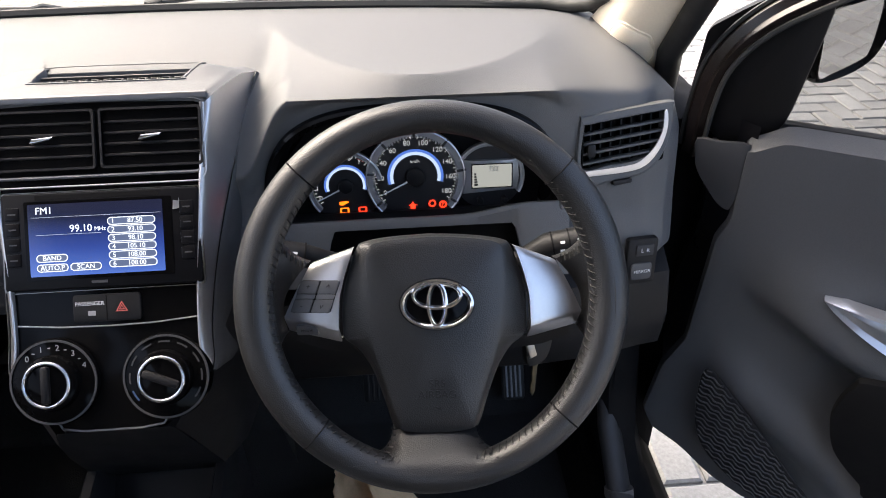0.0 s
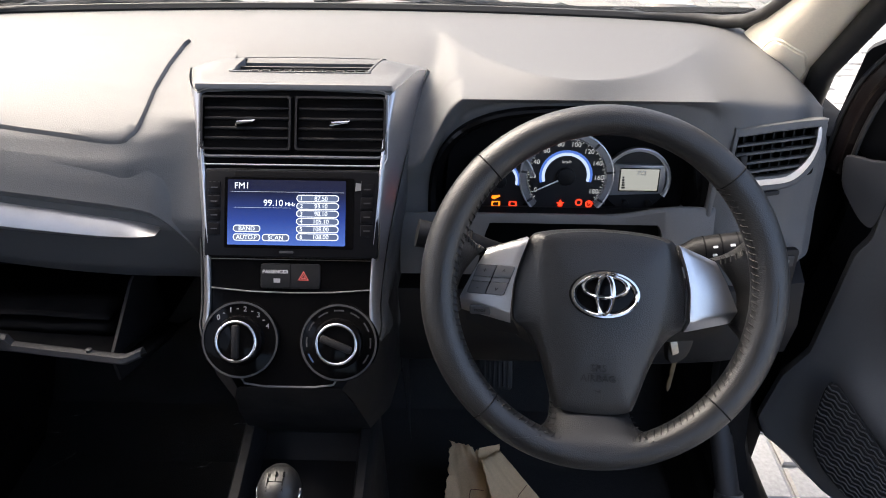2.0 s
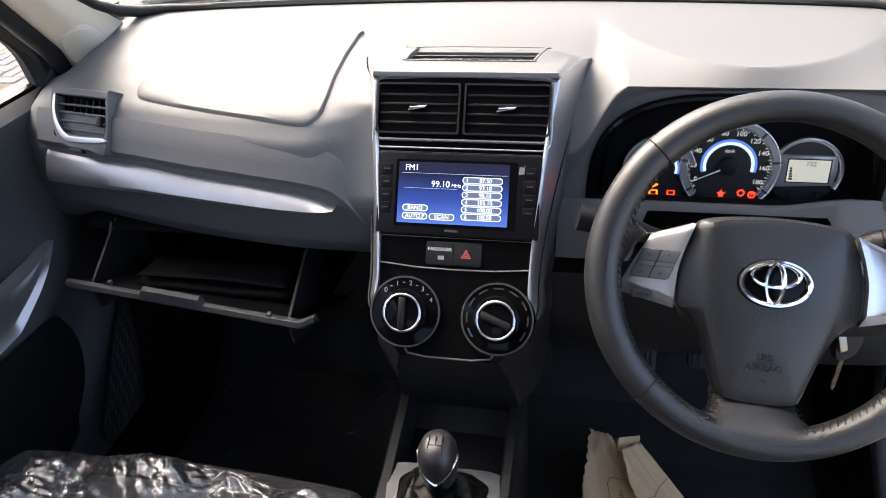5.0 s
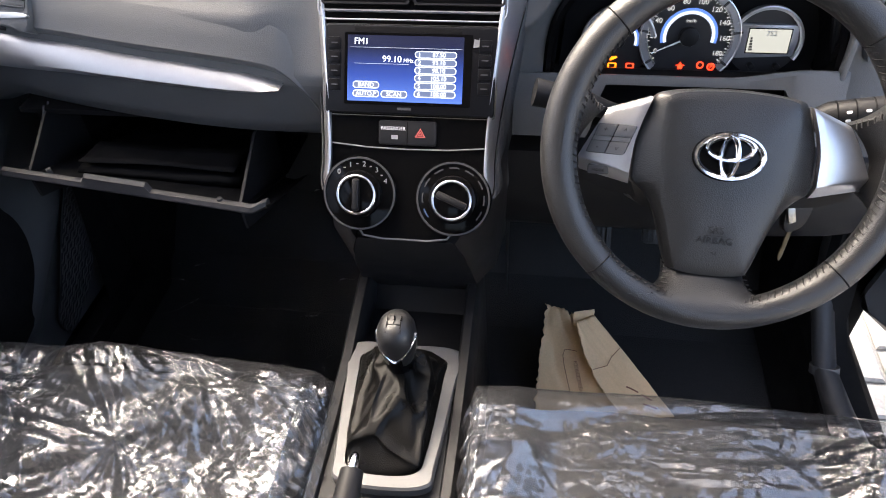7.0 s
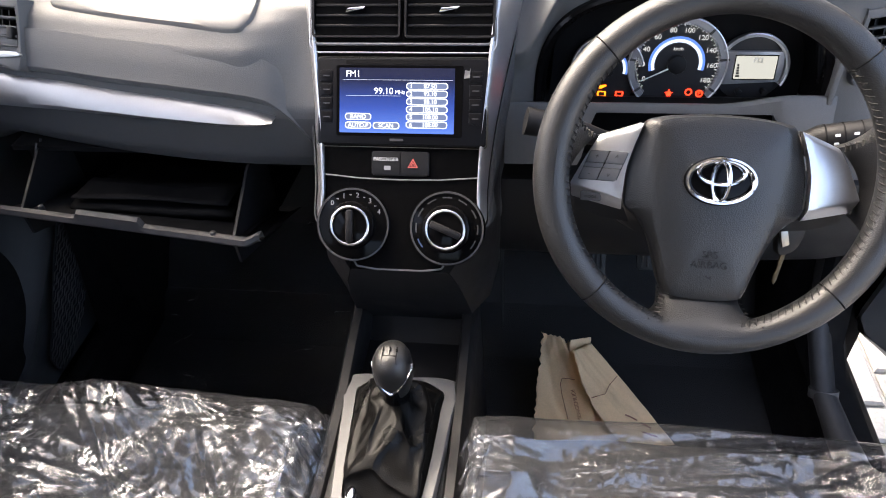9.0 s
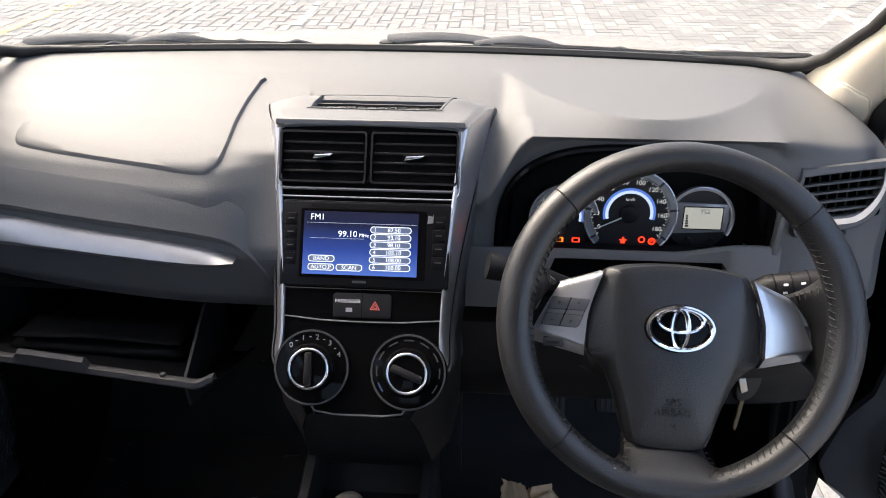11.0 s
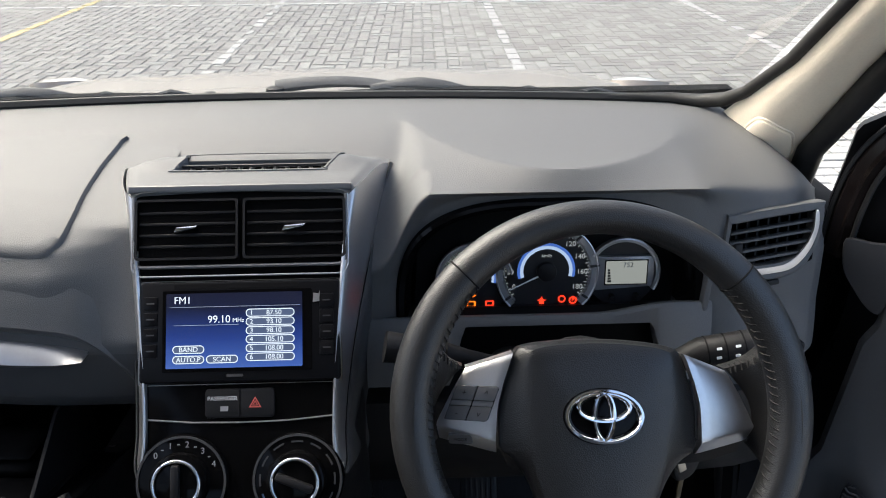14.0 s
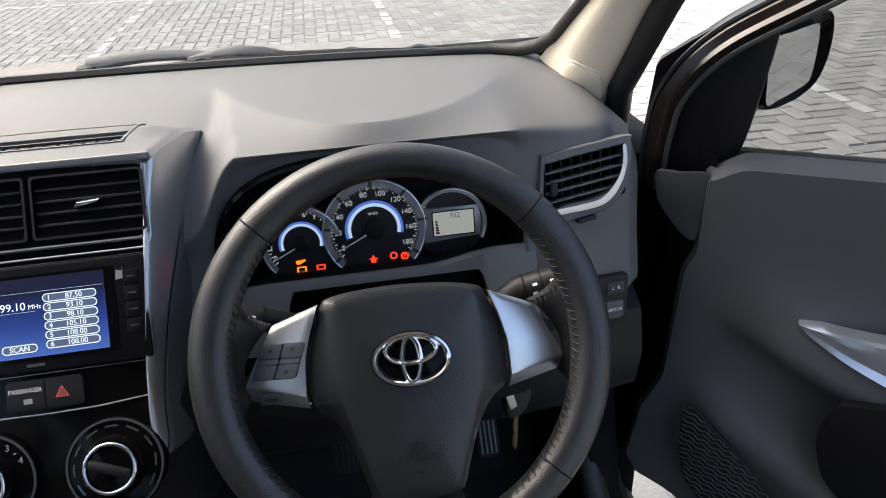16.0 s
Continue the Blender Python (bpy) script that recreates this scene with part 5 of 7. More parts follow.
for s in (-1, 1):
    bm = B()
    rows = []
    for i in range(11):
        u = i / 10
        dip = -0.0012 * (1 if u in (0.0, 1.0) else 0)
        r = [on_spoke(s, u, v, dip) for v in [0.0, 0.02, 0.06, 0.1] + [0.1 + 0.66 * k / 8 for k in range(1, 9)] + [0.79, 0.81, 0.85, 0.9, 0.95, 1.0]]
        rows.append([r[0] + Vector((0, 0.001, -0.02))] + r + [r[-1] + Vector((0, 0.002, -0.02))])
    rows.insert(0, [p + Vector((s * 0.0004, 0, -0.012)) for p in rows[0]])
    rows.append([p + Vector((-s * 0.0004, 0, -0.010)) for p in rows[-1]])
    loft(bm, rows)
    spoke = part("spoke", bm, SILVER, wheel, "satin silver spoke", m=WHEEL, angle=25)
    # leather web from the spoke to the rim
    bm = B()
    rows = []
    for i in range(15):
        t = i / 14
        flare = t ** 2.4
        up_ = Vector((mixed(0.1245, 0.158, t), 0.0335 + 0.010 * t + 0.034 * flare, mixed(-0.040, 0.002, smooth(0, 1, t))))
        lo_ = Vector((mixed(0.1470, 0.160, t), -0.0355 - 0.006 * t - 0.040 * flare, mixed(-0.045, 0.002, smooth(0, 1, t))))
        r = []
        for k in range(17):
            v = k / 16
            p = up_.lerp(lo_, v)
            p.x += 0.013 * math.sin(math.pi * v) * (1 - t) + 0.010 * math.sin(math.pi * v) * t
            p.z += (0.002 + 0.014 * t) * math.sin(math.pi * v) ** 0.6
            r.append((0.002 + s * p.x, p.y, p.z))
        rows.append([(r[0][0], r[0][1] + 0.001, r[0][2] - 0.02)] + r + [(r[-1][0], r[-1][1] - 0.001, r[-1][2] - 0.02)])
    loft(bm, rows)
    part("spoke_grip", bm, LEATHER, wheel, "black leather grip", m=WHEEL, angle=60)
    bm = B()
    for k in range(9):
        t = 0.12 + 0.8 * k / 8
        flare = t ** 2.4
        p = Vector((0.002 + s * mixed(0.1245, 0.158, t), 0.0335 + 0.010 * t + 0.034 * flare, mixed(-0.040, 0.002, smooth(0, 1, t))))
        tube(bm, [p + Vector((0, -0.005, 0.004)), p + Vector((0, 0.0006, 0.003)), p + Vector((s * 0.002, 0.002, -0.004))], 0.0009, 5)
    part("stitching", bm, THREAD, wheel, m=WHEEL)
    bm = B()
    loft(bm, [[(0.002 + s * x, y, z) for x, y, z in r] for r in (((0.0895, -0.042, -0.034), (0.115, -0.040, -0.042), (0.142, -0.033, -0.046)), ((0.080, -0.060, -0.052), (0.112, -0.056, -0.052), (0.140, -0.046, -0.050)))])
    part("spoke_back", bm, BLACK, wheel, m=WHEEL)
    if s < 0:
        fm = WHEEL @ frame_of(on_spoke(-1, 0.50, 0.50, 0.0004), (1, 0.0, 0.29), (0.34, 0.94, 0.0))
        bm = B()
        prism(bm, rrect(-0.0208, 0.0198, -0.0168, 0.0168, 0.003), -0.004, 0.0006, 0.0005)
        keys = part("button_pad", bm, MATT, spoke, "black recess round the audio buttons", m=fm)
        for x0, x1, y0, y1, txt in ((-0.0205, -0.0005, 0.003, 0.0165, "+"), (0.0005, 0.0195, 0.003, 0.0165, "^"), (-0.0205, -0.0005, -0.0165, -0.003, "-"), (0.0005, 0.0195, -0.0165, -0.003, "v"), (-0.0205, -0.0005, -0.0026, 0.0026, ""), (0.0005, 0.0195, -0.0026, 0.0026, "")):
            bm = B()
            prism(bm, rrect(x0, x1, y0, y1, 0.0014), 0.0, 0.0024 if txt else 0.0016, 0.0006)
            kk = part("button", bm, BUTTON if txt else STEEL_GREY, keys, m=fm)
            if txt:
                words("mark", txt, 0.0080, PRINT_SHADE, kk, fm @ shift((x0 + x1) / 2, (y0 + y1) / 2, 0.0026))
        fm2 = WHEEL @ frame_of(on_spoke(-1, 0.60, 0.90, -0.001), (1, 0.04, 0.27), (-0.1, 0.90, 0.55))
        bm = B()
        prism(bm, rrect(-0.0115, 0.0115, -0.0058, 0.0058, 0.002), -0.006, 0.003, 0.001)
        kk = part("button", bm, BUTTON, spoke, m=fm2)
        words("lettering", "MODE", 0.0046, PRINT_SHADE, kk, fm2 @ shift(0, 0, 0.0032))
bm = B()
rows = []
for k in range(17):
    t = k / 16
    w = 0.041 + 0.004 * t + 0.040 * t ** 4
    v = mixed(-0.128, -0.166, t)
    r = []
    for i in range(21):
        e = -1 + 2 * i / 20
        x = w * e
        vv = v + 0.004 * (1 - e * e) * (1 - t) + 0.012 * e * e * t ** 3
        z = mixed(-0.024, 0.0155, smooth(-0.1, 1.0, t)) - 0.012 * (1 - 0.6 * t) * abs(e) ** 5
        rad = math.hypot(x, vv)
        q = (rad - R) / RR
        if abs(q) < 1:
            z = max(z, 0.0172 * math.sqrt(1 - q * q) + 0.0002) if t > 0.8 else z
        r.append((x, vv, z))
    rows.append([(r[0][0], r[0][1], r[0][2] - 0.02)] + r + [(r[-1][0], r[-1][1], r[-1][2] - 0.02)])
loft(bm, rows)
part("lower_spoke", bm, LEATHER, wheel, "black leather lower spoke", m=WHEEL)
for s in (-1, 1):
    bm = B()
    for k in range(8):
        t = 0.1 + 0.8 * k / 8
        w = 0.041 + 0.004 * t + 0.040 * t ** 4
        v = mixed(-0.122, -0.166, t) + 0.012 * t ** 3
        z = mixed(-0.024, 0.0155, smooth(-0.1, 1.0, t)) - 0.012 * (1 - 0.6 * t)
        tube(bm, [(s * (w - 0.004), v, z + 0.009), (s * (w + 0.0015), v - 0.001, z + 0.004), (s * (w + 0.001), v - 0.002, z - 0.004)], 0.0006, 5)
    part("stitching", bm, THREAD, wheel, m=WHEEL)
bm = B()
tube(bm, [(0, 0, -0.05), (0, 0, -0.09), (0, 0, -0.10)], [0.05, 0.06, 0.03], 24)
part("hub", bm, BLACK, wheel, m=WHEEL)

# ---- steering column and stalks ----
column = thing("steering_column", "black plastic steering column shroud", "steering column", (0.357, 0.62, 0.9))
bm = B()
rows = []
for n_, sc in ((-0.075, 0.85), (-0.085, 1.0), (-0.15, 1.05), (-0.24, 1.0), (-0.30, 0.9)):
    rows.append([(x * sc, y * sc - 0.012, n_) for x, y in rrect(-0.088, 0.088, -0.065, 0.048, 0.035, 5)])
loft(bm, rows, close_v=True, caps=True)
part("shroud", bm, BLACK, column, m=WHEEL)


def stalk(name, pts, radii, label, marks):
    st = thing(name, label, "stalk", pts[0])
    bm = B()
    tube(bm, pts, radii, 14)
    arm = part("arm", bm, BLACK, st)
    a, b2 = Vector(pts[-2]), Vector(pts[-1])
    for f, r in marks:
        p = a.lerp(b2, f)
        d = (b2 - a).normalized()
        bm = B()
        tube(bm, [p - d * 0.0008, p + d * 0.0008], r, 14)
        part("collar", bm, MATT, arm)
        for q in (0, 1):
            up = Vector((0, -0.75, 0.66)) if q else Vector((0, -0.98, 0.15))
            fm = frame_of(p + d * 0.008 + up * (r + 0.0002), d, up.cross(d))
            bm = B()
            prism(bm, rrect(-0.0026, 0.0026, -0.0014, 0.0014, 0.0006, 2), -0.002, 0.0004)
            part("mark", bm, WHITE, arm, m=fm)
    return st


stalk("light_stalk", [(0.43, 0.63, 0.935), (0.465, 0.612, 0.952), (0.495, 0.602, 0.975), (0.548, 0.598, 0.986)], [0.009, 0.011, 0.0165, 0.0175], "black light switch stalk with white symbols", ((0.10, 0.0170), (0.45, 0.0173), (0.80, 0.0177)))
stalk("wiper_stalk", [(0.28, 0.63, 0.945), (0.245, 0.612, 0.966), (0.215, 0.605, 0.980), (0.158, 0.602, 0.993)], [0.009, 0.011, 0.0145, 0.0170], "black wiper stalk with white symbols", ((-0.10, 0.0148),))

# ---- glovebox ----
glove = thing("glovebox", "open dark grey glovebox drawer with a notched lip, its inside blackened for shade", "glovebox", (-0.4, 0.6, 0.75))
skirt = []
LIPY = lambda x: 0.528 + 0.13 * (-0.19 - x)
bm = B()
rows = []
for i in range(141):
    x = mixed(-0.600, -0.188, i / 140)
    dip = -0.011 * (smooth(-0.466, -0.458, x) - smooth(-0.362, -0.356, x))
    y, z = LIPY(x) + 0.016 * smooth(-0.212, -0.188, x) ** 2, 0.846
    rows.append([(x, y + 0.012, z - 0.012), (x, y + 0.010, z - dip), (x, y + 0.006, z + 0.002 - dip), (x, y, z + 0.001 - dip * 0.8), (x, y - 0.003, z - 0.005), (x, y, z - 0.010)])
    skirt.append([(x, y + 0.0005, z - 0.0102), (x, y + 0.012, z - 0.014), (x, y + 0.06, z - 0.034), (x, y + 0.16, z - 0.075)])
loft(bm, rows)
part("drawer_lip", bm, LOWER, glove, "dark grey drawer lip with a raised tab")
# front under the lip: near-black colour puts in the shade of its downward face
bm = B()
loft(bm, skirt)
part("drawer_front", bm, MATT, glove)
for xa, s in ((-0.556, -1), (-0.226, 1)):
    bm = B()
    ya, yb = LIPY(xa) + 0.006, 0.675 + drop(xa) * 0.6
    out = [(ya, 0.842), (ya + 0.002, 0.80), (yb + 0.02, 0.74), (yb + 0.02, 0.885), (yb - 0.01, 0.894), (yb - 0.045, 0.893)]
    rows = [[(x, y, z) for y, z in out] for x in (xa, xa + s * 0.004)]
    loft(bm, rows, close_v=True, caps=True)
    part("drawer_side", bm, BLACK, glove)
# bin and roof near-black too, the shade of the deep box set by colour
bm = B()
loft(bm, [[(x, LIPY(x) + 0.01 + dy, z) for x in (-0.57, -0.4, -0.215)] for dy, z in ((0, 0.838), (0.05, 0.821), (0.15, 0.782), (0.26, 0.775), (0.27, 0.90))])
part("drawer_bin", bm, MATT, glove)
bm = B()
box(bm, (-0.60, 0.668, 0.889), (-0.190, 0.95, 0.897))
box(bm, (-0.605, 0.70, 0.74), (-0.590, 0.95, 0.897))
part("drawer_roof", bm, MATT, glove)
for y0, y1 in ((0.671, 0.606), (0.683, 0.620)):
    bm = B()
    tube(bm, [(-0.560, y0, 0.900), (-0.560, y1, 0.828)], 0.0016, 6)
    part("wall_rib", bm, LOWER, glove)
for xa, s in ((-0.556, -1), (-0.222, 1)):
    bm = B()
    disc(bm, (0, 0), 0.004, -0.01, 0.003, 12, 0.001)
    part("stop_peg", bm, LOWER, glove, m=shift(xa - s * 0.03 - 0.03 * (s < 0) * 0, LIPY(xa) + 0.010, 0.848))
bm = B()
rows = []
for i in range(15):
    x = mixed(-0.50, -0.25, i / 14)
    rows.append([(x, mixed(0.60, 0.76, j / 8) + 0.03 * (-0.25 - x), mixed(0.834, 0.806, j / 8) + 0.006 * math.sin(j * 0.8) + 0.008 * noise.noise((x * 40, j * 0.9, 2))) for j in range(9)])
loft(bm, rows)
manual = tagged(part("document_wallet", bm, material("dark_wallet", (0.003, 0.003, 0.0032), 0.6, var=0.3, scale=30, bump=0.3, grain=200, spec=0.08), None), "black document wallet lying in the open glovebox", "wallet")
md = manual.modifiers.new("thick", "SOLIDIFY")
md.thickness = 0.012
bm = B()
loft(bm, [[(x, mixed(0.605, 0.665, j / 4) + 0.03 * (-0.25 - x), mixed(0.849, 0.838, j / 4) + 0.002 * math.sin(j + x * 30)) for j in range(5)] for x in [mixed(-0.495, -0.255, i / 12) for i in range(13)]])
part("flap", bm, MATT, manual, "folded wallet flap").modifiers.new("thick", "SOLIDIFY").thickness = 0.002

# ---- lower centre, console and gear lever ----
console = thing("centre_console", "dark plastic centre console between the seats", "console", (0.003, 0.4, 0.38))
bm = B()
loft(bm, [[(0.006 + k * w, y, z) for k in (-1, -0.98, -0.5, 0, 0.5, 0.98, 1)] for y, z, w in ((0.500, 0.834, 0.060), (0.503, 0.828, 0.064), (0.512, 0.80, 0.072), (0.530, 0.76, 0.080), (0.560, 0.70, 0.085), (0.60, 0.64, 0.088))])
part("stack_base", bm, BLACK, console, angle=85)
for s in (-1, 1):
    bm = B()
    loft(bm, [[(0.006 + s * w, y, z) for w, y, z in ((0.064, 0.503, 0.830), (0.074, 0.513, 0.80), (0.085, 0.56, 0.70))], [(0.006 + s * w, y, z) for w, y, z in ((0.104, 0.540, 0.878), (0.110, 0.555, 0.80), (0.108, 0.60, 0.70))], [(0.006 + s * w, y, z) for w, y, z in ((0.118, 0.62, 0.90), (0.120, 0.64, 0.80), (0.118, 0.68, 0.70))], [(0.006 + s * w, y, z) for w, y, z in ((0.120, 0.80, 0.90), (0.120, 0.80, 0.80), (0.118, 0.80, 0.40))]])
    part("kick_panel", bm, BLACK, console, angle=85)
    # side wall with its rounded top edge
    bm = B()
    rows = []
    for y, z in ((0.62, 0.705), (0.56, 0.695), (0.50, 0.683), (0.44, 0.668), (0.36, 0.660), (0.20, 0.655), (-0.10, 0.65)):
        rows.append([(0.004 + s * x, y, zz) for x, zz in ((0.070, z - 0.06), (0.072, z - 0.004), (0.075, z), (0.086, z + 0.001), (0.090, z - 0.006), (0.093, z - 0.05), (0.10, 0.37))])
    loft(bm, rows)
    part("side_wall", bm, BLACK, console)
bm = B()
loft(bm, [[(x, y, z) for x in (-0.07, 0.004, 0.078)] for y, z in ((0.60, 0.66), (0.56, 0.63), (0.48, 0.632), (0.468, 0.655), (0.2, 0.65), (-0.1, 0.648))])
part("tray", bm, BLACK, console)
gear = thing("gear_lever", "manual gear lever with black leather boot and silver surround", "gear lever", (0.003, 0.36, 0.66))
bm = B()
o = smooth_outline([(-0.074, 0.462), (0.0, 0.467), (0.078, 0.462), (0.077, 0.40), (0.068, 0.29), (0.06, 0.258), (0.0, 0.250), (-0.050, 0.258), (-0.058, 0.29), (-0.070, 0.40)], 8)
i5 = smooth_outline([(-0.052, 0.445), (0.002, 0.449), (0.058, 0.445), (0.061, 0.41), (0.055, 0.305), (0.045, 0.274), (0.0, 0.267), (-0.037, 0.274), (-0.046, 0.305), (-0.055, 0.41)], 8)
loft(bm, [[(x, y, 0.650) for x, y in o], [(x, y, 0.664) for x, y in o], [(0.003 + (x - 0.003) * 0.97, 0.36 + (y - 0.36) * 0.975, 0.667) for x, y in o], [(x, y, 0.667) for x, y in i5], [(x, y, 0.655) for x, y in i5]], close_v=True)
part("surround", bm, PLATE, gear, "satin silver surround")
bm = B()
rows = []
base = [tuple(Vector(i5[i]).lerp(Vector(i5[(i + 1) % len(i5)]), q / 3)) for i in range(len(i5)) for q in range(3)]
for k in range(61):
    t = k / 60
    r = []
    for i, (x, y) in enumerate(base):
        a = 2 * math.pi * i / len(base)
        tx, ty = 0.006 + 0.015 * math.cos(math.atan2(y - 0.36, x)), 0.402 + 0.015 * math.sin(math.atan2(y - 0.36, x))
        f = t ** 1.5
        fold = 1.5 * (1 - abs(math.sin(1.5 * a + 4.2 * t + 0.5 * noise.noise((x * 20, y * 20, 1)) + 0.9))) ** 2 - 0.4 + 0.7 * (1 - abs(math.sin(2 * a - 5.5 * t + 1.2))) ** 3 + 0.35 * noise.noise((x * 30, y * 30, t * 3 + 5))
        wob = 0.0085 * smooth(0.03, 0.35, t) * (1 - smooth(0.75, 1.0, t)) * fold
        wob = min(wob, 0.0055)
        n = Vector((x - 0.003, y - 0.36, 0)).normalized()
        r.append((mixed(x, tx, f) + n.x * wob, mixed(y, ty, f) + n.y * wob, mixed(0.658, 0.712, t ** 0.85) + wob * 0.5))
    rows.append(r)
loft(bm, rows, close_v=True)
BOOT = material("boot_leather", (0.003, 0.0029, 0.0028), 0.30, var=0.25, scale=30, bump=0.4, grain=800, spec=0.13)
part("boot", bm, BOOT, gear, "creased black leather boot")
KN = frame_of((0.008, 0.402, 0.744), (1, 0, 0), (0, 0.99, -0.06)) @ Matrix.Diagonal((1, 1, 1.15, 1))
bm = B()
rows = []
for z, r, e in ((-0.034, 0.014, 1), (-0.024, 0.0165, 1), (-0.012, 0.0205, 1), (0.002, 0.0240, 1.06), (0.016, 0.0252, 1.14), (0.028, 0.0238, 1.2), (0.037, 0.0195, 1.2), (0.0415, 0.013, 1.15), (0.043, 0.006, 1.1), (0.0432, 0.001, 1)):
    rows.append([(r * math.cos(a), r * e * math.sin(a), z) for a in [2 * math.pi * i / 28 for i in range(28)]])
loft(bm, rows, close_v=True, caps=True)
knob = part("knob", bm, LEATHER, gear, "black gear knob with shift pattern", m=KN)
bm = B()
tube(bm, [(mixed(0.0232, 0.0250, abs(math.cos(a))) * math.cos(a), 0.0250 * math.sin(a), -0.003 + 0.026 * abs(math.cos(a)) ** 1.4) for a in [math.pi + math.pi * i / 32 for i in range(33)]], 0.0017, 6)
part("knob_trim", bm, CHROME, knob, "chrome trim", m=KN)
bm = B()
rows = []
for z, r, e in ((-0.004, 0.0238, 1.05), (-0.010, 0.0225, 1.04), (-0.020, 0.0195, 1.0), (-0.032, 0.0165, 1.0), (-0.046, 0.0135, 1.0)):
    rows.append([((r + 0.002 * abs(math.cos(a))) * math.cos(a), r * e * math.sin(a), z + 0.026 * abs(math.cos(a)) ** 1.4 * smooth(-0.046, -0.004, z)) for a in [2 * math.pi * i / 28 for i in range(28)]])
loft(bm, rows, close_v=True)
part("collar", bm, PIANO, gear, "gloss black collar", m=KN)
PT = KN @ shift(0, -0.0095, 0.0420) @ pose(0, 0, 0, 21)
for x in (-0.0085, 0.0, 0.0085):
    bm = B()
    box(bm, (x - 0.0006, -0.0045, -0.0008), (x + 0.0006, 0.0045, 0.0005))
    part("shift_pattern", bm, MATT, knob, m=PT)
bm = B()
box(bm, (-0.0085, -0.0006, -0.0008), (0.0085, 0.0006, 0.0005))
part("shift_pattern", bm, MATT, knob, m=PT)
for i, txt in enumerate("135"):
    words("number", txt, 0.0070, MATT, knob, PT @ shift(-0.0085 + 0.0085 * i, 0.0085, -0.0008), 0.0012)
for i, txt in enumerate("24R"):
    words("number", txt, 0.0070, MATT, knob, PT @ shift(-0.0085 + 0.0085 * i, -0.0085, -0.0012), 0.0012)
brake = thing("handbrake", "black handbrake lever with a chrome button", "handbrake", (-0.02, 0.1, 0.66))
bm = B()
tube(bm, [(-0.015, -0.05, 0.668), (-0.018, 0.10, 0.69), (-0.019, 0.20, 0.706), (-0.019, 0.245, 0.712)], [0.012, 0.015, 0.0155, 0.0135], 16)
part("grip", bm, BLACK, brake)
bm = B()
tube(bm, [(-0.019, 0.243, 0.712), (-0.019, 0.262, 0.7145), (-0.019, 0.266, 0.715)], [0.0075, 0.007, 0.004], 14)
part("button", bm, CHROME, brake, "chrome release button")

# kick trim beside the pedals
KICK = [(0.668, 0.85, 0.76), (0.660, 0.78, 0.60), (0.655, 0.725, 0.525), (0.652, 0.635, 0.475), (0.660, 0.56, 0.462), (0.672, 0.47, 0.455)]
bm = B()
loft(bm, [[(0.640, y - 0.02, z), (0.650, y - 0.03, z + 0.01), (0.668, y - 0.03, z + 0.012), (0.700, y - 0.015, z + 0.01), (0.718, y + 0.03, z)] for y, z in ((0.86, 0.85), (0.80, 0.70), (0.765, 0.58), (0.735, 0.49), (0.68, 0.452), (0.58, 0.445), (0.30, 0.44), (-0.4, 0.44))])
kick = tagged(part("sill_trim", bm, MATT, None), "dark plastic sill and kick trim by the open door", "sill trim", kind="structure")

bm = B()
tube(bm, KICK, [0.026, 0.024, 0.022, 0.022, 0.026, 0.03], 14, flat=0.8)
part("ridge", bm, LOWER, kick, "dark rounded ridge of the kick trim")
bm = B()
tube(bm, [Vector(KICK[3]) + Vector((0, 0.004, 0.006)), Vector(KICK[3]) - Vector((0, 0.004, 0.006))], 0.0225, 16)
part("joint", bm, SLATE, kick, "grey joint ring of the trim")

# switches by the driver's door
swp = thing("mirror_switch_panel", "small black switch panel with mirror control", "switch panel", (0.64, 0.68, 0.89))
SP = frame_of((0.640, 0.6795, 0.893), (0.99, 0.10, 0.0), (0.0, 0.12, 0.99))
part("plate", prism(B(), rrect(-0.021, 0.020, -0.033, 0.032, 0.004), -0.006, 0.003, 0.0015), BLACK, swp, m=SP)
part("mirror_control", prism(B(), rrect(-0.015, 0.014, -0.027, -0.002, 0.006), 0.0, 0.006, 0.002), SLATE, swp, m=SP)
words("lettering", "MIRROR", 0.0062, WHITE, swp, SP @ shift(0, -0.014, 0.0065))
part("selector", prism(B(), rrect(-0.010, 0.014, 0.008, 0.024, 0.002), 0.0, 0.005, 0.001), LOWER, swp, m=SP)
words("lettering", "L  R", 0.007, WHITE, swp, SP @ shift(0.002, 0.016, 0.0055))
part("blank_switch", prism(B(), rrect(-0.058, -0.030, 0.000, 0.020, 0.002), -0.004, 0.003, 0.001), BLACK, swp, m=SP)

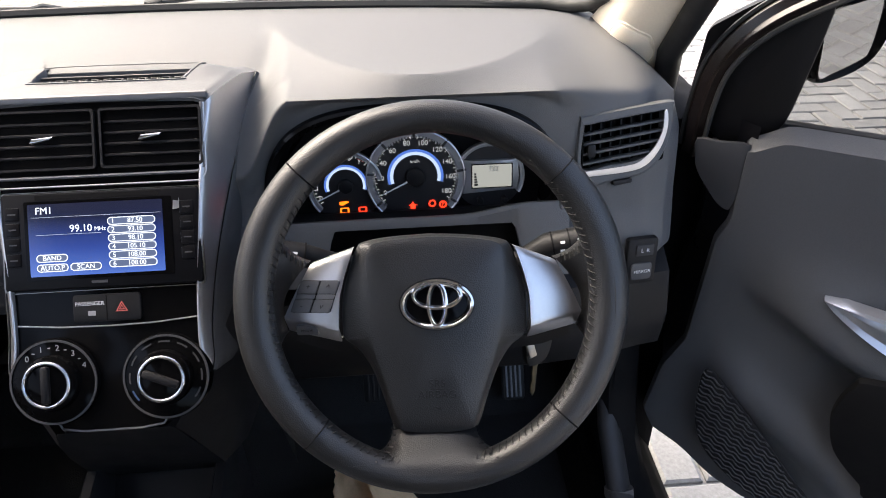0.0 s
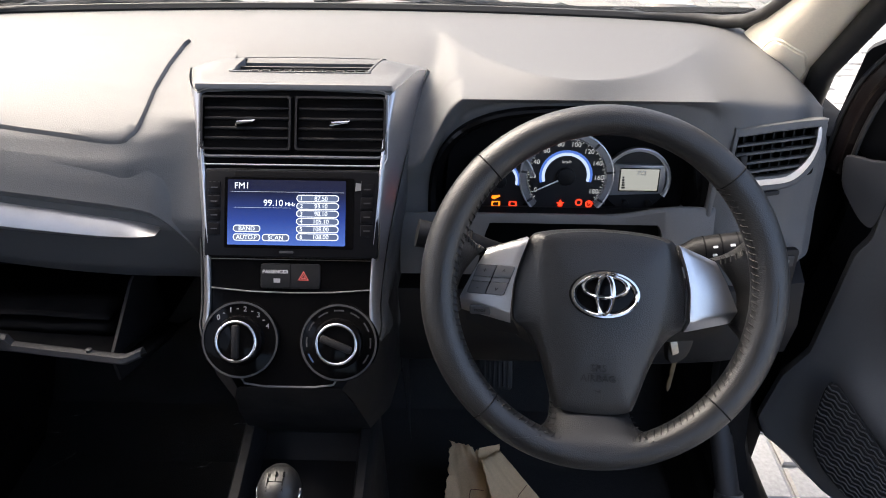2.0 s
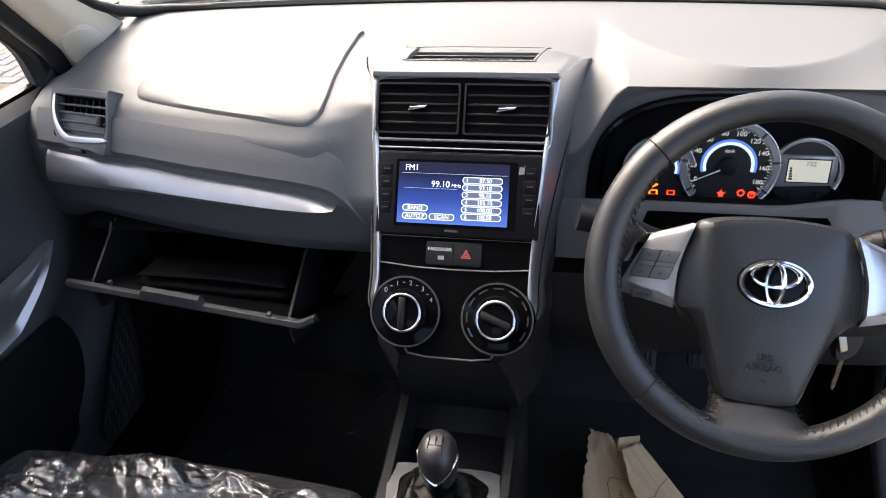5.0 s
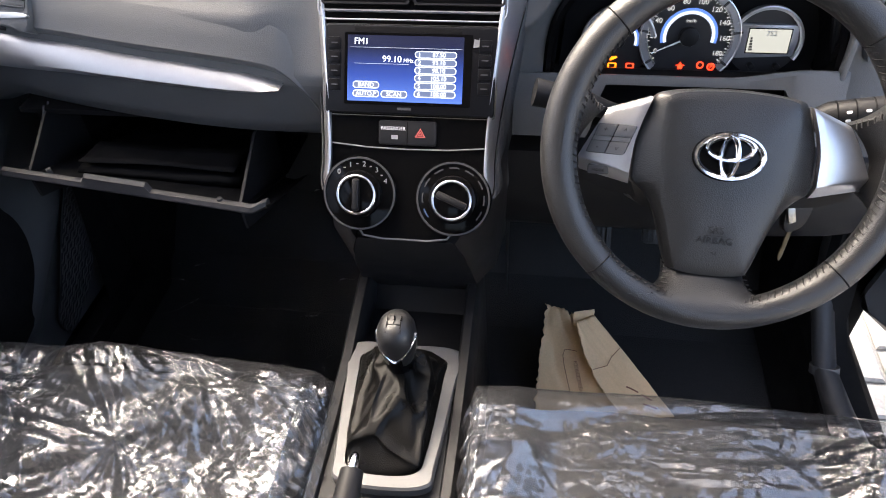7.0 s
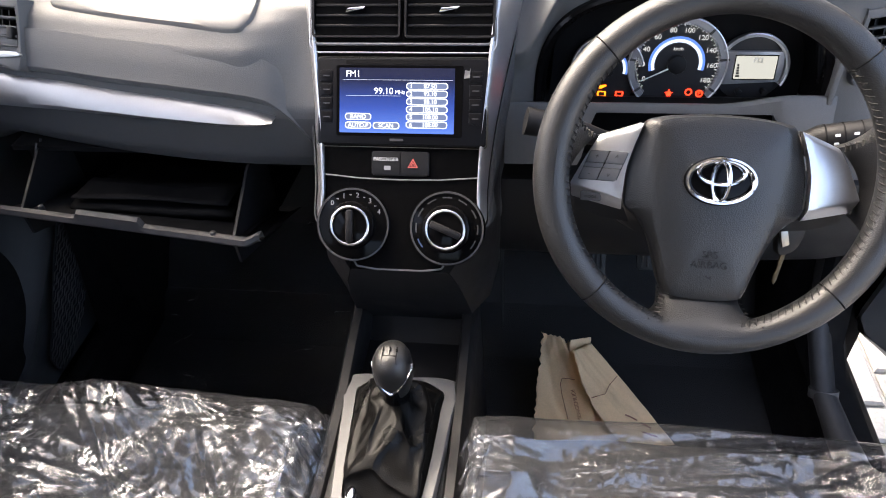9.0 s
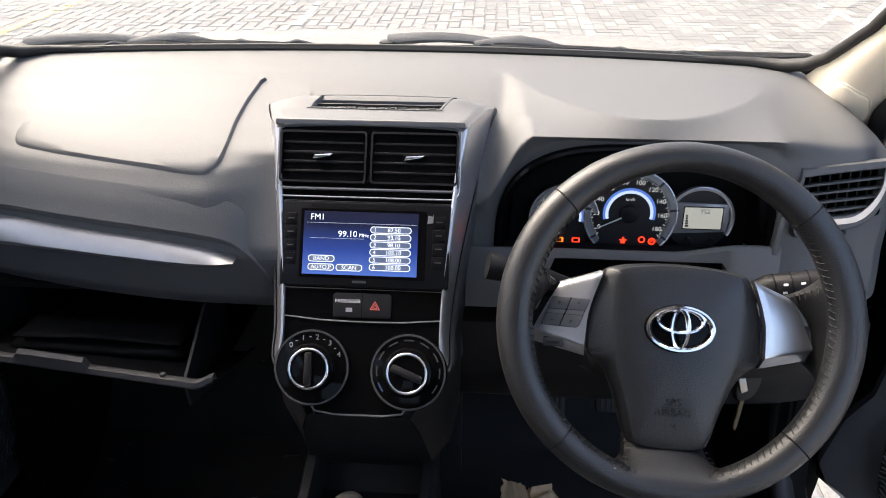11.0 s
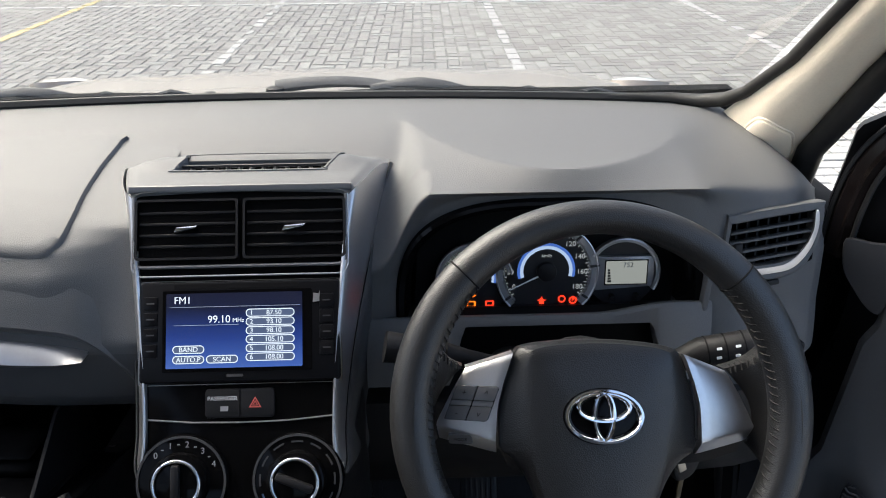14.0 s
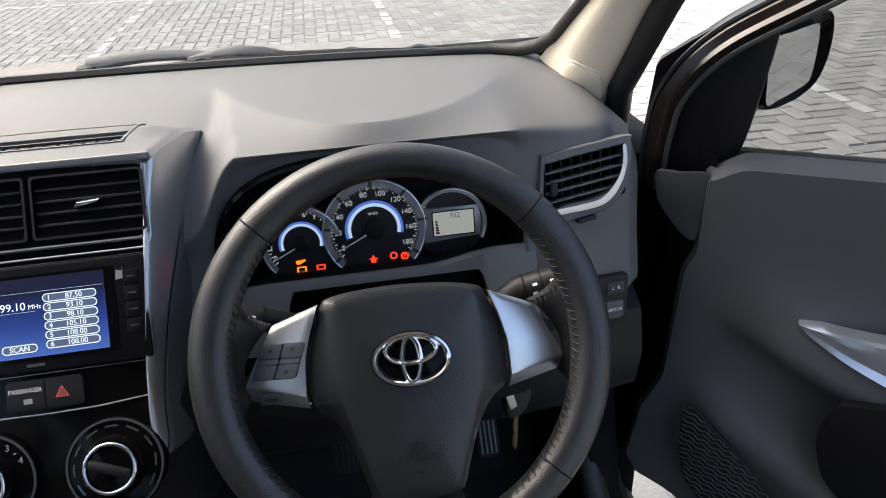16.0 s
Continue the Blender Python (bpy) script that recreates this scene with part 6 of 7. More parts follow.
# ---- seats ----
def seat(name, x0, x1, label, skew):
    st = thing(name, label, "car seat", ((x0 + x1) / 2, 0.1, 0.37), group="front seats")
    cx, w = (x0 + x1) / 2, (x1 - x0) / 2
    bm = B()
    rows = []
    for j in range(25):
        t = j / 24
        y = mixed(0.425, -0.32, t)
        r = []
        for i in range(25):
            k = -1 + 2 * i / 24
            e = abs(k)
            lift = 0.030 * smooth(0.55, 0.8, e) * (1 - 0.8 * smooth(0.92, 1.0, e)) * smooth(0, 0.2, t)
            z = 0.662 - 0.075 * t + lift - 0.09 * smooth(0.93, 1.0, e) - 0.008 * math.cos(k * 9) * 0.3
            z -= 0.10 * (1 - min(1, t / 0.085)) ** 2.2
            r.append((cx + w * k * (1 - 0.03 * (1 - smooth(0, 0.15, t))), y + 0.012 * math.cos(k * 1.5) + skew * k * (1 - t), z))
        rows.append(r)
    rows.insert(0, [(x, y + 0.003, 0.42) for x, y, z in rows[0]])
    loft(bm, rows)
    part("cushion", bm, FABRIC, st, "dark grey fabric cushion")
    bm = B()
    rows = []
    for j in range(13):
        t = j / 12
        rows.append([(cx + w * k * (1 - 0.12 * t), -0.24 - 0.22 * t + 0.05 * abs(k) ** 3 - 0.03, mixed(0.56, 1.18, t)) for k in [-1 + 2 * i / 12 for i in range(13)]])
    loft(bm, rows)
    back_ob = part("backrest", bm, FABRIC, st)
    mod = back_ob.modifiers.new("thick", "SOLIDIFY")
    mod.thickness, mod.offset = 0.10, -1
    bm = B()
    box(bm, (cx - 0.13, -0.62, 1.22), (cx + 0.13, -0.52, 1.40), 0.04, 4)
    part("headrest", bm, FABRIC, st)
    bm = B()
    box(bm, (x0 + 0.03, -0.25, 0.37), (x1 - 0.03, 0.33, 0.53), 0.01)
    part("seat_base", bm, BLACK, st)
    return st


seat("driver_seat", 0.104, 0.615, "dark fabric driver's seat under clear film", 0.0)
seat("passenger_seat", -0.615, -0.098, "dark fabric passenger seat under clear film", 0.0)
FILM = film_material("clear_film")


def fade(t):
    return t * t * (3 - 2 * t)


def soft_noise(x, y, seed):
    """Smooth noise on arrays, -1 to 1."""
    xi, yi = np.floor(x), np.floor(y)
    fx, fy = fade(x - xi), fade(y - yi)

    def h(a, b):
        v = np.sin(a * 127.1 + b * 311.7 + seed * 74.7) * 43758.5453
        return 2 * (v - np.floor(v)) - 1
    return (h(xi, yi) * (1 - fx) + h(xi + 1, yi) * fx) * (1 - fy) + (h(xi, yi + 1) * (1 - fx) + h(xi + 1, yi + 1) * fx) * fy


def facets(x, y, seed):
    """Flat triangles between random heights, -1 to 1: creased sheet with sharp folds."""
    xi, yi = np.floor(x), np.floor(y)
    fx, fy = x - xi, y - yi

    def h(a, b):
        v = np.sin(a * 127.1 + b * 311.7 + seed * 74.7) * 43758.5453
        return 2 * (v - np.floor(v)) - 1
    h00, h10, h01, h11 = h(xi, yi), h(xi + 1, yi), h(xi, yi + 1), h(xi + 1, yi + 1)
    return np.where(fx + fy < 1, h00 + fx * (h10 - h00) + fy * (h01 - h00), h11 + (1 - fx) * (h01 - h11) + (1 - fy) * (h10 - h11))


def film(name, x0, x1, seed, folds, fans, label):
    """A loose sheet of thin film: long sharp folds, crinkled patches and fans of creases over a cushion."""
    cx, w = (x0 + x1) / 2, (x1 - x0) / 2
    NU, NV = 440, 440
    k, t = np.meshgrid(np.linspace(-1.09, 1.09, NU), np.linspace(0, 1, NV))
    e = np.minimum(1.0, np.abs(k))
    sm = lambda a, b, v: fade(np.clip((v - a) / (b - a), 0, 1))
    y = 0.432 - 0.652 * t + 0.012 * np.cos(k * 1.5)
    lift = 0.030 * sm(0.55, 0.8, e) * (1 - 0.8 * sm(0.92, 1.0, e)) * sm(0, 0.2, t)
    z = 0.668 - 0.075 * t + lift - 0.19 * sm(0.95, 1.09, np.abs(k)) - 0.10 * (1 - np.minimum(1, t / 0.06)) ** 2.2
    x = cx + w * np.clip(k, -1.04, 1.04)
    wx = soft_noise(x * 7, y * 7, seed) * 0.03
    wy = soft_noise(x * 7, y * 7, seed + 2) * 0.03
    patch = 0.2 + 0.8 * sm(-0.3, 0.15, soft_noise(x * 8, y * 11, seed + 5) + 0.5 * soft_noise(x * 19, y * 19, seed + 6))
    px, py = x + wx, y + wy
    high = np.zeros_like(x)
    for i, (turn, wave, stretch, slope, loose) in enumerate(folds):
        c, s_ = math.cos(radians(turn)), math.sin(radians(turn))
        across, along_ = px * c + py * s_, -px * s_ + py * c
        n = facets(across / wave + 0.35 * soft_noise(px / wave / 2.5, py / wave / 2.5, seed + 60 + i), along_ / (wave * stretch) + 0.22 * across / wave, seed + 10 + i)
        on = 0.35 + 0.65 * sm(-0.4, 0.3, soft_noise(x * 9.0, y * 9.0, seed + 30 + i)) if loose == 2 else patch * sm(-0.5, 0.1, soft_noise(x * 14.0, y * 14.0, seed + 30 + i)) if loose else 0.4 + 0.6 * sm(-0.6, 0.2, soft_noise(x * 4.0, y * 5.0, seed + 30 + i))
        high += (n + 0.8) * wave * 0.36 * slope * on
    for fx, fy, n, slope in fans:
        r, a = np.hypot(px - fx, py - fy), np.arctan2(py - fy, px - fx)
        rays = facets(a * n / (2 * math.pi) + 40, r * 7, seed + 40) + 0.4 * facets(a * n / 2.6 + 10, r * 14, seed + 41)
        high += (rays + 0.9) * np.minimum(r, 0.11) * 3.2 / n * slope * np.exp(-(r / 0.17) ** 2) + 0.014 * np.exp(-r / 0.02)
    z = z + np.maximum(high, 0.0) * sm(0.015, 0.10, t) + 0.003 + 0.0005 * soft_noise(x * 160, y * 160, seed + 50)
    bm = B()
    loft(bm, [[(float(a), float(b), float(c)) for a, b, c in zip(*row)] for row in zip(x + 0.3 * wx, y, z)])
    ob = part(name, bm, FILM, None, angle=9)
    return tagged(ob, label, "plastic film", group="seat films")


def side_flap(sheet, edge, out, reach, seed):
    """The loose border of a film, bulging over the gap beside its cushion in steep folds."""
    prof = ((-0.050, 0.020), (-0.024, 0.027), (0.000, 0.026), (0.45 * reach, 0.018), (0.85 * reach, 0.000), (reach, -0.030), (0.95 * reach, -0.075))
    u, v = np.meshgrid(np.linspace(0, len(prof) - 1.001, 90), np.linspace(0.405, -0.20, 330))
    i = np.floor(u).astype(int)
    f = u - i
    px, pz = np.array([q[0] for q in prof]), np.array([q[1] for q in prof])
    a, b = px[i] * (1 - f) + px[i + 1] * f, pz[i] * (1 - f) + pz[i + 1] * f
    t = (0.432 - v) / 0.652
    lean = v + 0.030 * u / 6 + 0.012 * soft_noise(u * 0.9, v * 25, seed)
    ruffle = 0.0085 * facets(lean / 0.030, u * 0.32, seed + 1) + 0.0045 * facets(lean / 0.011, u * 0.6, seed + 2) + 0.0022 * facets(lean / 0.006 + u, u * 1.6, seed + 3)
    grow = np.clip(u / 1.5, 0, 1) * np.clip((0.42 - v) / 0.06, 0.15, 1)
    x = edge + out * (a * (0.8 + 0.3 * soft_noise(v * 14, v * 0, seed + 4)) + ruffle * grow * 0.8)
    z = 0.668 - 0.075 * t + b + (ruffle + 0.003) * grow - 0.03 * np.clip((v - 0.36) / 0.045, 0, 1) ** 2
    bm = B()
    loft(bm, [[(float(p), float(q), float(r)) for p, q, r in zip(*row)] for row in zip(x, v, z)])
    part("side_flap", bm, FILM, sheet, "loose crumpled border of the film", angle=9)


driver_film = film("seat_film", 0.100, 0.622, 4.0, ((90, 0.070, 5, 0.5, 0), (97, 0.028, 13, 0.65, 0), (84, 0.011, 18, 0.65, 2), (97, 0.0065, 16, 0.65, 2), (63, 0.007, 8, 0.5, 1)), ((0.56, 0.28, 15, 0.5), (0.17, 0.30, 11, 0.35)), "crumpled clear protective film over the driver's seat")
passenger_film = film("seat_film", -0.622, -0.092, 17.0, ((60, 0.095, 5, 0.6, 0), (112, 0.036, 10, 0.6, 0), (42, 0.012, 14, 0.55, 1), (78, 0.007, 14, 0.55, 2), (132, 0.0055, 11, 0.55, 1)), ((-0.269, 0.405, 24, 0.9), (-0.341, 0.272, 11, 0.6), (-0.50, 0.31, 13, 0.45)), "crumpled clear protective film over the passenger seat")
side_flap(passenger_film, -0.110, 1, 0.046, 81.0)
side_flap(driver_film, 0.112, -1, 0.020, 93.0)

rows = []
for j in range(61):
    t = j / 60
    rows.append([(mixed(-0.60, -0.14, i / 60), mixed(0.45, 0.98, t), 0.385 + 0.12 * smooth(0.75, 1.0, t) + 0.016 * (1 - abs(noise.noise((i * 0.09, j * 0.13, 31)))) ** 4 + 0.006 * (1 - abs(noise.noise((i * 0.3, j * 0.35, 7)))) ** 3) for i in range(61)])
bm = B()
loft(bm, rows)
tagged(part("floor_film", bm, clear("floor_film", (0.8, 0.8, 0.82), 0.3, 1.1, 0.0), None, angle=60), "loose clear film over the passenger floor mat", "plastic film")

# ---- pedals, key, bag ----
def pedal(name, c, w, h, lean, label, ribs):
    p = thing(name, label, "pedal", c)
    fm = frame_of(c, (1, 0, 0), (0, math.sin(radians(lean)), math.cos(radians(lean))))
    bm = B()
    prism(bm, rrect(-w / 2, w / 2, -h / 2, h / 2, 0.008, 3), -0.012, 0.0, 0.003)
    pad_ = part("pad", bm, RUBBER, p, m=fm)
    for i in range(ribs):
        x = -w / 2 + w * (i + 1) / (ribs + 1)
        bm = B()
        box(bm, (x - 0.002, -h / 2 + 0.006, 0.0), (x + 0.002, h / 2 - 0.006, 0.0025), 0.0008, 1)
        part("rib", bm, STEEL_GREY if name == "accelerator_pedal" else RUBBER, pad_, m=fm)
    bm = B()
    tube(bm, [fm @ Vector((0, 0.0, -0.012)), Vector(c) + Vector((0, 0.09, 0.12)), Vector(c) + Vector((0, 0.13, 0.30))], 0.009, 8)
    part("lever", bm, BLACK, p)


pedal("brake_pedal", (0.395, 0.86, 0.56), 0.06, 0.055, 30, "black rubber brake pedal", 5)
pedal("clutch_pedal", (0.280, 0.85, 0.545), 0.06, 0.085, 30, "black ribbed clutch pedal", 6)
pedal("accelerator_pedal", (0.525, 0.90, 0.485), 0.042, 0.095, 35, "grey ribbed accelerator pedal", 4)
igni = thing("ignition_key", "car key with silver fob hanging from the ignition lock", "key", (0.475, 0.565, 0.87))
bm = B()
disc(bm, (0, 0), 0.017, -0.03, 0.0, 24, 0.003)
part("lock_barrel", bm, BLACK, igni, m=frame_of((0.470, 0.600, 0.880), (1, 0.3, 0), (0.1, 0.5, 0.86)))
bm = B()
prism(bm, smooth_outline([(-0.014, 0.016), (0.012, 0.019), (0.019, 0.002), (0.012, -0.020), (-0.008, -0.024), (-0.016, -0.006)], 3), 0, 0.010, 0.003)
part("key_head", bm, BLACK, igni, m=frame_of((0.480, 0.566, 0.862), (0.95, 0.3, 0), (0.1, 0.35, 0.93)))
bm = B()
box(bm, (-0.005, -0.014, 0.009), (0.005, 0.012, 0.013), 0.0015)
part("fob_plate", bm, STEEL, igni, m=frame_of((0.469, 0.560, 0.868), (0.92, 0.3, 0.25), (-0.25, 0.35, 0.9)))
bm = B()
prism(bm, [(-0.0035, 0.022), (0.0035, 0.022), (0.0035, -0.020), (0.001, -0.026), (-0.0025, -0.020), (-0.004, -0.010), (-0.0025, 0.0), (-0.004, 0.010)], 0, 0.002, 0.0005)
part("spare_key", bm, BRASS, igni, "hanging metal key", m=frame_of((0.479, 0.556, 0.815), (0.9, 0.4, 0), (0.05, 0.1, 1)))

bag = thing("paper_bag", "crumpled brown kraft paper bag standing in the footwell", "paper bag", (0.3, 0.68, 0.36))


def crumple(u, v, seed):
    """Folded paper: sums of sharp folds in several directions."""
    out = 0.0
    for i, (du, dv, a) in enumerate(((1.3, 0.5, 0.9), (0.6, -1.7, 0.6), (2.4, 2.1, 0.3), (-2.2, 4.0, 0.22), (6.0, 3.0, 0.09))):
        q = u * du + v * dv + seed * 0.37 * (i + 1) + 0.15 * noise.noise((u * 3, v * 3, seed + i))
        out += a * abs(2 * (q - math.floor(q + 0.5)))
    return out - 0.9


def sheet(name, corners, n, seed, amp, label, curl=0.0, torn=0.0):
    """A creased paper panel between four corners: one side may curl, edges may be torn."""
    a, b2, c, d = (Vector(p) for p in corners)
    nrm = (b2 - a).cross(d - a).normalized()

    def at(u, v):
        p = a.lerp(b2, u).lerp(d.lerp(c, u), v) + nrm * amp * crumple(u, v, seed)
        p += (a - b2).normalized() * curl * math.sin(math.pi * v) * (1 - u) ** 2 + nrm * 0.5 * curl * (1 - u) ** 2 * v
        rag = torn * (abs(noise.noise((v * 9, seed, 0))) + 0.5 * abs(noise.noise((v * 31, seed, 3))))
        return p + (b2 - a).normalized() * rag * (1 - u) ** 3 - (d - a).normalized() * torn * abs(noise.noise((u * 8, seed, 5))) * v ** 6

    bm = B()
    loft(bm, [[at(i / n, j / n) for i in range(n + 1)] for j in range(n + 1)])
    ob = part(name, bm, KRAFT, bag, label, angle=24)
    ob.modifiers.new("thick", "SOLIDIFY").thickness = 0.0008
    return ob, at, nrm


back_ob, on_back, back_n = sheet("back_panel", [(0.180, 0.530, 0.375), (0.372, 0.548, 0.372), (0.262, 0.735, 0.450), (0.197, 0.754, 0.458)], 44, 1.0, 0.009, "creased kraft panel", 0.0, 0.014)
front_ob, on_front, front_n = sheet("front_panel", [(0.338, 0.560, 0.393), (0.428, 0.585, 0.376), (0.286, 0.738, 0.450), (0.249, 0.702, 0.464)], 40, 5.0, 0.005, "folded kraft panel", 0.016, 0.004)
sheet("rim_panel", [(0.244, 0.700, 0.440), (0.284, 0.728, 0.430), (0.287, 0.748, 0.456), (0.248, 0.732, 0.462)], 14, 3.0, 0.003, "inner kraft panel at the bag's mouth")
# print on the bag: a rounded frame line, one word, and plain bars
BROWN = material("brown_print", (0.26, 0.09, 0.06), 0.8, var=0.2)
bm = B()
tube(bm, [on_back(u, v) + back_n * 0.0012 for u, v in ((0.40, 0.28), (0.385, 0.40), (0.37, 0.52), (0.365, 0.60), (0.40, 0.645), (0.48, 0.65), (0.60, 0.645))], 0.0006, 5)
part("frame_line", bm, BROWN, back_ob)
lo_, hi_ = on_back(0.53, 0.30), on_back(0.525, 0.55)
words("lettering", "MENGEMUDI", 0.0098, BROWN, back_ob, frame_of((lo_ + hi_) / 2 + back_n * 0.005, hi_ - lo_, back_n.cross(hi_ - lo_)))
bm = B()
tube(bm, [on_front(u, v) + front_n * 0.001 for u, v in ((0.02, 0.50), (0.35, 0.52), (0.6, 0.60), (0.95, 0.66))], 0.0006, 5)
part("frame_line", bm, BROWN, front_ob)
for u0, u1, v0, v1 in ((0.45, 0.62, 0.30, 0.24), (0.66, 0.80, 0.22, 0.16), (0.55, 0.78, 0.13, 0.08)):
    bm = B()
    tube(bm, [on_front(mixed(u0, u1, t), mixed(v0, v1, t)) + front_n * 0.001 for t in (0, 0.5, 1)], 0.0014, 5, flat=0.4)
    part("print", bm, BROWN, front_ob)

# ---- driver's door, standing open ----
door = thing("front_door", "dark car door standing wide open with black trim", "car door", (0.8, 0.68, 0.5))
door_l = thing("front_door", "closed dark car door with black trim panel", "car door", (-0.74, 0.3, 0.5))


def front_edge(z, cut_away):
    """Where the door begins: it is cut away towards its lower front corner."""
    if not cut_away:
        return -0.05
    line_ = ((0.40, 0.22), (0.437, 0.147), (0.441, 0.12), (0.467, 0.062), (0.51, 0.009), (0.534, -0.04), (0.565, -0.058), (0.66, -0.045), (0.72, -0.02), (0.90, -0.012), (0.93, 0.0), (1.2, 0.0))
    if z <= line_[0][0]:
        return line_[0][1] + (line_[0][0] - z) * 1.5
    for (z0, u0), (z1, u1) in zip(line_, line_[1:]):
        if z <= z1:
            return mixed(u0, u1, (z - z0) / (z1 - z0))
    return 0.0


def door_panel(parent, fm, cut_away=True):
    """The trim panel: belt edge, swell of the armrest and a flat dark plate for the pocket below."""
    bm = B()
    rows = []
    for j in range(71):
        z = 1.066 - 0.66 * (j / 70) ** 1.05
        r = []
        f = front_edge(z, cut_away)
        for i in range(46):
            u = mixed(f, 0.90, (i / 45) ** 1.4)
            d = z - max(0.842 - 0.51 * (u - 0.06), 0.70)
            swell = 0.032 * math.exp(-(d / (0.075 if d > 0 else 0.022)) ** 2) * smooth(0.02, 0.16, u)
            d2 = z - (0.715 - 0.70 * u)
            ridge = 0.020 * math.exp(-(d2 / (0.05 if d2 > 0 else 0.035)) ** 2) * smooth(0.0, 0.08, u) * (1 - smooth(0.22, 0.32, u))
            edge = 0.016 * (1 - smooth(f - 0.001, f + 0.006, u))
            r.append((u, 0.020 * smooth(1.045, 1.066, z) ** 2 - swell - ridge + edge - 0.012 * smooth(0.75, 0.5, z), z - 0.022 * (1 - smooth(0.0, 0.05, u)) * smooth(0.98, 1.066, z) * cut_away))
        rows.append(r)
    loft(bm, rows)
    p = part("trim_panel", bm, DOORTRIM, parent, "black grained door trim", m=fm)
    bm = B()
    rows = []
    for i in range(25):
        t = i / 24
        u = mixed(0.136, 0.46, t)
        zc = 0.862 - 0.012 * t
        h = 0.078 * min(1.0, t / 0.42) ** 0.8 * (1 - smooth(0.75, 1.0, t)) + 0.002
        off = -0.026 * smooth(0.03, 0.22, u) - 0.004
        rows.append([(u, off + 0.012, zc + 0.002), (u, off - 0.006, zc), (u, off - 0.008, zc - 0.10 * h), (u, off - 0.004, zc - 0.22 * h), (u, off + 0.004, zc - 0.5 * h), (u, off + 0.003, zc - 0.78 * h), (u, off - 0.006, zc - 0.92 * h), (u, off + 0.010, zc - h)])
    loft(bm, rows)
    part("door_handle", bm, SILVER, p, "silver door handle bezel", m=fm)
    bm = B()
    out = smooth_outline([(-0.009, 0.704), (0.037, 0.664), (0.077, 0.622), (0.143, 0.543), (0.182, 0.498), (0.17, 0.455), (0.128, 0.466), (0.072, 0.495), (0.015, 0.548), (-0.008, 0.615)], 4)
    prism(bm, out, 0, 0.003, 0.001)
    g = part("speaker_grille", bm, BLACK, p, "black wave-ribbed speaker grille", m=fm @ frame_of((0.03, -0.030, 0.0), (1, 0, 0), (0, 0, 1)))
    for k in range(40):
        pts = []
        for i in range(60):
            u = -0.03 + 0.23 * i / 59
            z = 0.78 - 0.0085 * k - 0.55 * u + 0.0024 * math.sin(u * 330 + (k % 2) * 0.9) + 0.03
            if inside((u, z), out):
                pts.append((u, z, 0.0035))
            elif len(pts) > 2:
                break
            else:
                pts = []
        if len(pts) > 2:
            bm = B()
            tube(bm, pts, 0.0014, 5)
            part("grille_rib", bm, LOWER, g, m=fm @ frame_of((0.03, -0.030, 0.0), (1, 0, 0), (0, 0, 1)))
    # no hollow here: a flat black plate paints the pocket's shade
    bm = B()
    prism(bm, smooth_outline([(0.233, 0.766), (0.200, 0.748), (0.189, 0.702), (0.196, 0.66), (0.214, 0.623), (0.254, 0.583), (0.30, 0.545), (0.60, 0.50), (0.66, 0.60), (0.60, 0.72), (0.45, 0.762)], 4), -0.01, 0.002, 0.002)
    part("pocket_shade", bm, MATT, p, "flat black plate painting the shade of the door pocket", m=fm @ frame_of((0.0, -0.043, 0.0), (1, 0, 0), (0, 0, 1)))
    return p


door_panel(door, DOOR)
# outer skin and front edge of the door
bm = B()
rows = []
for z in (1.06, 1.0, 0.9, 0.8, 0.7, 0.62, 0.56, 0.53, 0.50, 0.47, 0.44, 0.41, 0.38, 0.35, 0.32, 0.29):
    bulge = 0.02 * math.sin(math.pi * (1.1 - z))
    e0, e1, e2, e3 = (min(front_edge(z + o, True), 0.6) for o in (0.02, 0.05, 0.10, 0.135))
    rows.append([(e0 + 0.012, 0.015, z), (e1 - 0.035 * smooth(0.6, 0.7, z), 0.05, z), (e2 - 0.045 * smooth(0.6, 0.7, z), 0.10, z), (e3 - 0.04 * smooth(0.6, 0.7, z), 0.135 + bulge, z - 0.085 * smooth(0.85, 1.06, z)), (max(0.3, e3 + 0.05), 0.15 + bulge, z - 0.085 * smooth(0.85, 1.06, z)), (0.95, 0.14 + bulge, z - 0.085 * smooth(0.85, 1.06, z)), (0.95, 0.03, z)])
loft(bm, rows)
part("door_skin", bm, SATIN, door, "dark glossy door skin", m=DOOR)
# window frame: front post rising backwards, then the top rail
KNOTS = [(-0.066, 1.00), (-0.064, 1.07), (-0.050, 1.132), (-0.006, 1.187), (0.075, 1.240), (0.22, 1.325), (0.36, 1.39), (0.55, 1.44), (0.75, 1.45), (0.9, 1.43)]
PATHF = []
for i in range(len(KNOTS) - 1):
    p0, p1, p2, p3 = (Vector(KNOTS[min(len(KNOTS) - 1, max(0, i + j))]) for j in (-1, 0, 1, 2))
    for q in range(6):
        t = q / 6
        PATHF.append(tuple(0.5 * (2 * p1 + (p2 - p0) * t + (2 * p0 - 5 * p1 + 4 * p2 - p3) * t * t + (3 * p1 - p0 - 3 * p2 + p3) * t ** 3)))
PATHF.append(KNOTS[-1])
bm = B()
rows = []
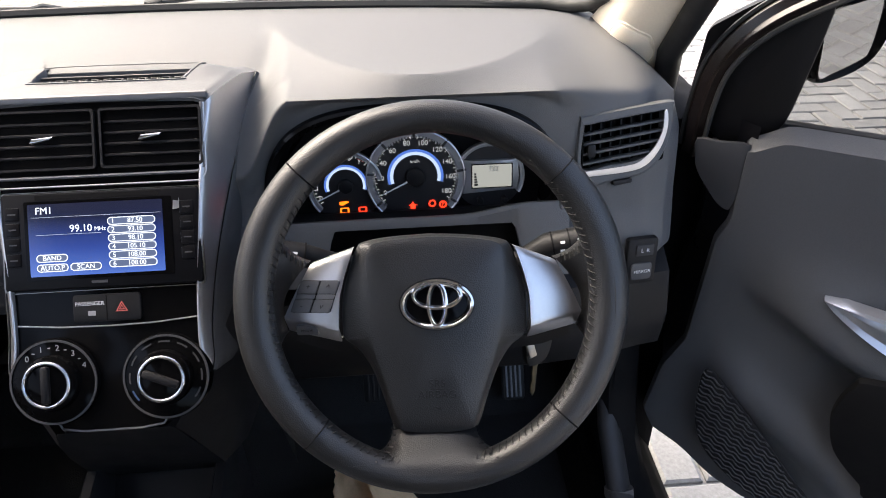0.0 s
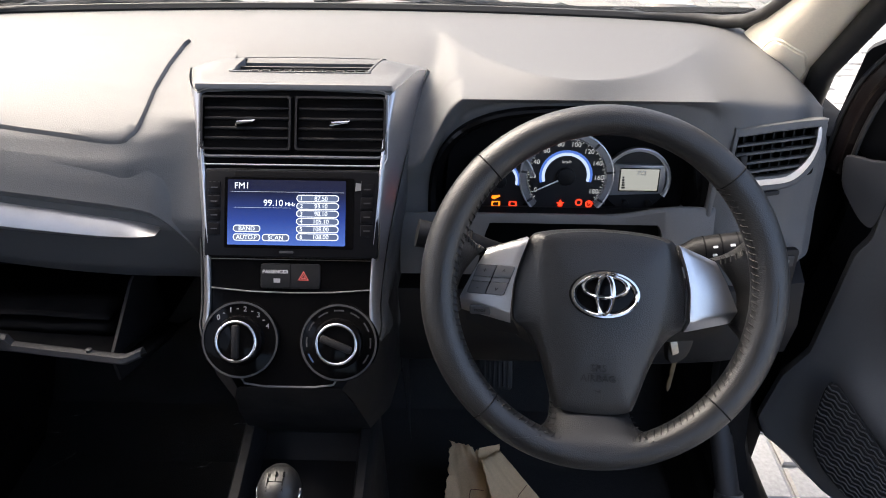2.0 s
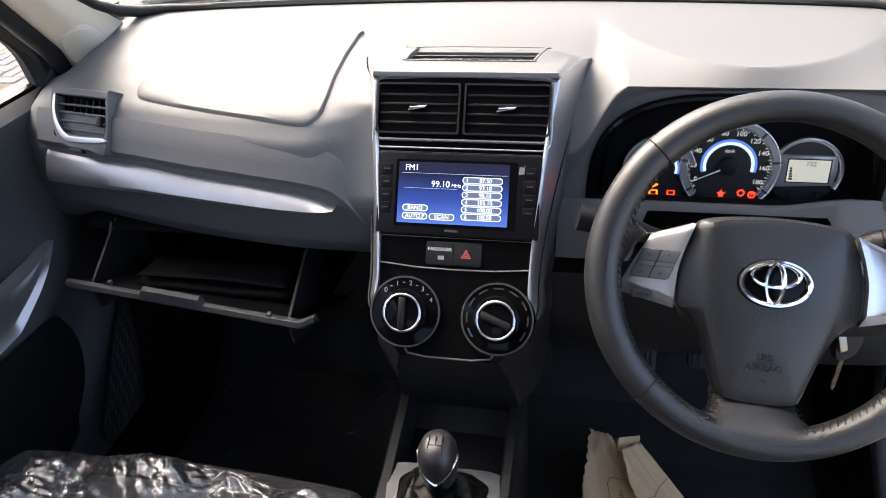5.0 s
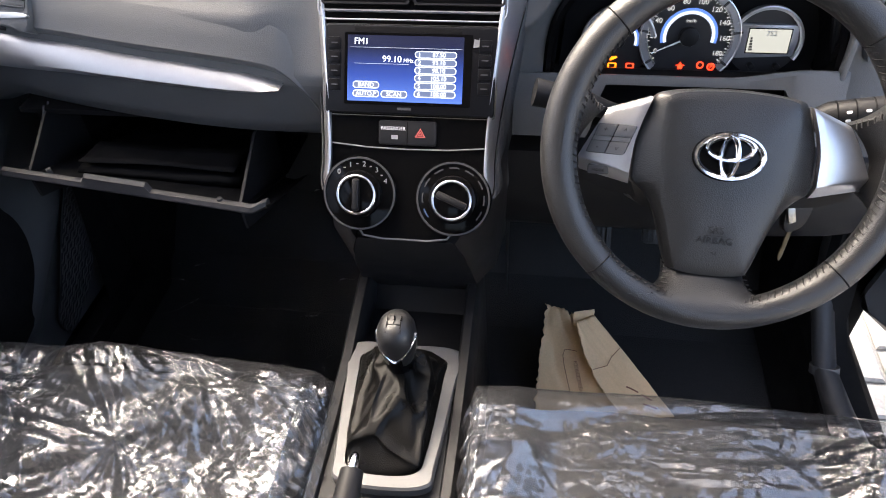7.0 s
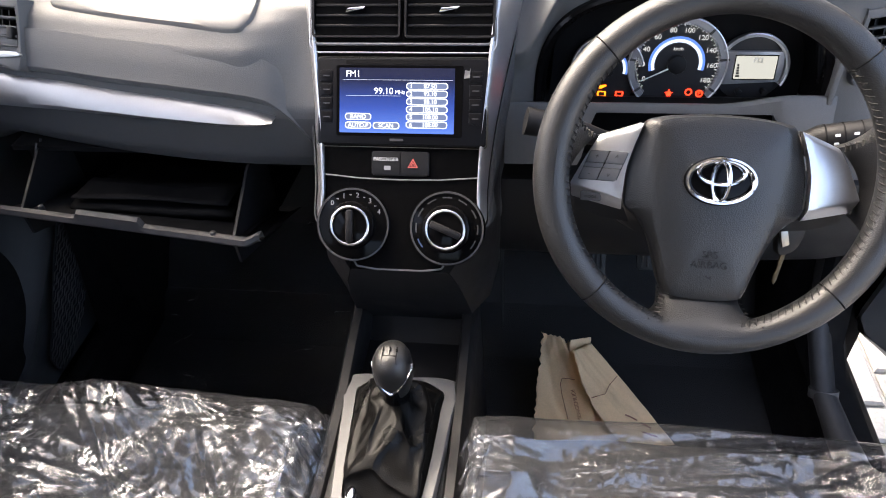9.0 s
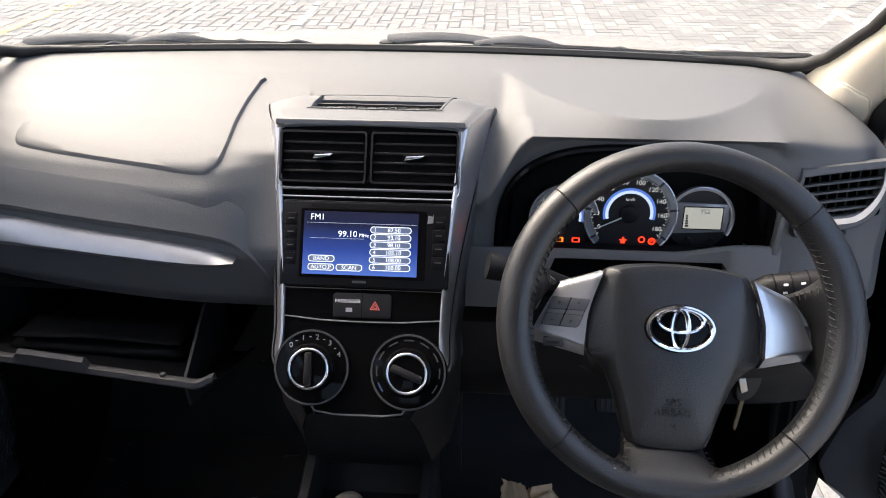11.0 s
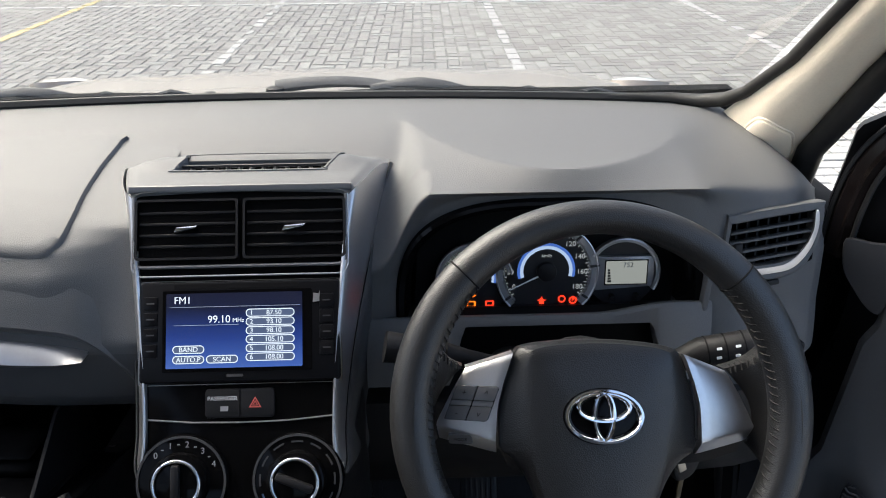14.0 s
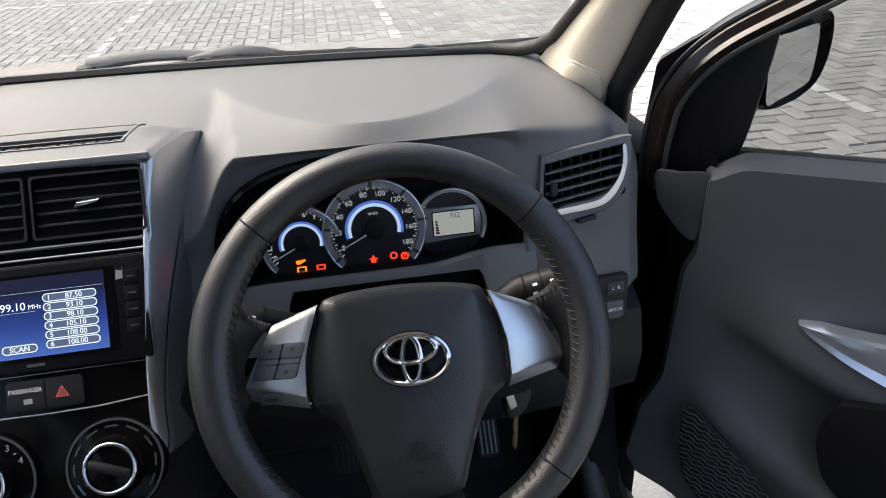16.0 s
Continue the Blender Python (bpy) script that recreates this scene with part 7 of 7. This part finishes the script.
for i, (u, z) in enumerate(PATHF):
    a, b2 = PATHF[max(0, i - 1)], PATHF[min(len(PATHF) - 1, i + 1)]
    d = Vector((b2[0] - a[0], b2[1] - a[1])).normalized()
    n = Vector((d.y, -d.x))
    rows.append([(u + n.x * q, o_, z + n.y * q) for q, o_ in ((0.018, 0.035), (0.015, 0.028), (0.004, 0.026), (0.000, 0.034), (-0.010, 0.038), (-0.016, 0.05), (-0.018, 0.075), (-0.010, 0.092), (0.014, 0.095), (0.018, 0.06))])
loft(bm, rows, close_v=True, caps=True)
TRIMBLACK = material("trim_black", (0.0045, 0.004, 0.004), 0.5, var=0.2, scale=30, spec=0.2)
fr = part("window_frame", bm, PAINT, door, "dark glossy window frame", m=DOOR)
for q, o_ in ((0.0155, 0.0275), (-0.015, 0.048)):
    bm = B()
    pts = []
    for i, (u, z) in enumerate(PATHF[1:], 1):
        a, b2 = PATHF[i - 1], PATHF[min(len(PATHF) - 1, i + 1)]
        d = Vector((b2[0] - a[0], b2[1] - a[1])).normalized()
        pts.append((u + d.y * q, o_ - 0.002, z - d.x * q))
    tube(bm, pts, 0.0035, 6)
    part("frame_bead", bm, RUBBER, fr, m=DOOR)
bm = B()
prism(bm, smooth_outline([(-0.055, 1.055), (-0.055, 1.11), (-0.036, 1.148), (0.004, 1.186), (0.038, 1.208), (0.056, 1.212), (0.048, 1.128), (0.037, 1.062), (0.020, 1.040), (-0.005, 1.028), (-0.036, 1.027)], 4), 0, 0.012, 0.004)
part("corner_trim", bm, TRIMBLACK, door, "matt black mirror corner trim", m=DOOR @ frame_of((0, 0.045, 0.0), (1, 0, 0), (0, 0, 1)))
bm = B()
prism(bm, smooth_outline([(-0.058, 1.036), (-0.03, 1.037), (0.006, 1.037), (0.005, 1.0), (0.003, 0.965), (-0.002, 0.945), (-0.016, 0.950), (-0.034, 0.970), (-0.050, 0.992), (-0.056, 1.01)], 3), 0, 0.006, 0.002)
part("corner_panel", bm, LOWER, door, m=DOOR @ frame_of((0, 0.01, 0.0), (1, 0, 0), (0, 0, 1)))
bm = B()
box(bm, (0.025, 0.014, 1.035), (0.92, 0.075, 1.050), 0.003)
box(bm, (0.03, 0.045, 1.045), (0.92, 0.060, 1.058), 0.003)
part("belt_seal", bm, RUBBER, door, m=DOOR)
bm = B()
rows = []
for t in (0.0, 1.0):
    rows.append([(max(u, 0.03), 0.062, mixed(1.02, z - 0.003, t)) for u, z in PATHF[18:]])
loft(bm, rows)
dg = part("window_glass", bm, TINTED, door, "tinted door glass", m=DOOR)
dg.visible_shadow = False
# door mirror on its foot
bm = B()
tube(bm, [DOOR @ Vector((-0.01, 0.08, 1.06)), DOOR @ Vector((0.01, 0.12, 1.068)), DOOR @ Vector((0.03, 0.17, 1.085))], [0.022, 0.02, 0.022], 12)
dm = part("mirror_foot", bm, BLACK, door)
MF = frame_of((0.893, 0.80, 1.128), (0.95, 0.31, 0), (0.02, -0.06, 1.0))
house = smooth_outline([(-0.045, 0.049), (0.004, 0.066), (0.060, 0.072), (0.086, 0.062), (0.097, 0.014), (0.086, -0.027), (0.046, -0.047), (-0.010, -0.050), (-0.032, -0.02)], 4)
pane = smooth_outline([(-0.030, 0.046), (0.010, 0.054), (0.046, 0.058), (0.057, 0.052), (0.064, 0.019), (0.066, -0.012), (0.058, -0.024), (0.010, -0.038), (-0.011, -0.040), (-0.022, 0.0)], 4)
hc = (0.025, 0.01)
bm = B()
rows = []
for z, k in ((-0.004, 0.70), (0.004, 0.97), (0.0, 1.0), (-0.03, 1.02), (-0.07, 0.85), (-0.09, 0.5), (-0.095, 0.05)):
    rows.append([(hc[0] + (x - hc[0]) * k, hc[1] + (y - hc[1]) * k, z) for x, y in house])
loft(bm, rows, close_v=True)
part("mirror_housing", bm, PIANO, dm, m=MF)
bm = B()
prism(bm, pane, -0.004, 0.0065)
part("mirror_face", bm, MIRROR, dm, "mirror glass showing the paving", m=MF)
bm = B()
prism(bm, [(-0.082, 1.02), (-0.084, 1.06), (-0.075, 1.155), (-0.070, 1.163), (-0.040, 1.185), (-0.010, 1.205), (-0.02, 1.12), (-0.03, 1.02)], 0.0, 0.02)
part("frame_fin", bm, TRIMBLACK, door, m=DOOR @ frame_of((0, 0.075, 0.0), (1, 0, 0), (0, 0, 1)))

# passenger's door, shut
DL = Matrix(((0, -1, 0, -0.700), (-1, 0, 0, 0.80), (0, 0, 1, 0), (0, 0, 0, 1)))
door_panel(door_l, DL, False)
bm = B()
box(bm, (-0.02, 0.03, 0.3), (1.5, 0.12, 1.07), 0.01)
part("door_skin", bm, PAINT, door_l, m=DL)
bm = B()
tube(bm, [DL @ Vector((u + 0.02, 0.03 - 0.0 * z, z)) for u, z in PATHF], 0.03, 8)
part("window_frame", bm, RUBBER, door_l)
bm = B()
loft(bm, [[DL @ Vector((u, 0.03 - 0.05 * t, mixed(1.07, top, t))) for u, top in ((0.0, 1.10), (0.15, 1.25), (0.4, 1.40), (0.9, 1.5), (1.5, 1.5))] for t in (0, 0.5, 1)])
sg = part("window_glass", bm, clear("side_glass", (0.48, 0.49, 0.50), 0.0, 1.45), door_l)
sg.visible_shadow = False

# ---- painted lines ----
LINE = material("road_paint", (0.38, 0.38, 0.375), 0.8, var=0.25, scale=18)
YELLOW = material("yellow_paint", (0.50, 0.41, 0.20), 0.8, var=0.25, scale=18)


def line(x0, y0, x1, y1, mat, label):
    ln = thing("parking_line", label, "road marking", (x0, y0, 0), kind="structure")
    L = math.hypot(x1 - x0, y1 - y0)
    m = frame_of((x0, y0, 0), (x1 - x0, y1 - y0, 0), (-(y1 - y0), x1 - x0, 0))
    n = int(L / 0.21)
    bm = B()
    for i in range(n):
        w = 0.042 + 0.012 * random.uniform(-1, 1)
        a = 0.21 * i + 0.01 * random.random()
        if random.random() < 0.06:
            continue
        box(bm, (a, -w, -0.004), (a + 0.19 - 0.03 * random.random(), w, 0.004))
    part("paint", bm, mat, ln, m=m)


for x in (-6.4, -1.564, 0.976, 3.37, 5.8, 8.2):
    line(x, 1.5 if x > 2 else 4.0, x, 14.0, LINE, "worn white painted parking line")
line(-3.99, 3.0, -3.99, 14.0, YELLOW, "worn yellow painted parking line")
line(-9.0, 9.25, 9.0, 9.05, LINE, "worn white painted cross line")
line(3.37, -6.0, 3.37, 1.4, LINE, "worn white painted parking line")

# ---- pavers, laid in herringbone ----
W = 0.105
X0, X1, Y0, Y1 = -8.0, 8.0, -3.0, 13.0
verts, faces = [], []
shared = {}


def paver_mesh(kind):
    w, h = (2 * W, W) if kind == "a" else (W, 2 * W)
    bm = B()
    g = 0.005
    lo = [(g, g), (w - g, g), (w - g, h - g), (g, h - g)]
    b_ = 0.006
    hi = [(g + b_, g + b_), (w - g - b_, g + b_), (w - g - b_, h - g - b_), (g + b_, h - g - b_)]
    loft(bm, [[(x, y, -0.03) for x, y in lo], [(x, y, -0.006) for x, y in lo], [(x, y, 0.0) for x, y in hi]], close_v=True)
    bm.verts.ensure_lookup_table()
    bm.faces.new(bm.verts[8:12])
    bmesh.ops.recalc_face_normals(bm, faces=bm.faces[:])
    me = bpy.data.meshes.new("paver")
    bm.to_mesh(me)
    bm.free()
    me.materials.append(PAVER)
    return me


def near_car(x, y):
    return x > 0.7 and y < 3.0


shared = {"a": paver_mesh("a"), "b": paver_mesh("b")}
rng = random.Random(4)
count = 0
for j in range(int((Y1 - Y0) / W)):
    for i in range(int((X1 - X0) / W)):
        c = (i - j) % 4
        if c not in (0, 3):
            continue
        x, y = X0 + i * W, Y0 + j * W
        kind = "a" if c == 0 else "b"
        dz = rng.uniform(-0.003, 0.002)
        if abs(x) < 0.7 and y < 1.0:
            continue
        if 0.8 < x < 2.5 and 0.75 < y < 4.2 and count < 300:
            p = new("paver", shared[kind])
            p.parent = ground
            p.location = (x, y, dz)
            count += 1
            continue
        k = len(verts)
        w, h = (2 * W, W) if kind == "a" else (W, 2 * W)
        g, b_ = 0.005, 0.006
        verts += [(x + a, y + b2, dz - (0.012 if near_car(x, y) else 0.005)) for a, b2 in ((g, g), (w - g, g), (w - g, h - g), (g, h - g))]
        verts += [(x + a, y + b2, dz) for a, b2 in ((g + b_, g + b_), (w - g - b_, g + b_), (w - g - b_, h - g - b_), (g + b_, h - g - b_))]
        faces += [(k, k + 1, k + 5, k + 4), (k + 1, k + 2, k + 6, k + 5), (k + 2, k + 3, k + 7, k + 6), (k + 3, k, k + 4, k + 7), (k + 4, k + 5, k + 6, k + 7)]
me = bpy.data.meshes.new("paving")
me.from_pydata(verts, [], faces)
me.materials.append(PAVER)
paving = new("paving", me)
paving.parent = ground
tagged(paving, kind="stuff")
